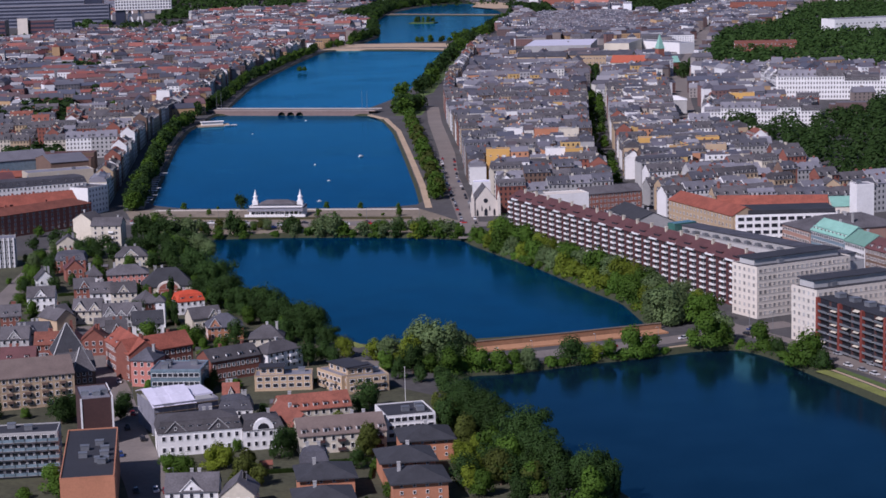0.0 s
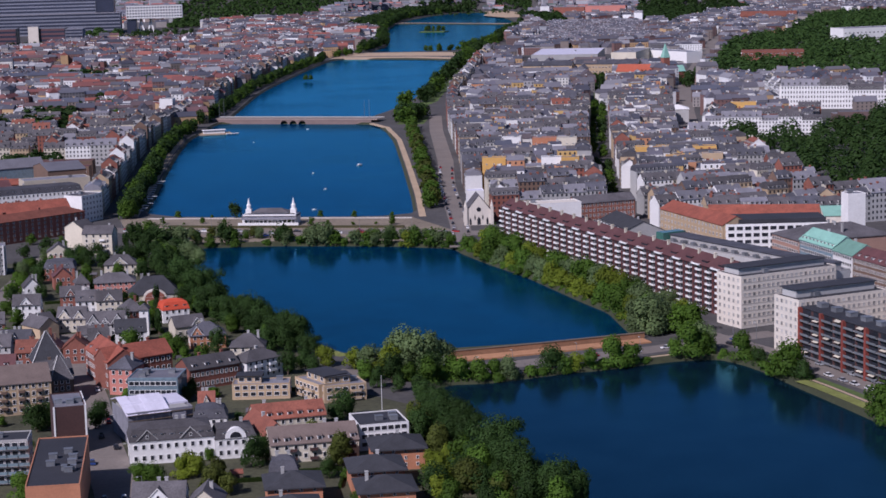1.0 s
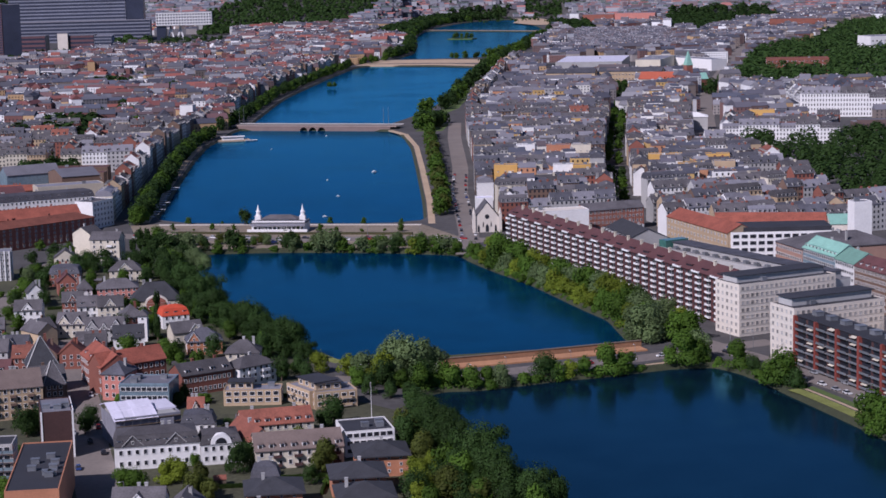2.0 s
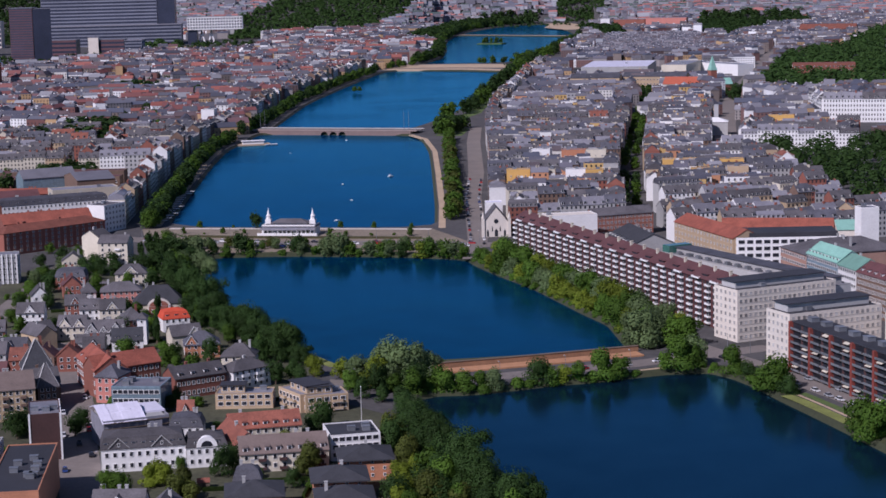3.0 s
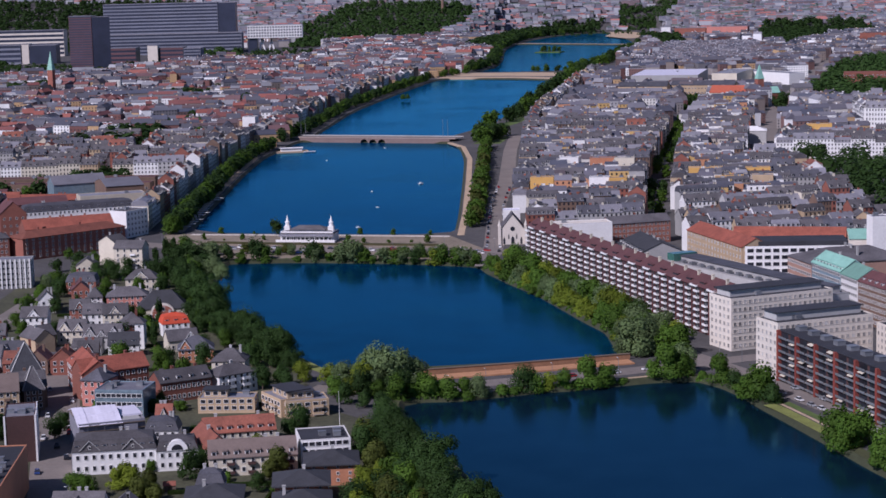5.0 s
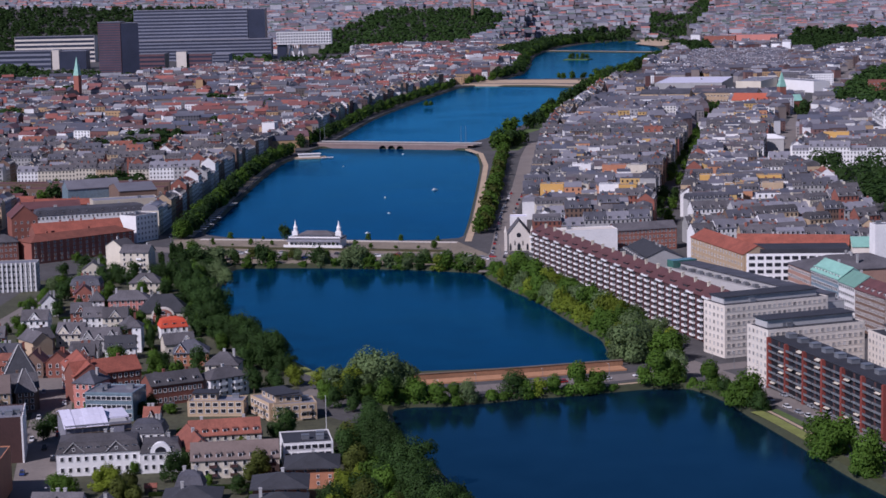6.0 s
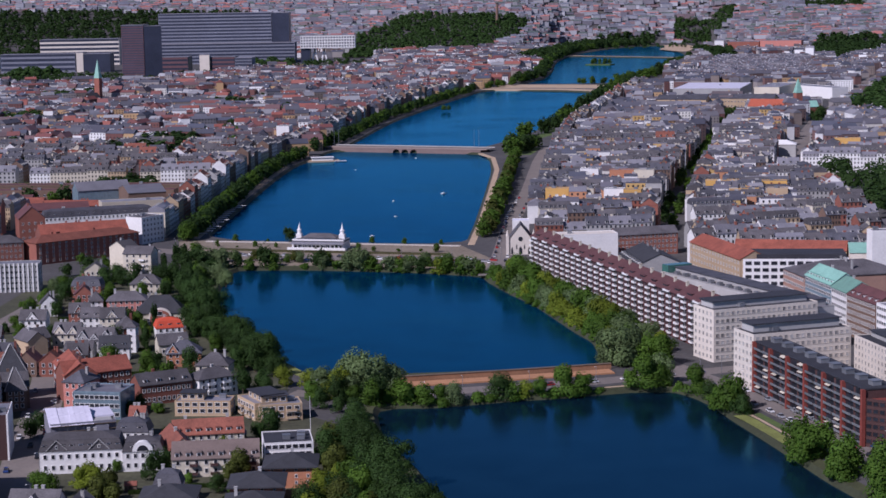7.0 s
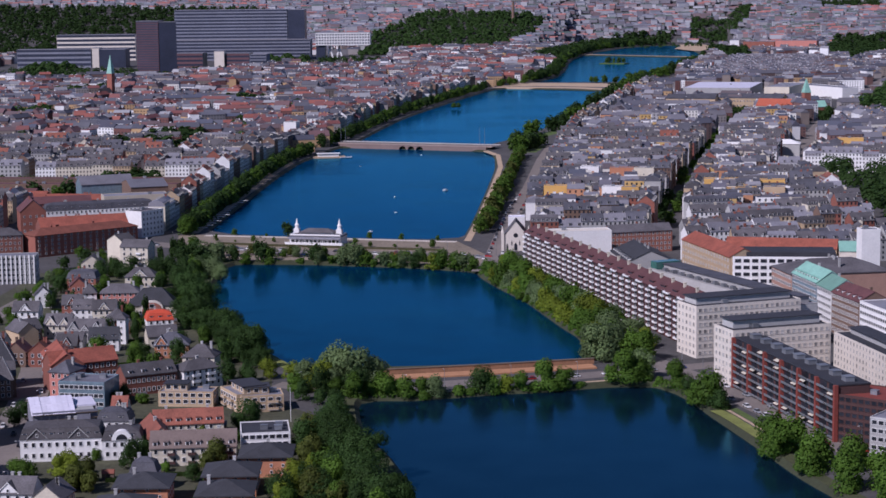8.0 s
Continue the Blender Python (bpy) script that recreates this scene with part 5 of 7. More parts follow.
building("lake_house", (-42, 22), (-31, 40), 14, 17, "flat", WHITE, SLATE, "white corner house on the lake street", 1, 5, 3.0, "r", category="house")

WORDS = {WHITE: "white rendered", CREAM: "cream rendered", GREYWALL: "grey rendered", BRICK: "red brick", BROWNBRICK: "brown brick", PINK: "pink rendered", ORANGEBRICK: "orange brick"}
ROOFWORDS = {SLATE: "grey slate", SLATE_BLUE: "dark slate", MAROON: "maroon tiled", REDTILE: "red tiled"}
for number, (name, a, b, deep, kind, wall_mat, roof_mat) in enumerate((
    ("white_house", (-40, -298), (-27, -298), 9, "gable", WHITE, SLATE),
    ("white_cottage", (-41, -251), (-33, -249), 10, "cross", WHITE, SLATE),
    ("brick_house", (-30, -222), (-21, -220), 11, "cross", BRICK, MAROON),
    ("brick_house", (-39, -192), (-23, -192), 11, "mansard", BRICK, SLATE_BLUE),
    ("town_house", (-34, -385), (-20, -386), 11, "gable", CREAM, SLATE_BLUE),
    ("brick_house", (-46, -343), (-37, -342), 10, "gable", BRICK, SLATE),
    ("brick_house", (-14, -403), (-5, -403), 11, "cross", BROWNBRICK, MAROON),
    ("brick_house", (-4, -403), (6, -403), 11, "cross", BRICK, REDTILE),
    ("brick_house", (5, -389), (14, -388), 10, "gable", BRICK, SLATE),
    ("town_house", (-44, -138), (-32, -137), 11, "cross", CREAM, SLATE),
    ("town_house", (-39, -394), (-27, -394), 11, "gable", GREYWALL, SLATE),
    ("lake_villa", (66, -413), (80, -414), 11, "hip", CREAM, SLATE),
    ("garden_house", (58, -516), (64, -516), 8, "gable", CREAM, REDTILE),
    ("mansard_house", (57, -535), (69, -535), 10, "mansard", WHITE, SLATE_BLUE),
    ("stepped_house", (44, -635), (60, -636), 10, "gable", WHITE, SLATE),
    ("stepped_house", (61, -642), (71, -643), 12, "cross", CREAM, SLATE),
    ("turret_cottage", (85, -609), (94, -609), 7, "mansard", WHITE, SLATE_BLUE),
    ("white_house", (-11, -293), (-1, -292), 9, "gable", WHITE, SLATE),
    ("town_house", (-1, -295), (11, -294), 9, "gable", CREAM, SLATE),
    ("town_house", (-23, -408), (-13, -408), 10, "gable", BRICK, REDTILE),
    ("brick_house", (-20, -279), (-10, -278), 8, "gable", BRICK, SLATE),
    ("town_house", (-33, -437), (-19, -437), 11, "gable", BRICK, MAROON),
    ("town_house", (-8, -187), (9, -187), 10, "hip", CREAM, SLATE),
)):
    wide = (Vector(b) - Vector(a)).length
    building(name, a, b, deep, 6.6, kind, wall_mat, roof_mat, f"{WORDS[wall_mat]} {name.replace('_', ' ')} with a {ROOFWORDS[roof_mat]} roof", 4.6, 2, 2.9, "r", WIN, dormer=2 if kind in ("gable", "mansard") and number % 2 else 0, chimneys=2, fronts=((0, wide * 0.42, 3.6),) if kind in ("gable", "hip") and number % 2 == 0 else ())

# right: the long brick block and the offices
def long_block():
    a, b = Vector((210.5, -119)), Vector((287, -361))
    w, d, h, rise = (b - a).length, 13.5, 21.0, 4.2
    way = (b - a).normalized()
    c = (a + b) / 2 + Vector((-way.y, way.x)) * d / 2
    root = thing("long_apartment_block", pose(c.x, c.y, LAND, 0, 0, math.degrees(math.atan2(way.y, way.x))), "long red brick apartment block with rows of white balconies", "apartment block")
    wall, roof = Shape(), Shape()
    wall.box(-w / 2, w / 2, -d / 2, d / 2, -0.2, h)
    wall.solid([(-w / 2, -d / 2, h), (w / 2, -d / 2, h), (w / 2, d / 2, h), (-w / 2, d / 2, h)], [(-w / 2, -0.2, h + rise), (w / 2, -0.2, h + rise), (w / 2, 0.2, h + rise), (-w / 2, 0.2, h + rise)])
    part("wall", wall, BLOCKBRICK, root)
    top = part("roof", Shape().gable(w, d + 0.6, h + 0.15, rise, 0.3), MAROON, root)
    cols, rows, sh = 28, 7, 2.85
    step = w / cols
    bal = Shape().box(-2.1, 2.1, -1.25, -1.1, -0.1, 0.85).box(-2.1, -1.98, -1.1, -0.004, -0.1, 0.85).box(1.98, 2.1, -1.1, -0.004, -0.1, 0.85).box(-1.98, 1.98, -1.1, -0.004, -0.1, 0.02)
    bal = bal.mesh("balcony", PAINT)
    door = Shape().box(-2.35, 2.35, -0.05, 0, 0, 2.5, 1).box(-0.06, 0.06, -0.1, 0, 0, 2.1, 0).mesh("balcony_window", PAINT, GLASS)
    side = Shape().box(-0.85, 0.85, -0.05, 0, 0, 1.4, 1).mesh("window", PAINT, GLASS)
    for k in range(rows):
        z = 1.3 + k * sh
        for i in range(cols):
            x = -w / 2 + step * (i + 0.5)
            part("balcony", bal, None, root, m=pose(x - 2.0, -d / 2, z))
            part("balcony_window", door, None, root, m=pose(x - 2.0, -d / 2 - 0.004, z + 0.02))
            part("window", side, None, root, m=pose(x + 2.5, -d / 2 - 0.004, z + 0.75))
    loggia = Shape().box(-3.4, 3.4, -1.3, -1.12, 0.2, 1.05).box(-3.4, -3.25, -1.12, -0.004, 0.2, 1.05).box(3.25, 3.4, -1.12, -0.004, 0.2, 1.05).mesh("roof_balcony", PAINT)
    for i in range(cols // 2):
        part("roof_balcony", loggia, None, root, m=pose(-w / 2 + 2 * step * (i + 0.5), -d / 2, h - 0.5))
    for i in range(17):
        x = -w / 2 + w * (i + 0.7) / 17
        s = Shape().box(x - 0.6, x + 0.6, -1.9, -0.7, h + 1.5, h + rise + 1.3).box(x - 0.75, x + 0.75, -2.05, -0.55, h + rise + 1.3, h + rise + 1.5)
        part("chimney", s, CREAM, top)
        s = Shape().box(x - 5.2, x + 0.2, -d / 2 + 1.2, -d / 2 + 3.8, h + 0.6, h + 2.0, 0).box(x - 5.4, x + 0.4, -d / 2 + 1.0, -d / 2 + 4.0, h + 2.0, h + 2.15, 1)
        part("roof_terrace", s, (GLASS, MAROON), top)
    return root


long_block()


def office(name, a, b, depth, h, label, wall_mat=STONE, roof_mat=BITUMEN, storeys=7, bay=2.2, sides="l", pent=3.0, mesh=WIN_STONE, setback=(3, 6)):
    root = building(name, a, b, depth, h, "flat", wall_mat, roof_mat, label, 1, storeys, bay, sides, mesh, chimneys=3, category="office building")
    if pent:
        w = (Vector(b) - Vector(a)).length
        s = Shape().box(-w / 2 + setback[0], w / 2 - 2, -depth / 2 + setback[1], depth / 2 - 1.5, h + 0.2, h + pent)
        p = part("penthouse", s, GREYWALL, root)
        part("penthouse_roof", Shape().box(-w / 2 + setback[0] - 0.8, w / 2 - 1.2, -depth / 2 + setback[1] - 0.8, depth / 2 - 0.7, h + pent, h + pent + 0.35), BITUMEN, p)
    return root


office("stone_office", (288, -386), (336, -365), 18, 22.6, "pale stone office block with rows of square windows", bay=2.5)
office("stone_office", (298.2, -444.5), (340, -428), 17, 22.6, "pale stone office block with a black penthouse", bay=2.5, pent=3.4)
office("stone_wing", (341, -430), (360, -508), 14, 19.5, "long pale office wing with window bands", bay=3.1, pent=2.5)


def red_flats():
    a, b = Vector((299.0, -446)), Vector((326, -539))
    w, d, h = (b - a).length, 12.5, 20.4
    way = (b - a).normalized()
    c = (a + b) / 2 + Vector((-way.y, way.x)) * d / 2
    root = thing("red_pier_flats", pose(c.x, c.y, LAND, 0, 0, math.degrees(math.atan2(way.y, way.x))), "dark flats with tall red brick piers and white awnings", "apartment block")
    part("wall", Shape().box(-w / 2, w / 2, -d / 2, d / 2, -0.2, h), DARKBRICK, root)
    top = part("roof", Shape().box(-w / 2 - 0.2, w / 2 + 0.2, -d / 2 - 0.4, d / 2 + 0.4, h + 0.004, h + 0.5), BITUMEN, root)
    n = 12
    step = w / n
    pier = Shape().box(-0.7, 0.7, -1.5, -0.004, -0.2, h + 0.3).mesh("pier", TIMBER)
    rail = Shape().box(-step / 2 + 0.7, step / 2 - 0.7, -1.35, -1.2, 0, 0.9, 0).box(-step / 2 + 0.7, step / 2 - 0.7, -1.2, -0.004, -0.12, 0.0, 1).mesh("balcony", METAL, GREYWALL)
    pane = Shape().box(-step / 2 + 0.9, step / 2 - 0.9, -0.06, 0, 0.2, 2.3).mesh("window", GLASS)
    awn = Shape().solid([(-2.0, -1.6, 1.75), (2.0, -1.6, 1.75), (2.0, -0.1, 2.35), (-2.0, -0.1, 2.35)], [(-2.0, -1.6, 1.85), (2.0, -1.6, 1.85), (2.0, -0.1, 2.45), (-2.0, -0.1, 2.45)]).mesh("awning", CREAM)
    r = random.Random(3)
    for i in range(0, n + 1, 2):
        part("pier", pier, None, root, m=pose(-w / 2 + step * i, -d / 2, 0))
    for k in range(7):
        for i in range(n):
            m = pose(-w / 2 + step * (i + 0.5), -d / 2, 0.9 + k * 2.8)
            part("balcony", rail, None, root, m=m)
            part("window", pane, None, root, m=m @ pose(0, -0.004, 0))
            if r.random() < 0.28:
                part("awning", awn, None, root, m=m)
    for i in range(9):
        x = -w / 2 + w * (i + 0.5) / 9
        part("roof_unit", Shape().box(x - 1.8, x + 1.8, -1.5, 2.0, h + 0.5, h + 2.2).box(x - 2, x + 2, -1.7, 2.2, h + 2.2, h + 2.35), METAL, top)


red_flats()
building("brown_office", (326, -539), (345, -553), 22, 17, "flat", DARKBRICK, TIMBER, "dark brown brick block with window bands", 1, 6, 2.4, "l", WIN_DARK, category="office building")
building("brown_office", (333, -566), (360, -585), 24, 15, "flat", GREYWALL, ZINC, "grey glazed office block", 1, 5, 2.4, "l", WIN_WIDE, category="office building")
hall = building("grey_hall", (275, -250), (331, -365), 15, 19.5, "flat", GREYWALL, ZINC, "long grey block with a glazed green end", 1, 0, "", category="office building", chimneys=13)
attic = part("roof_storey", Shape().box(-56, 60, -3.5, 5.5, 19.7, 22.6), GREYWALL, hall, "grey set-back roof storey")
part("roof_sheet", Shape().box(-56.6, 60.6, -4.2, 6.1, 22.6, 22.9), SLATE_BLUE, attic, "dark blue roof sheeting")
part("glass_end", Shape().box(-63.5, -57.5, -6.9, 6.9, 19.7, 23.5), GREENGLASS, hall, "green glazed roof end")
for i in range(14):
    part("roof_unit", Shape().box(-52 + i * 8, -49.5 + i * 8, -6.6, -4.6, 19.7, 21.4), METAL, hall)
building("slate_hall", (259, -153), (266, -199), 26, 15, "gable", GREYWALL, FELT, "grey hall with a broad dark slate roof", 6, 4, 4, "l", category="hall", dormer=9, chimneys=3)
building("tan_office", (300, -133), (320, -205), 16, 18.5, "gable", TANBRICK, TILERED, "tan brick office with red tiled roof", 4.5, 5, 4.0, "r", category="office building", chimneys=2)
building("tan_office", (322, -160), (381, -173), 16, 18, "gable", TANBRICK, TILERED, "tan brick wing with red tiled roof", 4.5, 4, 4.0, "", category="office building", chimneys=2)
grid = building("window_grid_office", (321.5, -206), (376, -210), 26, 18.5, "flat", WHITE, BITUMEN, "white grid office with black windows and a black roof", 1, 5, 4.3, "l", WIN_GRID, category="office building", chimneys=2)
part("roof_storey", Shape().box(-24, 26.5, -9, 12, 18.7, 21.0), BITUMEN, grid, "black set-back roof storey")
building("peach_office", (338, -239), (344.4, -268.6), 52, 19.0, "hip", PEACH, SLATE, "peach brick office under a wide grey slate roof", 5.5, 5, 2.6, "", WIN_WIDE, category="office building", chimneys=4)
building("copper_roof_office", (344.6, -269), (352, -302), 15, 20.0, "gable", PALEGLASS, COPPER, "teal glazed office with a green copper roof", 5.5, 6, 2.2, "", WIN_WIDE, category="office building", dormer=9)
building("green_roof_office", (352.1, -302.4), (356, -322), 15, 19.4, "gable", WHITE, DARKCOPPER, "white office with a dull green copper roof", 5.0, 6, 2.4, "", WIN_WIDE, category="office building")
building("brick_office", (356.1, -322.4), (364, -352), 15, 19, "gable", BROWNBRICK, MAROON, "brown brick office with a maroon roof", 4.6, 6, 2.2, "", category="office building", dormer=5)
building("white_office", (364.2, -352.4), (376, -397), 15, 19.5, "flat", WHITE, ZINC, "white office with continuous window bands", 1, 6, 2.4, "r", WIN_WIDE, category="office building")
building("brick_terrace", (262, -62), (300, -50), 12, 13, "gable", BRICK, SLATE, "red brick terrace with slate roof", 4, 4, 2.6, "l", category="building")
building("white_hall", (226, -90), (262, -84), 14, 17, "flat", WHITE, STONE, "white hall with a blank long wall", 1, 0, category="hall")
building("copper_hall", (381.5, -180), (402, -182), 22, 18, "gable", STONE, COPPER, "hall with a pale green copper roof", 4, 3, 3, "", category="hall")
building("white_stair_tower", (391, -193.5), (401, -192), 9, 31, "flat", WHITE, ZINC, "white square tower with a mast", 1, 0, category="tower")
church_front = building("gable_church", (196.5, -46), (212.5, -46), 18, 8, "cross", STONE, SLATE, "pale stone church front with a steep gable", 10.5, 0, category="church", chimneys=0)
turn = [(math.cos(i * math.pi / 8), math.sin(i * math.pi / 8)) for i in range(16)]
part("rose_window", Shape().solid([(1.4 * a, -9.12, 9.6 + 1.4 * b) for a, b in turn], [(1.4 * a, -9.0, 9.6 + 1.4 * b) for a, b in turn]), GLASS, church_front, "dark round window")
for x, w, z in ((-5.2, 0.61, 4.2), (0, 1.0, 4.6), (5.2, 0.61, 4.2), (-2.4, 0.35, 6.2), (2.4, 0.35, 6.2)):
    part("lancet", Shape().solid([(x - w, -9.1, 0.3 if w > 0.6 else 3.4), (x + w, -9.1, 0.3 if w > 0.6 else 3.4), (x + w, -9.1, z - 1), (x, -9.1, z + 0.6), (x - w, -9.1, z - 1)], [(x - w, -9.0, 0.3 if w > 0.6 else 3.4), (x + w, -9.0, 0.3 if w > 0.6 else 3.4), (x + w, -9.0, z - 1), (x, -9.0, z + 0.6), (x - w, -9.0, z - 1)]), GLASS, church_front)
for x in (-8.0, 8.0):
    part("pinnacle", Shape().box(x - 0.9, x + 0.9, -9.9, -8.1, -0.2, 11.5).ring(x, -9, 11.5, 15.5, 1.1, 0.05, 8), STONE, church_front, "stone corner pinnacle")
building("scaffolded_tower", (199.5, -25), (210, -25), 10, 18, "flat", WHITE, SHEET, "tower wrapped in white sheeting", 1, 0, category="tower", chimneys=0)


def pavilion():
    root = thing("lake_pavilion", pose(78, -8, LAND, 0, 0, -11.4), "white lake pavilion with two slender spired towers", "pavilion")
    part("wall", Shape().box(-17, 17, -7, 7, -0.2, 5.6).box(-11, 11, -4.5, 4.5, 5.6, 7.6), WHITE, root)
    roof = Shape().hip(34, 14, 5.6, 1.2, 0.5, 0.3, run=3).hip(22, 9, 7.7, 2.2, 0.6, 0.3)
    part("roof", roof, SLATE, root)
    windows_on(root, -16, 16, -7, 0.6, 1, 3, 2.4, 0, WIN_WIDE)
    part("balustrade", Shape().box(-16.8, 16.8, -6.9, -6.7, 5.8, 6.7).box(-16.8, -16.6, -6.7, 6.5, 5.8, 6.7).box(16.6, 16.8, -6.7, 6.5, 5.8, 6.7), PAINT, root)
    for x in range(-15, 16, 3):
        part("veranda_post", Shape().box(x - 0.15, x + 0.15, -10.7, -10.4, 1.2, 4.0), PAINT, root)
    part("veranda_roof", Shape().solid([(-17.4, -10.9, 4.0), (17.4, -10.9, 4.0), (17.4, -7.004, 4.6), (-17.4, -7.004, 4.6)], [(-17.4, -10.9, 4.15), (17.4, -10.9, 4.15), (17.4, -7.004, 4.75), (-17.4, -7.004, 4.75)]), ZINC, root, "grey veranda roof")
    part("terrace", Shape().box(-19, 19, -11, -7.004, -0.2, 1.2).box(-19, 19, -11, -10.8, 1.2, 2.1), PAINT, root)
    for x in (-14.2, 14.2):
        t = part("tower", Shape().box(x - 1.8, x + 1.8, -1.8, 1.8, 5.6, 9.4).ring(x, 0, 9.4, 11.6, 1.5, 1.2, 8), WHITE, root)
        part("spire", Shape().ring(x, 0, 11.6, 12.6, 1.7, 0.9, 8).ring(x, 0, 12.6, 16.4, 0.9, 0.05, 8), PAINT, t, "white pointed spire")


pavilion()


BRIDGESTONE = material("bridge_parapet", (0.30, 0.225, 0.20), 0.9, 0.2, 0.1, 1.0, 0.0)


def lake_bridge():
    a, b = Vector((14, 720)), Vector((166, 664))
    way = (b - a).normalized()
    c, w = (a + b) / 2 + Vector((-way.y, way.x)) * 12, (b - a).length
    root = thing("stone_bridge", pose(c.x, c.y, 0, 0, 0, math.degrees(math.atan2(way.y, way.x))), "long stone bridge with three arches and lamp masts", "bridge", kind="structure")
    s = Shape()
    arches = (-9.4, 0.0, 9.4)
    cuts = [-w / 2] + [v for x in arches for v in (x - 3.8, x + 3.8)] + [w / 2]
    for x0, x1 in zip(cuts[::2], cuts[1::2]):
        s.box(x0, x1, -12, 12, -0.8, 4.4)
    for x in arches:
        for i in range(8):
            t0, t1 = math.pi * i / 8, math.pi * (i + 1) / 8
            x0, x1 = x + 3.8 * math.cos(t1), x + 3.8 * math.cos(t0)
            z0, z1 = 0.2 + 3.4 * math.sin(t1), 0.2 + 3.4 * math.sin(t0)
            s.solid([(x0, -12, z0), (x1, -12, z1), (x1, 12, z1), (x0, 12, z0)], [(x0, -12, 4.4), (x1, -12, 4.4), (x1, 12, 4.4), (x0, 12, 4.4)])
    part("pier_wall", s, material("bridge_granite", (0.20, 0.14, 0.125), 0.9, 0.2, 0.1, 1.0, 0.0), root)
    part("deck", Shape().box(-w / 2 - 6, w / 2 + 6, -12, 12, 4.404, 4.7), PAVING, root)
    part("parapet", Shape().box(-w / 2 - 6, w / 2 + 6, -12.3, -11.8, 4.41, 5.5), BRIDGESTONE, root)
    part("parapet", Shape().box(-w / 2 - 6, w / 2 + 6, 11.8, 12.3, 4.41, 5.5), GREYWALL, root)
    for x in (-w / 2 + 3, -w / 2 + 8, w / 2 - 7, w / 2 - 2):
        part("mast", Shape().ring(x, -11, 4.7, 24, 0.22, 0.12, 8), METAL, root, "tall grey metal mast")


lake_bridge()


# ---- trees ----
def crown_shape(rng, wide, high, clumps, leaf, lobes=15, size=1.0):
    """Leaf sprays scattered over uneven lobes; z from 0 at the lowest leaf."""
    s = Shape()
    centres = []
    for i in range(lobes):
        a, r = rng.uniform(0, 6.283), rng.uniform(0.1, 0.66 + 0.14 * (size < 1)) * wide / 2
        z = high * rng.uniform(0.16, 0.72)
        centres.append((r * math.cos(a), r * math.sin(a), z, rng.uniform(0.26, 0.55) * wide / 2 * size, rng.uniform(0.14, 0.3) * high * size))
    centres.append((0, 0, high * 0.7, wide * 0.26, high * 0.3))
    for _ in range(clumps):
        cx, cy, cz, rr, rz = rng.choice(centres)
        a, u = rng.uniform(0, 6.283), rng.uniform(-0.75, 1)
        k = rng.uniform(0.82, 1.1) if rng.random() < 0.8 else rng.uniform(0.5, 0.85)
        f = math.sqrt(1 - u * u)
        px, py, pz = cx + rr * k * f * math.cos(a), cy + rr * k * f * math.sin(a), cz + rz * k * u
        if pz < -0.04 * high:
            continue
        t = leaf * rng.uniform(0.6, 1.3)
        nx = Vector((f * math.cos(a), f * math.sin(a), u + 0.3)) + Vector((rng.uniform(-0.5, 0.5), rng.uniform(-0.5, 0.5), rng.uniform(-0.4, 0.5)))
        nx.normalize()
        up = nx.cross(Vector((rng.uniform(-1, 1), rng.uniform(-1, 1), 0.3))).normalized()
        side = nx.cross(up)
        c = Vector((px, py, pz))
        soft = (Vector((f * math.cos(a), f * math.sin(a), u * 0.8 + 0.12)) * 0.75 + Vector((cx / wide, cy / wide, 0.1)) + nx * 0.22).normalized()
        s.soft += [soft] * 4
        s.poly([c - side * t * 0.3 + up * t * 0.9 + nx * t * 0.2, c + side * t + up * t * 0.2, c + side * t * 0.2 - up * t, c - side * t - up * t * 0.3])
    return s


def trunk_shape(rng, h, r, reach):
    s = Shape()
    s.ring(0, 0, -0.3, h, r, r * 0.6, 7)
    for i in range(5):
        a = i * 1.257 + rng.uniform(-0.3, 0.3)
        d = Vector((math.cos(a), math.sin(a), 0)) * reach
        b0, b1 = Vector((0, 0, h * 0.75)), d + Vector((0, 0, h + reach * rng.uniform(0.6, 1.1)))
        k = r * 0.35
        low = [b0 + Vector((k * math.cos(t), k * math.sin(t), 0)) for t in (0, 2.1, 4.2)]
        high = [b1 + Vector((0.3 * k * math.cos(t), 0.3 * k * math.sin(t), 0)) for t in (0, 2.1, 4.2)]
        s.solid(low, high)
    return s


TREES = {}
TREE_SPECS = {  # wide, high, trunk, leaf size, sprays, leaves, words
    "great": (21, 19, 0.4, 0.27, 13000, LEAF_DARK, "great dark green tree hanging over the water"),
    "dark": (11.5, 12, 0.5, 0.3, 3000, LEAF_DARK, "tall dark green leafy tree"),
    "round": (10.5, 10.5, 0.4, 0.32, 2800, LEAF_MID, "round mid-green broadleaf tree"),
    "light": (10, 10, 0.4, 0.32, 2600, LEAF_LIGHT, "bright yellow-green leafy tree"),
    "willow": (13, 12, 0.2, 0.35, 3300, LEAF_GREY, "spreading grey-green willow by the water"),
    "poplar": (4.2, 15, 1.5, 0.36, 1800, LEAF_DARK, "slender dark green poplar tree"),
    "olive": (10, 10, 0.8, 0.34, 3000, LEAF_AUTUMN, "olive-brown leafy street tree"),
    "bush": (6, 4.2, 0.1, 0.32, 1000, LEAF_MID, "low rounded green leafy bush"),
}
TREE_RNG = random.Random(11)
FAR_TREES = Bulk("far_trees", "leafy trees lining the causeway and far lake shores", "trees")
FAR_SHAPES = {}
FAR_GROUP = "far shore"


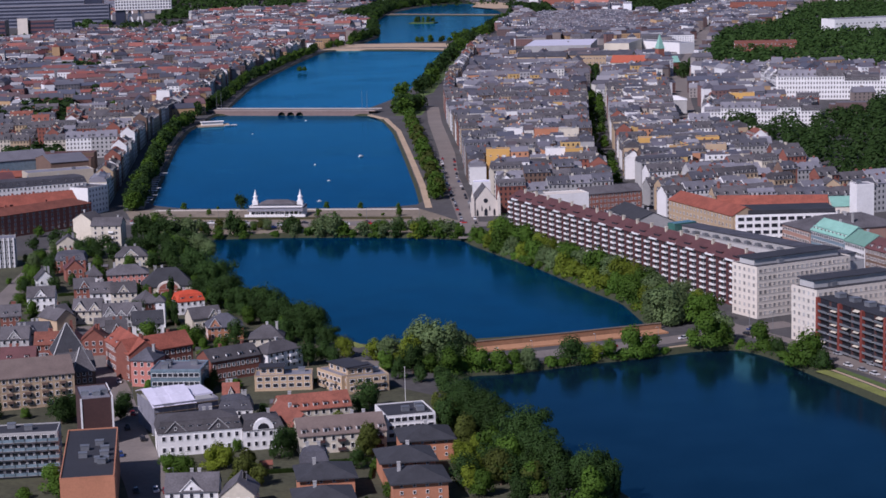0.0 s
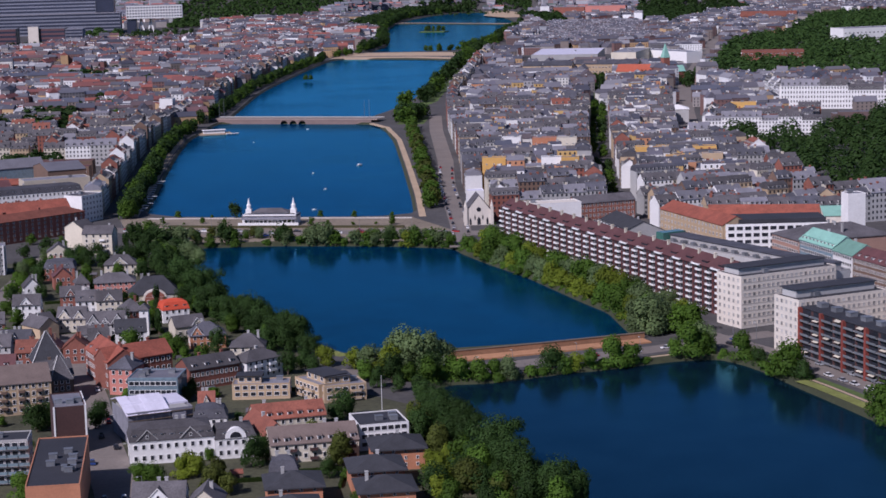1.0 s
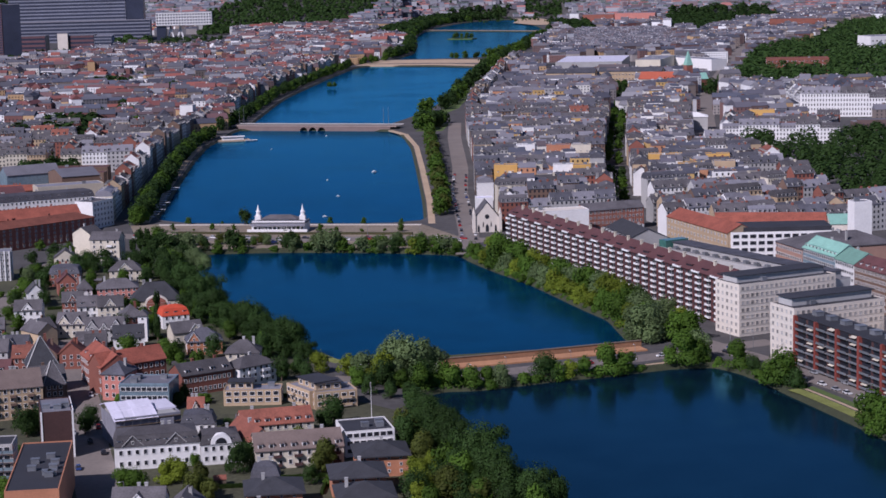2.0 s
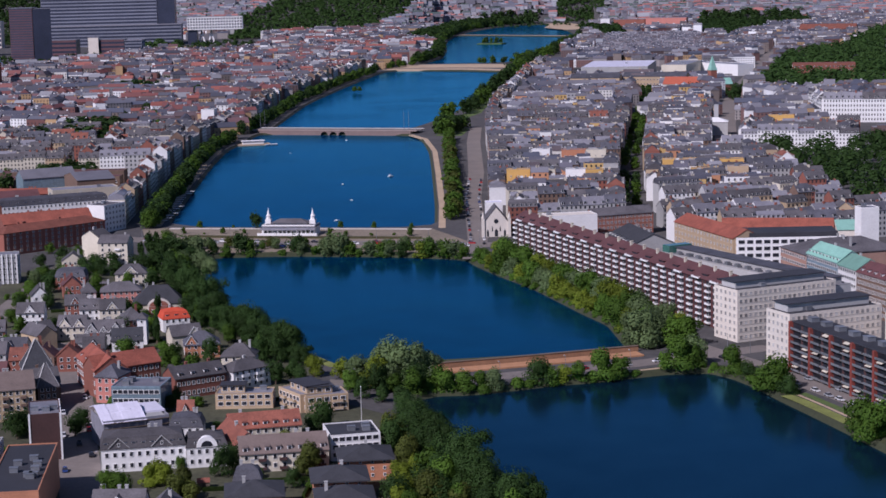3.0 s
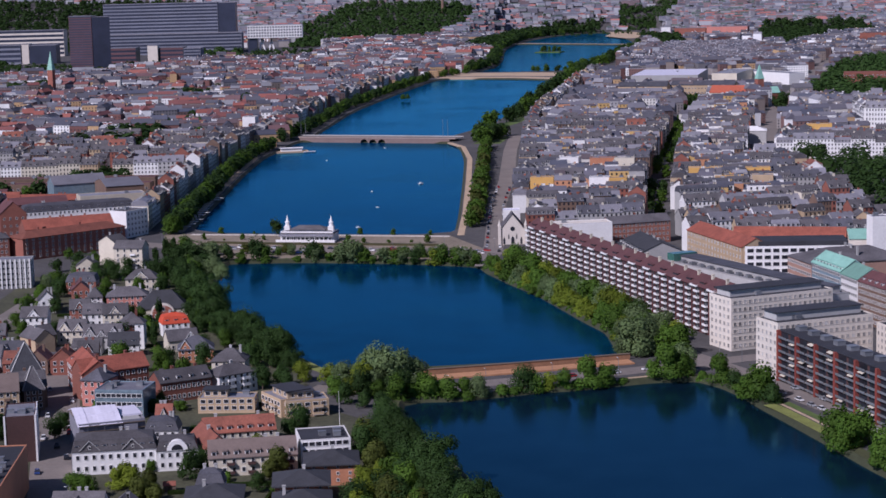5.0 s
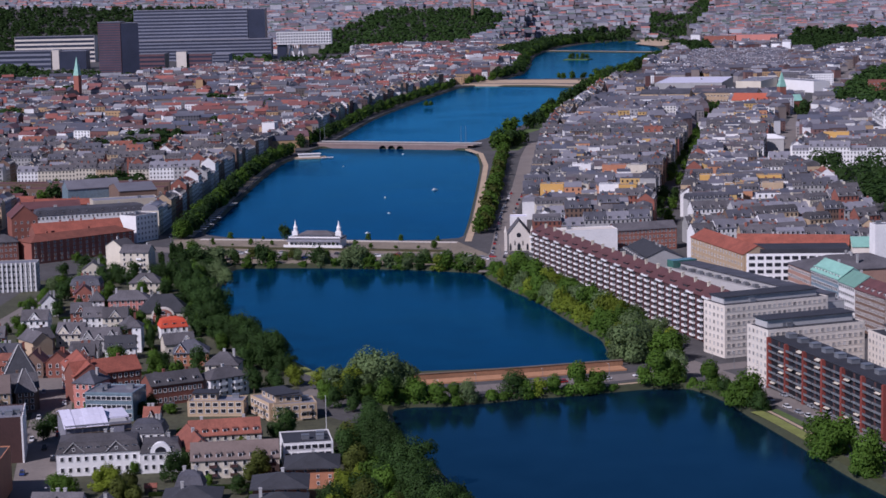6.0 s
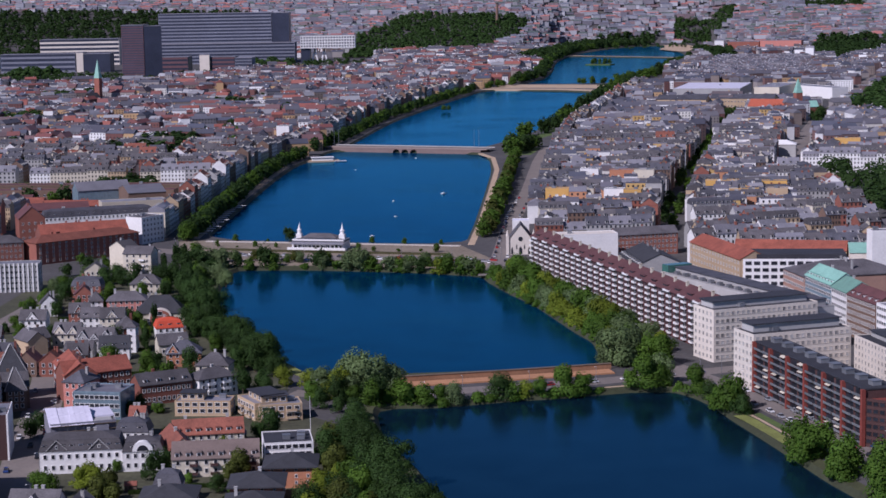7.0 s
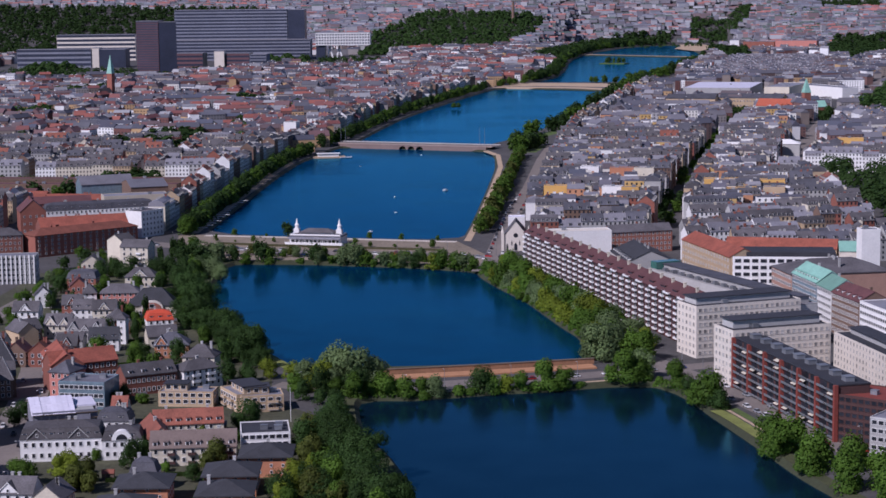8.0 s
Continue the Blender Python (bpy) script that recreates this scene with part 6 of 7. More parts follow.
def tree(kind, x, y, z=LAND, k=1.0, group="trees along the lakes"):
    n = TREE_RNG.randrange(3)
    spin, tall = TREE_RNG.uniform(0, 360), TREE_RNG.uniform(0.9, 1.12)
    m = pose(x, y, z, 0, 0, spin) @ Matrix.Diagonal((k, k, k * tall, 1))
    if y > -125 or group == FAR_GROUP:
        wide, high, trunk, leaf, sprays, mat, words = TREE_SPECS[kind]
        key = (kind, n, y > 60)
        if key not in FAR_SHAPES:
            r = random.Random(n * 17 + len(kind))
            FAR_SHAPES[key] = (trunk_shape(r, trunk + high * 0.3, 0.03 * high, wide * 0.2), crown_shape(r, wide, high, *((sprays // 8, leaf * 2.7) if y > 60 else (sprays // 3, leaf * 1.65))))
        FAR_TREES.add(FAR_SHAPES[key][0], (BARK,), m)
        FAR_TREES.add(FAR_SHAPES[key][1], (mat,), m @ pose(0, 0, trunk))
        return None
    if (kind, n) not in TREES:
        wide, high, trunk, leaf, sprays, mat, words = TREE_SPECS[kind]
        r = random.Random(n * 31 + len(kind))
        root = thing("bush" if kind == "bush" else "tree", pose(x, y, z), words, "bush" if kind == "bush" else "tree", group)
        part("trunk", trunk_shape(r, trunk + high * 0.3, 0.028 * high + 0.05, wide * 0.22), BARK, root)
        part("crown", crown_shape(r, wide, high, sprays, leaf, *((38, 0.68) if kind == "great" else ())), mat, root, m=pose(0, 0, trunk))
        TREES[kind, n] = root
        root.matrix_basis = pose(x, y, z, 0, 0, spin)
        return root
    return tagged(copy_thing(TREES[kind, n], m), group=group)


def tree_row(line, count, kinds, jitter, group, k=(0.8, 1.15), z=LAND):
    for i in range(count):
        p = along(line, (i + 0.5) / count)
        tree(TREE_RNG.choice(kinds), p.x + TREE_RNG.uniform(-jitter, jitter), p.y + TREE_RNG.uniform(-jitter, jitter), z, TREE_RNG.uniform(*k), group)


SHADE = "trees on the shaded lake shore"
tree_row([(-17, 30), (-18, 174), (-19, 416), (-16, 558), (-2, 640)], 62, ("dark", "round", "round"), 1.5, SHADE, (0.95, 1.25))
tree_row([(-2, 700), (16, 827), (38, 1118), (88, 1460), (136, 1729)], 75, ("dark", "round"), 2, SHADE, (0.95, 1.25))
tree_row([(-12, -35), (6, -62), (16, -100), (28, -212)], 16, ("dark", "dark", "round", "poplar"), 8, SHADE, (0.5, 1.1))
tree_row([(181, 30), (187, 153), (193, 355), (201, 600)], 52, ("round", "olive", "round"), 1.6, "trees along the promenade", (0.95, 1.3))
tree_row([(194, 640), (206, 668), (214, 712)], 13, ("dark", "round"), 8, "trees at the bridge end", (1.1, 1.7))
tree_row([(205, 840), (238, 918), (266, 1123), (335, 1560), (385, 1860)], 52, ("dark", "round", "dark"), 5, "trees on the far shore", (0.9, 1.7))
# the causeway of the pavilion
tree_row([(5, 36), (55, 26), (105, 14), (165, 0)], 7, ("round", "bush"), 1, "small trees on the quay", (0.35, 0.5))
for x, y, kind, k in ((18, -86, "willow", 1.0), (27, -86, "willow", 0.8), (43, -83, "round", 0.6), (52, -80, "dark", 0.9), (57, -82, "round", 0.7), (84, -82, "dark", 0.85), (88, -84, "willow", 0.6), (76, -83, "bush", 0.8), (96, -87, "bush", 1.0), (104, -88, "willow", 0.75), (110, -90, "willow", 0.85), (116, -92, "round", 0.7), (121, -94, "bush", 0.9), (128, -96, "willow", 0.6), (134, -98, "round", 0.65), (140, -99, "willow", 0.6), (147, -102, "dark", 0.6), (157, -106, "light", 0.75), (162, -107, "round", 0.8), (171, -111, "round", 0.85), (176, -113, "willow", 0.8), (181, -118, "round", 0.7), (64, -66, "round", 0.4), (100, -72, "round", 0.45), (126, -80, "olive", 0.45), (150, -88, "round", 0.5)):
    tree(kind, x, y - 2.5, -0.4, k * 1.4, "trees on the pavilion causeway")
tree_row([(30, -85), (72, -82.5), (105, -90), (139, -100), (183, -120)], 22, ("bush",), 0.8, "bushes on the pavilion causeway", (0.35, 0.7), 0.2)
tree("dark", 54, 23, k=0.95, group="trees on the pavilion causeway")
tree_row([(-2, -52), (30, -62), (66, -66), (104, -74), (140, -82), (176, -96)], 30, ("round", "olive", "willow", "bush"), 4.5, "trees on the pavilion causeway", (0.35, 0.75))
tree_row([(2, 8), (40, 0), (110, -22), (160, -34)], 12, ("round", "bush"), 2.5, "trees on the pavilion causeway", (0.3, 0.5))
# the row before the long block
BLOCK_TREES = "trees before the long brick block"
tree_row([(188, -126), (193, -150), (204, -186), (216, -221), (226, -262), (235, -300), (243, -332), (246, -372)], 19, ("light", "round", "willow", "round", "light"), 1.2, BLOCK_TREES, (0.95, 1.4), -0.3)
tree_row([(197, -128), (211, -184), (224, -221), (234, -262), (243, -300), (250, -328), (253, -376)], 18, ("light", "round", "light", "round", "willow"), 2.0, BLOCK_TREES, (1.15, 1.5))
tree_row([(187, -128), (201, -185), (224, -264), (241, -330), (243, -380)], 24, ("bush",), 0.8, BLOCK_TREES, (0.7, 1.1), 0.0)
tree_row([(204, -135), (226, -205), (244, -268), (261, -335), (268, -372)], 13, ("light", "round", "willow"), 1.5, BLOCK_TREES, (0.8, 1.05))
tree_row([(240, -386), (268, -394)], 7, ("willow", "willow", "round"), 4, "willows at the causeway end", (1.1, 1.45))
tree("round", 255, -435, 1.5, 1.5)
tree("round", 249, -433.5, 1.6, 0.8)
tree("willow", 262, -428, k=1.0)
tree_row([(-14, 36), (-15, 174), (-16, 300)], 30, ("dark", "round"), 1.5, SHADE, (0.9, 1.15))
# near lake, sunny bank
for x, y, k in ((262, -433, 1.0), (276, -444, 1.15), (281, -452, 0.7), (283, -470, 0.95), (287, -479, 1.45), (290, -486, 0.8), (303, -545, 1.25), (309, -553, 1.45), (303, -558, 1.1), (315, -572, 1.4), (311, -582, 1.1), (326, -578, 1.3), (332, -600, 1.4), (320, -604, 1.3), (330, -628, 1.3), (330, -645, 1.4)):
    tree("round" if k > 0.8 else "dark", x - 0.8, y, 0.2, k * 1.05, "trees on the quay")
# causeway between the lakes
for x, y, kind, k in ((151, -459, "round", 0.8), (158, -459.5, "round", 1.05), (165, -459.5, "round", 1.0), (172, -458, "round", 0.85), (178, -456.5, "willow", 0.75), (187, -453.5, "bush", 1.2), (196, -449.5, "dark", 1.05), (200, -449, "round", 0.85), (206, -447, "light", 0.85), (212, -446, "round", 0.9), (222, -443, "round", 1.15), (229, -441, "round", 0.9), (236, -438.5, "bush", 0.8), (192, -452, "bush", 1.0), (217, -445, "bush", 1.0), (145, -464, "round", 1.0), (269, -435.5, "bush", 1.0), (280, -461, "bush", 1.0)):
    tree(kind, x, y - 0.6, -0.4, k * 1.08, "trees on the causeway")
for x, y, kind, k in ((117, -436, "light", 0.95), (143, -450, "willow", 1.5), (150, -446, "willow", 1.25), (131, -449, "light", 1.3), (137, -442, "willow", 1.45), (124, -440, "willow", 1.0), (127, -455, "light", 0.8), (155, -452, "round", 0.8), (137, -456, "willow", 0.9), (120, -458, "round", 0.9), (131, -462, "dark", 0.95), (138, -463, "round", 0.8), (146, -462, "dark", 0.7), (125, -470, "dark", 0.7), (133, -478, "dark", 0.6), (140, -487, "dark", 0.7), (141, -498, "dark", 0.75)):
    tree(kind, x, y, k=k, group="willows on the causeway corner")
# wooded shore of the middle lake
tree_row([(33, -215), (54, -300), (76, -352), (90, -385)], 14, ("great", "dark", "great", "round"), 3, "dark trees on the villa shore", (0.6, 0.95))
tree_row([(26, -215), (47, -300), (68, -360)], 8, ("dark", "round"), 5, "dark trees on the villa shore", (0.7, 1.0))
for x, y, k in ((60, -322, 1.0), (62, -312, 0.9), (52, -296, 0.8)):
    tree("light", x + 4, y, k=k, group="dark trees on the villa shore")
# wooded shore of the near lake
tree_row([(140, -520), (144, -530), (151, -562), (159, -592), (168, -620), (174, -650)], 10, ("great", "great", "great", "dark"), 2.5, "dark trees on the near shore", (0.7, 1.0))
tree_row([(129, -532), (136, -550), (146, -590), (154, -640)], 10, ("dark", "round", "dark", "olive"), 5, "dark trees on the near shore", (0.8, 1.3))
for n, (x, y) in enumerate(((150, -622), (156, -632), (165, -621), (171, -636), (141, -634), (136, -622), (164, -644), (171, -654), (150, -648), (146, -613), (153, -604), (162, -613))):
    tree(("dark", "round", "dark")[n % 3], x, y, k=0.85 + 0.1 * (n % 4), group="dark trees on the near shore")
for x, y in ((178, -640), (180, -644), (174, -646)):
    tree("poplar", x, y, 0.8, 0.8, "dark trees on the near shore")
for x, y, k in ((137, -594, 0.8), (139, -603, 0.9), (141, -615, 0.9), (137, -625, 0.8), (143, -590, 0.8)):
    tree("light", x, y, k=k, group="dark trees on the near shore")


for x, y, kind, k in ((24, -136, "willow", 0.9), (34, -147, "willow", 1.0), (40, -158, "willow", 0.8), (9, -147, "dark", 1.0), (20, -180, "dark", 1.0), (30, -176, "round", 0.8), (2, -60, "dark", 0.8), (10, -68, "dark", 0.9), (20, -72, "round", 0.8), (-6, -48, "dark", 0.8), (16, -84, "willow", 0.8), (26, -88, "willow", 0.75), (36, -84, "dark", 0.7)):
    tree(kind, x, y, 1.6, k, "trees at the corner of the pavilion causeway")


for x, y, k in ((78, -363, 0.75), (85, -379, 0.85), (92, -391, 0.85), (99, -404, 0.55), (70, -347, 0.7)):
    tree("great", x, y, k=k, group="dark trees on the villa shore")


GARDENS = {
    "dark": [(-37, -189), (-30, -203), (-41, -179), (-31, -148), (-26, -136), (-21, -150), (-2, -142), (0, -80), (6, -134), (8, -104), (15, -136), (15, -95), (24, -158), (26, -119), (34, -197), (45, -250), (44, -295), (48, -311), (53, -297), (39, -280), (51, -267), (58, -320), (80, -364), (85, -378), (89, -397), (93, -385), (81, -395), (90, -441), (97, -434), (100, -443), (108, -522), (111, -517), (79, -578), (82, -571), (13, -330), (12, -191), (56, -365), (60, -391), (21, -517), (22, -504), (0, -517), (4, -514), (76, -555)],
    "poplar": [(-2, -80), (32, -348), (28, -306), (-3, -111)],
    "round": [(43, -401), (47, -411), (48, -600), (43, -592), (7, -605), (12, -613), (-45, -229), (-48, -245), (6, -272), (15, -282), (23, -383), (88, -346), (-16, -267), (-25, -342), (-12, -237), (55, -418)],
    "light": [(58, -584), (56, -588), (61, -588), (71, -316), (68, -308), (72, -330), (105, -428), (-10, -159), (99, -551)],
    "olive": [(69, -603), (67, -609), (72, -610), (68, -597), (106, -582), (108, -576)],
    "willow": [(-46, -121), (-52, -176)],
}
GARDENS["dark"] += [(-60, -115), (-40, -202), (-39, -228), (-48, -108), (-26, -167), (-11, -165), (-47, -249), (-33, -252), (-19, -115), (3, -150), (-20, -313), (10, -277), (44, -389)]
GARDENS["round"] += [(-49, -165), (-38, -168), (-46, -218), (-41, -100), (-16, -200), (-63, -62), (-44, -287), (-24, -143), (0, -195), (11, -180), (-36, -310), (38, -376)]
for kind, places in GARDENS.items():
    for x, y in places:
        tree(kind, x, y, k=TREE_RNG.uniform(0.65, 0.95) if kind != "poplar" else 0.9, group="garden trees among the villas")


tree_row([(196, 1925), (236, 2079), (252, 2342), (262, 2700), (322, 3171), (388, 3410), (465, 3570)], 120, ("dark", "round"), 7, FAR_GROUP, (1.1, 1.8))
tree_row([(572, 2830), (545, 2674), (474, 2302), (420, 2050), (366, 1894), (390, 1780)], 90, ("dark", "round"), 9, FAR_GROUP, (1.0, 1.6))
tree_row([(300, 1884), (352, 1872)], 7, ("dark", "round"), 5, FAR_GROUP, (0.6, 1.1))
tree_row([(150, 1775), (200, 1905)], 9, ("dark", "round"), 8, FAR_GROUP, (0.8, 1.3))
tree_row([(344, 2606), (384, 2592)], 7, ("round", "dark"), 5, FAR_GROUP, (0.7, 1.1))
tree_row([(102, 1300), (112, 1295)], 4, ("round",), 4, FAR_GROUP, (0.5, 0.7))
# street trees and green courts in the dense quarters
for _ in range(150):
    x, y = TREE_RNG.uniform(-330, -50), TREE_RNG.uniform(240, 1500)
    if x > 221 - 0.283 * (y + 1200) - 40:
        tree(TREE_RNG.choice(("dark", "round")), x + line_x(LAKE_STREET_L, y), y, k=TREE_RNG.uniform(1.0, 1.6), group=FAR_GROUP)
for _ in range(60):
    y = TREE_RNG.uniform(70, 1180)
    tree(TREE_RNG.choice(("dark", "round")), line_x(LONG_STREET, y) + TREE_RNG.choice((-4, 4)), y, k=TREE_RNG.uniform(0.7, 1.0), group=FAR_GROUP)
for _ in range(50):
    x, y = TREE_RNG.uniform(500, 640), TREE_RNG.uniform(960, 1130)
    tree("dark", x, y, k=TREE_RNG.uniform(0.9, 1.4), group=FAR_GROUP)
FAR_TREES.finish()
# bushes and hedges in the villa gardens
SPOTS = [(ob.matrix_basis.translation.x, ob.matrix_basis.translation.y) for ob in bpy.data.objects if ob.parent is None and ob.type == "EMPTY" and ob.matrix_basis.translation.y < -110]
done = 0
while done < 112:
    x, y = TREE_RNG.uniform(-60, 125), TREE_RNG.uniform(-640, -130)
    if x > np.interp(y, [-640, -560, -500, -404, -303, -215], [140, 120, 105, 96, 48, 24]) or abs(x - line_x(WEST_STREET[::-1], y)) < 11:
        continue
    if min((x - a) ** 2 + (y - b) ** 2 for a, b in SPOTS) < 62:
        continue
    done += 1
    tree(("round", "bush", "dark", "bush")[done % 4], x, y, k=TREE_RNG.uniform(0.55, 1.1) * (1 if done % 2 else 0.6), group="garden bushes")


def wood(loop, count, name, label, seed, k=1.0, leafy=34, size=1.0, leaves=None):
    """Far woodland as one body of leaf sprays."""
    r, s = random.Random(seed), Shape()
    xs, ys = [p[0] for p in loop], [p[1] for p in loop]
    done = 0
    while done < count:
        x, y = r.uniform(min(xs), max(xs)), r.uniform(min(ys), max(ys))
        if not inside((x, y), loop):
            continue
        done += 1
        z, w, h = max(LAND, backdrop_height(x, y)), r.uniform(9, 15) * k, r.uniform(9, 16) * k
        for _ in range(leafy):
            a, u, q = r.uniform(0, 6.283), r.uniform(-0.3, 1), r.uniform(0.8, 1.05)
            f = math.sqrt(1 - u * u)
            c = Vector((x + w / 2 * q * f * math.cos(a), y + w / 2 * q * f * math.sin(a), z + h * (0.5 + 0.5 * u * q)))
            n = Vector((f * math.cos(a), f * math.sin(a), u + 0.5)).normalized()
            up = n.cross(Vector((r.uniform(-1, 1), r.uniform(-1, 1), 0.2))).normalized()
            side, t = n.cross(up), r.uniform(1.4, 2.6) * k * size
            s.soft += [Vector((f * math.cos(a), f * math.sin(a), u * 0.8 + 0.25)).normalized()] * 4
            s.poly([c - side * t * 0.4 + up * t, c + side * t + up * t * 0.5, c + side * t * 0.8 - up * t * 0.7, c - side * t - up * t * 0.4])
    tagged(new(name, s.mesh(name, leaves or LEAF_DARK)), label, "woodland", kind="stuff")


wood(PARKS[0], 420, "park_trees", "dense dark green park woodland", 1, 1.35, 170, 0.42)
wood(PARKS[1], 2000, "park_trees", "broad dark green wooded gardens", 2, 1.3, 46, 0.75)
wood(PARKS[2], 3600, "far_wood", "dark wood behind the hospital", 3, 0.9, 16, 1.3)
wood(PARKS[3], 1500, "far_wood", "dark wood beyond the white office", 4, 0.9, 18, 1.3)
wood(PARKS[4], 800, "far_wood", "far green woodland among houses", 5, 1.3, 24)
wood(PARKS[5], 260, "far_wood", "green woodland behind the far lake", 7, 0.9, 24)
wood(PARKS[6], 200, "far_wood", "green woodland at the horizon", 8, 0.8, 18)
wood([(-1400, 3260), (1750, 3260), (1750, 3740), (-1400, 3740)], 700, "far_wood", "scattered green trees among the far suburbs", 14, 0.8, 14, 1.3)
wood([(-820, 2130), (-300, 2130), (-120, 2440), (-120, 2840), (-300, 2840), (-330, 2420), (-800, 2420)], 420, "park_trees", "green trees round the hospital", 15, 0.85, 24)
wood(PARKS[7], 30, "park_trees", "small square with dark green trees", 6)
wood(PARKS[8], 75, "park_trees", "green court full of dark trees", 9, 1.6)
for n in range(9, 16):
    wood(PARKS[n], 34, "park_trees", "green square full of dark trees", 20 + n, 1.3, 40)
wood(PARKS[16], 130, "park_trees", "green clump beside the far lake", 10, 1.3, 40)
wood(PARKS[17], 520, "park_trees", "dark tree belt along the far lake", 12, 1.35, 34)


# ---- landmarks far off ----
def slab(name, a, b, depth, z0, z1, wall_mat, label, bands=0, band_mat=None, category="building"):
    """A tall slab with window bands, its front from a to b."""
    a, b = Vector(a), Vector(b)
    w, way = (b - a).length, (b - a).normalized()
    c = (a + b) / 2 + Vector((-way.y, way.x)) * depth / 2
    root = thing(name, pose(c.x, c.y, z0, 0, 0, math.degrees(math.atan2(way.y, way.x))), label, category)
    h = z1 - z0
    part("wall", Shape().box(-w / 2, w / 2, -depth / 2, depth / 2, -1, h), wall_mat, root)
    part("roof", Shape().box(-w / 2 - 0.4, w / 2 + 0.4, -depth / 2 - 0.4, depth / 2 + 0.4, h, h + 0.8), ZINC, root)
    for i in range(bands):
        z = h * (i + 0.5) / bands
        part("window_band", Shape().box(-w / 2 + 0.5, w / 2 - 0.5, -depth / 2 - 0.25, -depth / 2, z, z + h / bands * 0.55), band_mat or GLASS, root)
    return root


NAVY = material("dark_glass_wall", (0.035, 0.04, 0.065), 0.3, 0.3, 0.05, 0.5, 0.1)
MAUVE = material("mauve_brick", (0.12, 0.06, 0.07), 0.8, 0.2, 0.05, 0.5, 0.1)
CONCRETE = material("grey_concrete", (0.18, 0.19, 0.235), 0.85, 0.2, 0.03, 0.4, 0.1)
slab("hospital_tower", (-576, 2950), (-330, 2950), 40, 2, 109, CONCRETE, "tall grey concrete hospital slab with window bands", 15, NAVY)
slab("hospital_end", (-329, 2951), (-292, 2951), 38, 2, 108, NAVY, "dark right side of the hospital slab")
slab("hospital_podium", (-566, 2900), (-275, 2900), 40, 2, 45, CONCRETE, "long grey hospital podium with bands", 6, NAVY)
slab("hospital_wing", (-480, 2450), (-428, 2450), 50, 2, 34, NAVY, "dark glazed hospital wing", 4, MAUVE)
slab("hospital_stair", (-405, 2445), (-386, 2445), 20, 2, 38, STONE, "pale stair tower of the hospital")
slab("hospital_wing", (-384, 2450), (-338, 2450), 50, 2, 33, NAVY, "dark glazed hospital wing", 4, MAUVE)
slab("hospital_wing", (-336, 2440), (-304, 2440), 50, 2, 31, CONCRETE, "pale banded hospital wing", 5, NAVY)
t = slab("brick_tower", (-513, 2250), (-472, 2246), 34, 2, 100, MAUVE, "dark mauve high-rise tower with window bands", 22, NAVY)
slab("dark_tower", (-471.5, 2247), (-441, 2256), 32, 2, 98, NAVY, "dark navy right side of the high-rise tower")
slab("long_office", (-830, 2600), (-680, 2600), 30, 2, 39, CONCRETE, "long low grey office with white bands", 4, NAVY)
slab("long_office", (-679, 2602), (-664, 2602), 30, 2, 41, STONE, "pale stair tower beside the long office")
slab("white_office", (-837, 2950), (-664, 2952), 40, 2, 58, STONE, "white banded office building", 6, NAVY)
slab("dark_office", (-664, 2600), (-610, 2600), 40, 2, 38, NAVY, "dark glazed office building")


def raised_block():
    root = thing("raised_white_block", pose(-202, 2890, 2), "white block raised on slanting white legs", "building")
    part("wall", Shape().box(-58, 58, -14, 14, 31, 57), PAINT, root)
    part("roof", Shape().box(-58, 58, -14, 14, 57.004, 58), ZINC, root)
    pane = Shape().box(-1.7, 1.7, -0.3, 0, 0, 3.6).mesh("window", NAVY)
    for k in range(4):
        for i in range(20):
            part("window", pane, None, root, m=pose(-55 + i * 5.8, -14.004, 33.5 + k * 6))
    for x, d in ((-36, 8), (-22, -8), (-16, 8), (-2, -8)):
        part("leg", Shape().solid([(x - 1.6, -2, -1), (x + 1.6, -2, -1), (x + 1.6, 2, -1), (x - 1.6, 2, -1)], [(x + d - 1.6, -2, 31), (x + d + 1.6, -2, 31), (x + d + 1.6, 2, 31), (x + d - 1.6, 2, 31)]), PAINT, root, "slanting white leg")
    part("base", Shape().box(-58, -38, -10, 10, -1, 31), NAVY, root)


raised_block()


def church(name, x, y, turn, wall_mat, spire_mat, h, top, nave, label, roof_mat):
    root = thing(name, pose(x, y, LAND, 0, 0, turn), label, "church")
    part("tower", Shape().box(-4, 4, -4, 4, -0.5, h), wall_mat, root)
    part("spire", Shape().solid([(-4.3, -4.3, h), (4.3, -4.3, h), (4.3, 4.3, h), (-4.3, 4.3, h)], [(-0.15, -0.15, top), (0.15, -0.15, top), (0.15, 0.15, top), (-0.15, 0.15, top)]), spire_mat, root, "green copper spire")
    part("nave", Shape().box(-nave - 4, -4.004, -6, 6, -0.5, 13), wall_mat, root)
    part("roof", Shape().gable(nave, 12, 13.1, 7, 0.4, cx=-nave / 2 - 4.2), roof_mat, root)


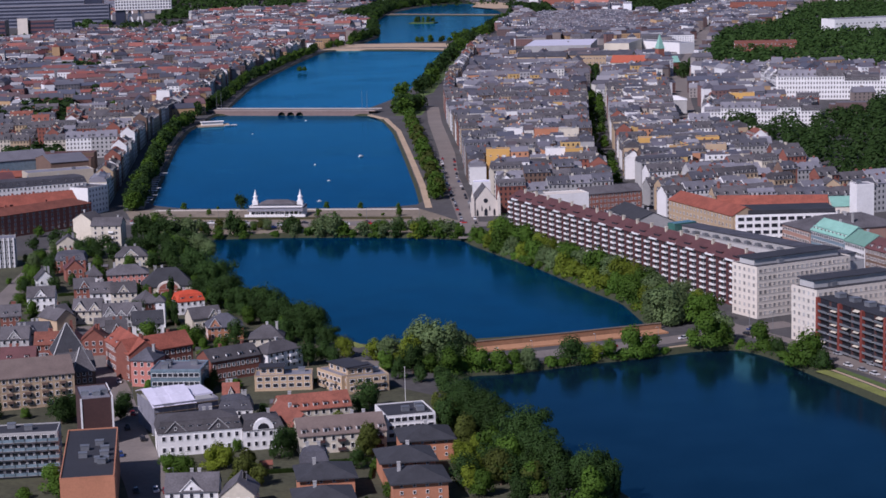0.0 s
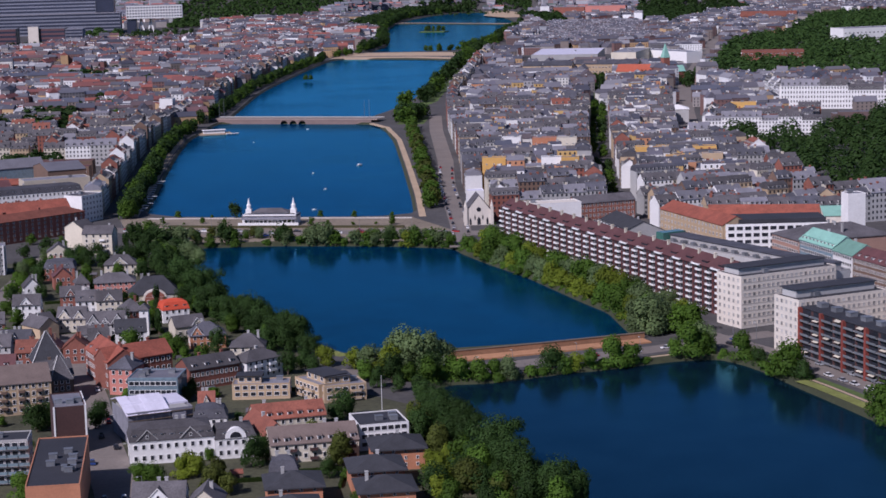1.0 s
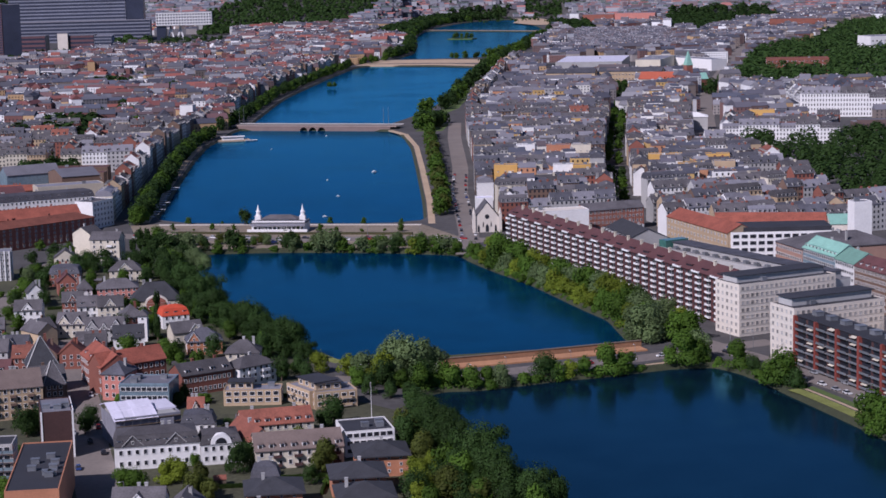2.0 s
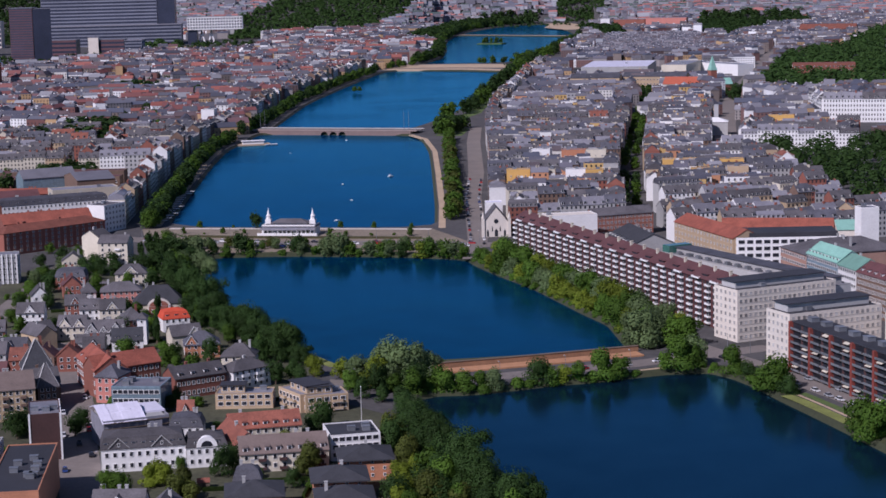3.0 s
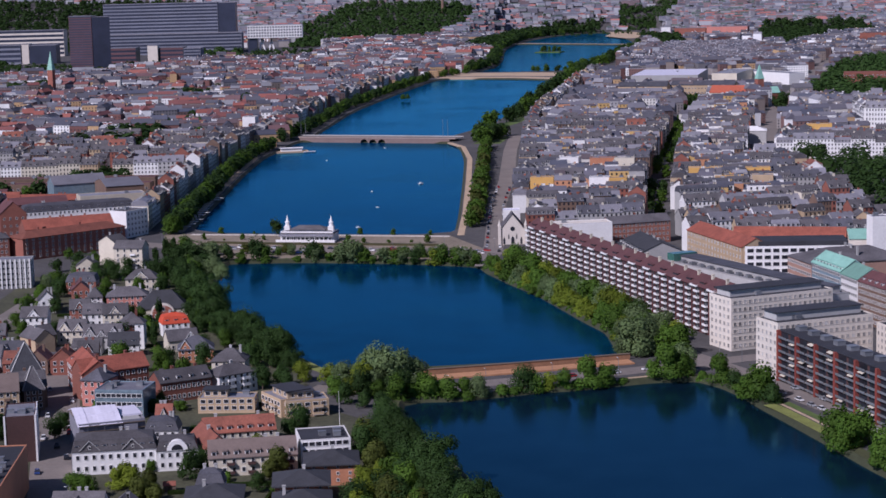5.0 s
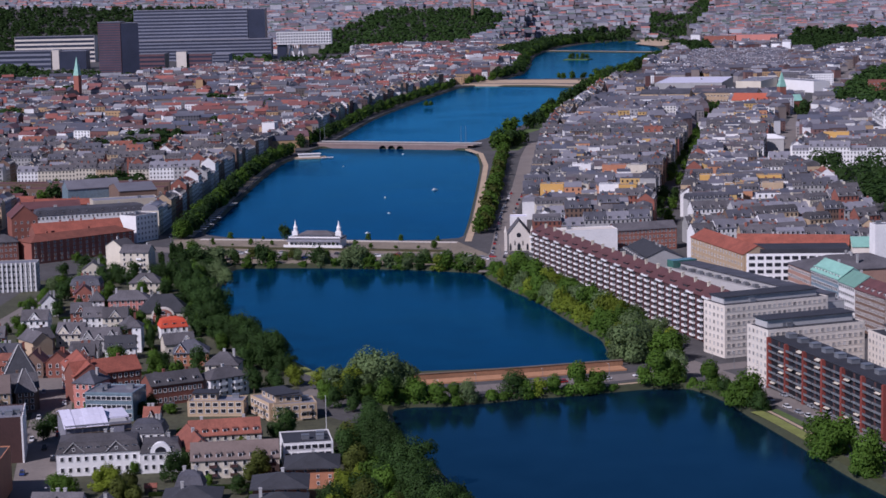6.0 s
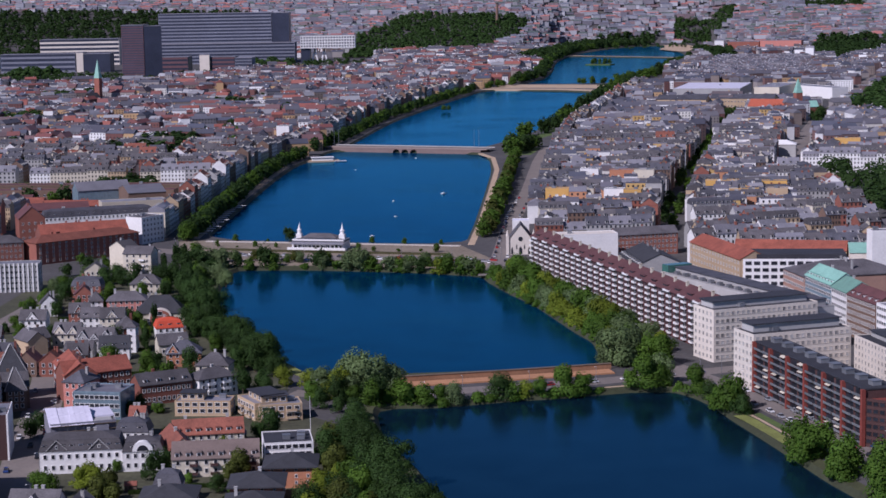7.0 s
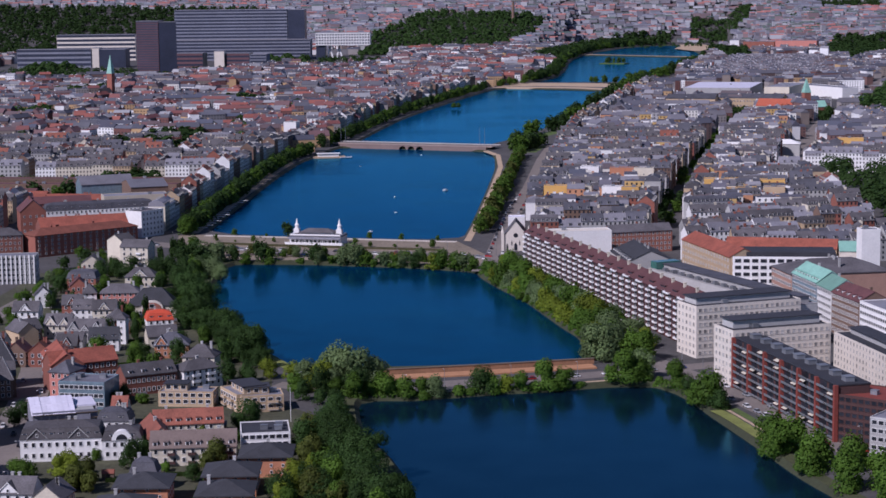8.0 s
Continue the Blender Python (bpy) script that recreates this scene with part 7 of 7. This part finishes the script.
church("brick_church", -391, 1491, 70, BRICK, COPPER, 40, 66, 26, "brick church with a slim green spire", SLATE)
church("spired_church", 531, 1058, 200, BRICK, COPPER, 30, 47, 20, "brick church with a green copper spire", COPPER)
building("orange_roof_hall", (474, 1072), (524, 1050), 26, 14, "gable", CREAM, ORANGETILE, "long hall with a bright orange roof", 8, 0, category="hall")
building("tan_institute", (375, 1180), (434, 1163), 24, 17, "gable", TANBRICK, SLATE_BLUE, "tan brick institute with slate roof", 5, 3, 4, "", WIN_WIDE, category="building")
building("tan_institute", (441, 1185), (516, 1158), 24, 17, "gable", TANBRICK, SLATE_BLUE, "long tan brick institute with slate roof", 5, 3, 4, "", WIN_WIDE, category="building")
building("white_institute", (557, 1540), (626, 1400), 26, 15, "flat", PAINT, ZINC, "white flat-roofed institute by the gardens", 1, 0, category="building")
building("brick_institute", (679, 1299), (758, 1283), 30, 20, "flat", BRICK, REDTILE, "red brick institute beside the gardens", 1, 4, 5, "l", WIN_WIDE, category="building")
building("rounded_white_hall", (430, 566), (458, 561), 18, 12.5, "hip", GREYWALL, PAINT, "white hall with a rounded white roof", 3.5, 0, category="hall")
building("far_brick_palace", (668, 3097), (735, 3079), 40, 22, "flat", BRICK, ZINC, "far red brick palace at the lake end", 1, 0, category="building")
building("far_brick_palace", (737, 3079), (824, 3055), 40, 24, "flat", PINK, ZINC, "far pink palace at the lake end", 1, 0, category="building")
building("white_rotunda", (640, 3110), (660, 3106), 20, 26, "hip", WHITE, ZINC, "white rotunda at the lake end", 4, 0, category="tower")
building("lilac_hall", (412, 1400), (500, 1380), 150, 17, "flat", GREYWALL, SHEET, "broad hall under pale lilac roof sheeting", 1, 0, category="hall")
building("pale_institute", (520, 1390), (552, 1378), 110, 18, "flat", CREAM, ZINC, "pale flat-roofed institute among grey roofs", 1, 0, category="building", chimneys=4)
building("pale_palace", (927, 1690), (1050, 1720), 40, 26, "flat", WHITE, ZINC, "pale pink and white museum among trees", 1, 3, 7, "", WIN_BIG, category="building")
building("far_red_hall", (940, 2440), (1040, 2405), 40, 18, "gable", BRICK, REDTILE, "long far hall under a red roof", 9, 0, category="hall")
stack = thing("tall_chimney", pose(152, 3500, backdrop_height(152, 3500)), "tall slim brick factory chimney at the horizon", "chimney")
part("shaft", Shape().ring(0, 0, -0.5, 50, 4, 3, 10), BROWNBRICK, stack)
part("crown", Shape().ring(0, 0, 50, 52, 3.4, 3.4, 10), BITUMEN, stack)
building("lake_end_house", (-42, 726), (-29, 724), 14, 24, "flat", WHITE, SLATE, "white blank end wall above the lake street", 1, 0, category="house")
for x, y, w, mat in ((222, 112, 16, YELLOW), (243, 108, 12, CREAM), (204 + 58, 104, 14, WHITE), (275, 98, 12, YELLOW), (336, 150, 24, YELLOW), (366, 142, 26, YELLOW), (346, 88, 18, YELLOW), (372, 94, 14, TANBRICK), (272, 236, 18, ORANGEBRICK), (290, 232, 15, CREAM), (250, 246, 14, WHITE), (482, 490, 22, YELLOW)):
    building("courtyard_house", (x, y), (x + w, y - 2), 8, 23.0, "flat", mat, ZINC, "tall courtyard house with a bright sunlit wall", 1, 4, 4.4, "l", WIN_SMALL, category="house")


# ---- boats, jetties, cars ----
def sail_boat():
    root = thing("white_boat", pose(143, 314, 0.0, 0, 0, 35), "small white boat on the lake", "boat", "small boats on the lake")
    hull = [(-2.6, 0), (-1.8, -0.9), (1.6, -1.0), (3.2, 0), (1.6, 1.0), (-1.8, 0.9)]
    part("hull", Shape().solid([(x * 0.85, y * 0.7, -0.3) for x, y in hull], [(x, y, 0.7) for x, y in hull]), PAINT, root)
    part("cabin", Shape().box(-0.9, 0.9, -0.6, 0.6, 0.7, 1.6), PAINT, root)
    return root


boat = sail_boat()
for x, y, k, turn in ((55, 523, 0.6, 40), (104, 633, 0.7, 0), (106, 268, 0.9, 80), (114, 169, 0.7, 10), (105, 62, 0.9, 20)):
    copy_thing(boat, pose(x, y, 0, 0, 0, turn) @ Matrix.Diagonal((k * 0.7, k * 0.7, k * 0.7, 1)))


def jetty(x, y, long, turn):
    root = thing("jetty", pose(x, y, 0, 0, 0, turn), "short pale wooden landing stage with posts", "jetty", "landing stages on the shore")
    part("deck", Shape().box(0, long, -1.2, 1.2, 1.0, 1.25), PAINT, root)
    for i in range(3):
        part("post", Shape().ring(0.6 + i * (long - 1.2) / 2, -1.0, -1.2, 1.7, 0.14, 0.14, 6), BARK, root)
    return root


first = jetty(-15, 60, 13, 4)
for i in range(14):
    y = 74 + i * 12.5
    copy_thing(first, pose(line_x([(-15, 41), (-16, 174), (-17, 416)], y), y, 0.9, 0, 0, TREE_RNG.uniform(-6, 6)) @ Matrix.Diagonal((TREE_RNG.uniform(0.5, 1.0), 1, 1, 1)))


def landing():
    root = thing("boat_landing", pose(6, 610, 0, 0, 0, 12), "boat landing with a white flat roof and moored boats", "landing")
    part("deck", Shape().box(-14, 26, -6, 6, -0.5, 1.4), GRAVEL, root)
    part("wall", Shape().box(0, 20, -4, 2, 1.4, 4.2), WHITE, root)
    part("roof", Shape().box(-1, 21, -5, 3, 4.204, 4.6), PAINT, root)
    for i in range(4):
        x = 22 + i * 3
        part("moored_boat", Shape().solid([(x - 1, -9, 0), (x + 1, -9, 0), (x + 1, -4.5, 0), (x - 1, -4.5, 0)], [(x - 1.3, -9.6, 1), (x + 1.3, -9.6, 1), (x + 1.3, -4.2, 1), (x - 1.3, -4.2, 1)]), PAINT, root)


landing()

CAR_PAINTS = [material("car_paint_" + n, c, 0.25, 0.05, 0.5, 2.0, 0.1, 0.0) for n, c in (("white", (0.7, 0.7, 0.7)), ("black", (0.02, 0.02, 0.025)), ("silver", (0.35, 0.36, 0.38)), ("red", (0.35, 0.02, 0.02)), ("blue", (0.03, 0.06, 0.2)))]
TYRE = material("tyre", (0.02, 0.02, 0.02), 0.9, 0.1)


def build_car(paint, m, word, wheels=True):
    root = thing("car", m, f"{word} car parked on the street", "car", "cars in the streets")
    low = 0.3 if wheels else -0.03
    body = Shape().solid([(-2.15, -0.85, low), (2.15, -0.85, low), (2.15, 0.85, low), (-2.15, 0.85, low)], [(-2.2, -0.88, 0.85), (2.1, -0.88, 0.75), (2.1, 0.88, 0.75), (-2.2, 0.88, 0.85)])
    part("body", body, paint, root)
    part("cabin", Shape().solid([(-1.9, -0.8, 0.82), (1.0, -0.8, 0.8), (1.0, 0.8, 0.8), (-1.9, 0.8, 0.82)], [(-1.4, -0.66, 1.42), (0.3, -0.66, 1.45), (0.3, 0.66, 1.45), (-1.4, 0.66, 1.42)]), GLASS, root)
    part("roof", Shape().box(-1.35, 0.28, -0.64, 0.64, 1.44, 1.5), paint, root)
    for x in (-1.35, 1.35) if wheels else ():
        for y in (-0.86, 0.86):
            w = Shape().ring(0, 0, -0.1, 0.1, 0.32, 0.32, 8)
            w.v = [(x + a, y + c, 0.32 + b) for a, b, c in w.v]
            part("wheel", w, TYRE, root)
    return root


WORDS_CAR = ("white", "black", "silver", "red", "dark blue")
CARS = []
r = random.Random(9)


def park(line, share, count, off, jitter=0.4, z=LAND + 0.07, far=0):
    for i in range(count):
        t = share[0] + (share[1] - share[0]) * (i + 0.5 + r.uniform(-0.3, 0.3)) / count
        p, q = along(line, t), along(line, min(1, t + 0.01))
        d = (q - p).normalized()
        n = Vector((-d.y, d.x))
        c = p + n * (off + r.uniform(-jitter, jitter))
        m = pose(c.x, c.y, z, 0, 0, math.degrees(math.atan2(d.y, d.x)))
        k = r.choice((0, 0, 1, 1, 2, 2, 3, 4)) + far * 5
        if len(CARS) <= k or CARS[k] is None:
            while len(CARS) <= k:
                CARS.append(None)
            CARS[k] = build_car(CAR_PAINTS[k % 5], m, WORDS_CAR[k % 5], not far)
        else:
            copy_thing(CARS[k], m)


park(WEST_STREET, (0.1, 0.95), 9, -4.6)
park(WEST_STREET, (0.2, 0.95), 6, 4.6)
park(WEST_STREET, (0.3, 0.9), 3, 1.6)
QUAY_LINE = [(x + 10, y) for x, y in QUAY_R]
park(QUAY_LINE, (0.55, 0.95), 22, -4.4)
park(QUAY_LINE, (0.6, 0.9), 8, 4.0)
park(CROSS, (0.05, 0.7), 7, 1.8)
park(DAM, (0.35, 0.95), 14, -14.0, 3.0, far=1)
park(DAM, (0.1, 0.95), 16, 3.0, far=1)
park(DAM, (0.1, 0.95), 14, -3.0, far=1)
park(LAKE_STREET_R, (0.02, 0.2), 22, 4.5, far=1)
park(LAKE_STREET_R, (0.02, 0.2), 16, -4.5, far=1)


# ---- small things among the near houses ----
def balcony_set(name, nth, xs, zs, wide, y, mats):
    """Balconies on the front of a built house, each one a part."""
    found = [ob for ob in bpy.data.objects if ob.parent is None and ob.name.split(".")[0] == name]
    root = sorted(found, key=lambda ob: ob.name)[nth]
    data = Shape().box(-wide / 2, wide / 2, -1.2, 0, -0.12, 0.02, 1).box(-wide / 2, wide / 2, -1.2, -1.1, 0.02, 1.0, 0).box(-wide / 2, -wide / 2 + 0.1, -1.1, 0, 0.02, 1.0, 0).box(wide / 2 - 0.1, wide / 2, -1.1, 0, 0.02, 1.0, 0).mesh("balcony", *mats)
    for x in xs:
        for z in zs:
            part("balcony", data, None, root, m=pose(x, y - 0.004, z))


balcony_set("terrace", 0, (-7.5, -0.5, 7.0, 12.5), (0.9, 3.9), 2.6, -8.5, (DARKBRICK, BITUMEN))
balcony_set("slab_block", 0, [-21 + 3.6 * i for i in range(13)], (0.9, 3.7, 6.5, 9.3, 12.1), 3.3, -6.0, (PALEGLASS, GREYWALL))
balcony_set("brown_block", 0, (-13, -6.5, 0, 6.5, 13), (2.6, 5.6, 8.6), 2.2, -11.0, (BROWNBRICK, BITUMEN))
balcony_set("white_villa", 0, (-3.5, 3.5), (2.9, 5.5), 3.4, -5.5, (PAINT, GREYWALL))
balcony_set("flats", 0, (-4, 4), (0.9, 3.7), 4.0, -6.5, (TANBRICK, GREYWALL))
balcony_set("flats", 1, (-4, 4), (0.9, 3.7), 4.0, -6.0, (TANBRICK, GREYWALL))
balcony_set("beige_house", 0, (3.0,), (2.0, 5.0, 8.0), 3.0, -6.0, (PAINT, GREYWALL))

HEDGE_LEAF = leaf_material("hedge_leaves", (0.03, 0.055, 0.01))
SHED_WOOD = material("shed_boards", (0.16, 0.12, 0.09), 0.9, 0.25, 0.5, 3.0, 0.3)


def hedge_shape(long, r):
    """A clipped hedge: a low body covered with small leaf sprays."""
    s = Shape().box(-long / 2, long / 2, -0.45, 0.45, 0, 1.35)
    for _ in range(int(long * 26)):
        x, z, sgn = r.uniform(-long / 2, long / 2), r.uniform(0.1, 1.5), r.choice((-1, 1))
        y = sgn * 0.47 if z < 1.3 else r.uniform(-0.5, 0.5)
        t = r.uniform(0.12, 0.26)
        a = r.uniform(0, 6.283)
        ux, uz = math.cos(a) * t, math.sin(a) * t
        s.poly([(x - ux, y + sgn * 0.05, z - uz), (x + uz, y + sgn * 0.12, z - ux), (x + ux, y + sgn * 0.05, z + uz), (x - uz, y + sgn * 0.12, z + ux)])
    return s


HEDGES = [hedge_shape(n, random.Random(n)).mesh("garden_hedge", HEDGE_LEAF) for n in (8, 12, 17)]
r = random.Random(31)
for x, y, turn, k in ((100, -588, 4, 2), (66, -604, 80, 1), (108, -600, 84, 2), (104, -640, 84, 2), (80, -596, 4, 1), (92, -560, 6, 2), (70, -520, 10, 1), (84, -500, 3, 2), (60, -495, 95, 1), (98, -510, 80, 0), (76, -440, 30, 1), (58, -440, 35, 1), (60, -400, 10, 1), (34, -400, 4, 1), (28, -345, 6, 1), (46, -335, 80, 1), (0, -312, 4, 1), (-20, -320, 8, 2), (-36, -312, 80, 1), (-24, -260, 10, 1), (0, -262, 4, 1), (24, -300, 75, 1), (-40, -270, 85, 1), (-12, -210, 6, 2), (-30, -172, 5, 1), (118, -545, 80, 1), (134, -575, 85, 1), (88, -470, 5, 1), (40, -360, 85, 0), (12, -350, 85, 0)):
    ob = new("garden_hedge", HEDGES[k])
    ob.matrix_basis = pose(x, y, LAND, 0, 0, turn)
    tagged(ob, "clipped dark green hedge in a garden", "hedge", "garden hedges")


def shed(x, y, turn, w, d, roof_mat):
    root = thing("garden_shed", pose(x, y, LAND, 0, 0, turn), "small boarded garden shed with pitched roof", "shed", "garden sheds")
    part("wall", Shape().box(-w / 2, w / 2, -d / 2, d / 2, -0.1, 2.2).solid([(-w / 2, -d / 2, 2.2), (w / 2, -d / 2, 2.2), (w / 2, d / 2, 2.2), (-w / 2, d / 2, 2.2)], [(-w / 2, -0.1, 3.2), (w / 2, -0.1, 3.2), (w / 2, 0.1, 3.2), (-w / 2, 0.1, 3.2)]), SHED_WOOD, root)
    part("roof", Shape().gable(w, d, 2.25, 1.15, 0.3, 0.12), roof_mat, root)
    part("door", Shape().box(-0.5, 0.5, -d / 2 - 0.06, -d / 2 - 0.004, 0, 1.95), BARK, root)


for x, y, turn, w, d, m in ((74, -592, 6, 4, 3, REDTILE), (60, -470, 30, 4, 3, SLATE), (46, -410, 5, 5, 3.5, SLATE), (30, -412, 10, 4, 3, REDTILE), (-2, -340, 5, 5, 3, REDTILE), (-26, -300, 0, 4, 3, SLATE), (14, -300, 20, 4, 3, REDTILE), (-34, -240, 5, 5, 3, SLATE), (-14, -190, 0, 5, 4, SLATE), (100, -520, 10, 5, 3.5, ZINC), (78, -508, 0, 6, 4, SLATE), (-24, -365, 5, 5, 4, REDTILE), (-8, -368, 5, 6, 4, SLATE), (40, -300, 8, 4, 3, SLATE), (58, -430, 20, 4, 3, MAROON), (26, -420, 0, 6, 4, SLATE)):
    shed(x, y, turn, w, d, m)


def lamp_post():
    root = thing("street_lamp", pose(164, -456, LAND), "grey street lamp on a tall post", "street lamp", "street lamps")
    part("post", Shape().ring(0, 0, -0.2, 7.6, 0.12, 0.07, 8), METAL, root)
    part("arm", Shape().box(-0.06, 1.5, -0.05, 0.05, 7.5, 7.6), METAL, root)
    part("head", Shape().box(1.0, 1.7, -0.16, 0.16, 7.36, 7.5), PAINT, root)
    return root


lamp = lamp_post()
for line, count, off in ((CROSS, 7, 6.5), (WEST_STREET, 10, 7.0), (QUAY_LINE, 14, 6.5), (DAM, 9, 8.0)):
    for i in range(count):
        t = (i + 0.5) / count
        p0, p1 = along(line, t), along(line, min(1.0, t + 0.02))
        d = (p1 - p0).normalized()
        q = p0 + Vector((-d.y, d.x)) * off
        copy_thing(lamp, pose(q.x, q.y, LAND, 0, 0, math.degrees(math.atan2(d.y, d.x)) - 90))


def flagpole(x, y, h):
    root = thing("flagpole", pose(x, y, LAND), "slim white flagpole in a garden", "flagpole")
    part("pole", Shape().ring(0, 0, -0.2, h, 0.12, 0.06, 8), PAINT, root)
    part("finial", Shape().ring(0, 0, h, h + 0.25, 0.14, 0.02, 8), PAINT, root)


flagpole(48, -262, 13)
flagpole(125, -507, 13)
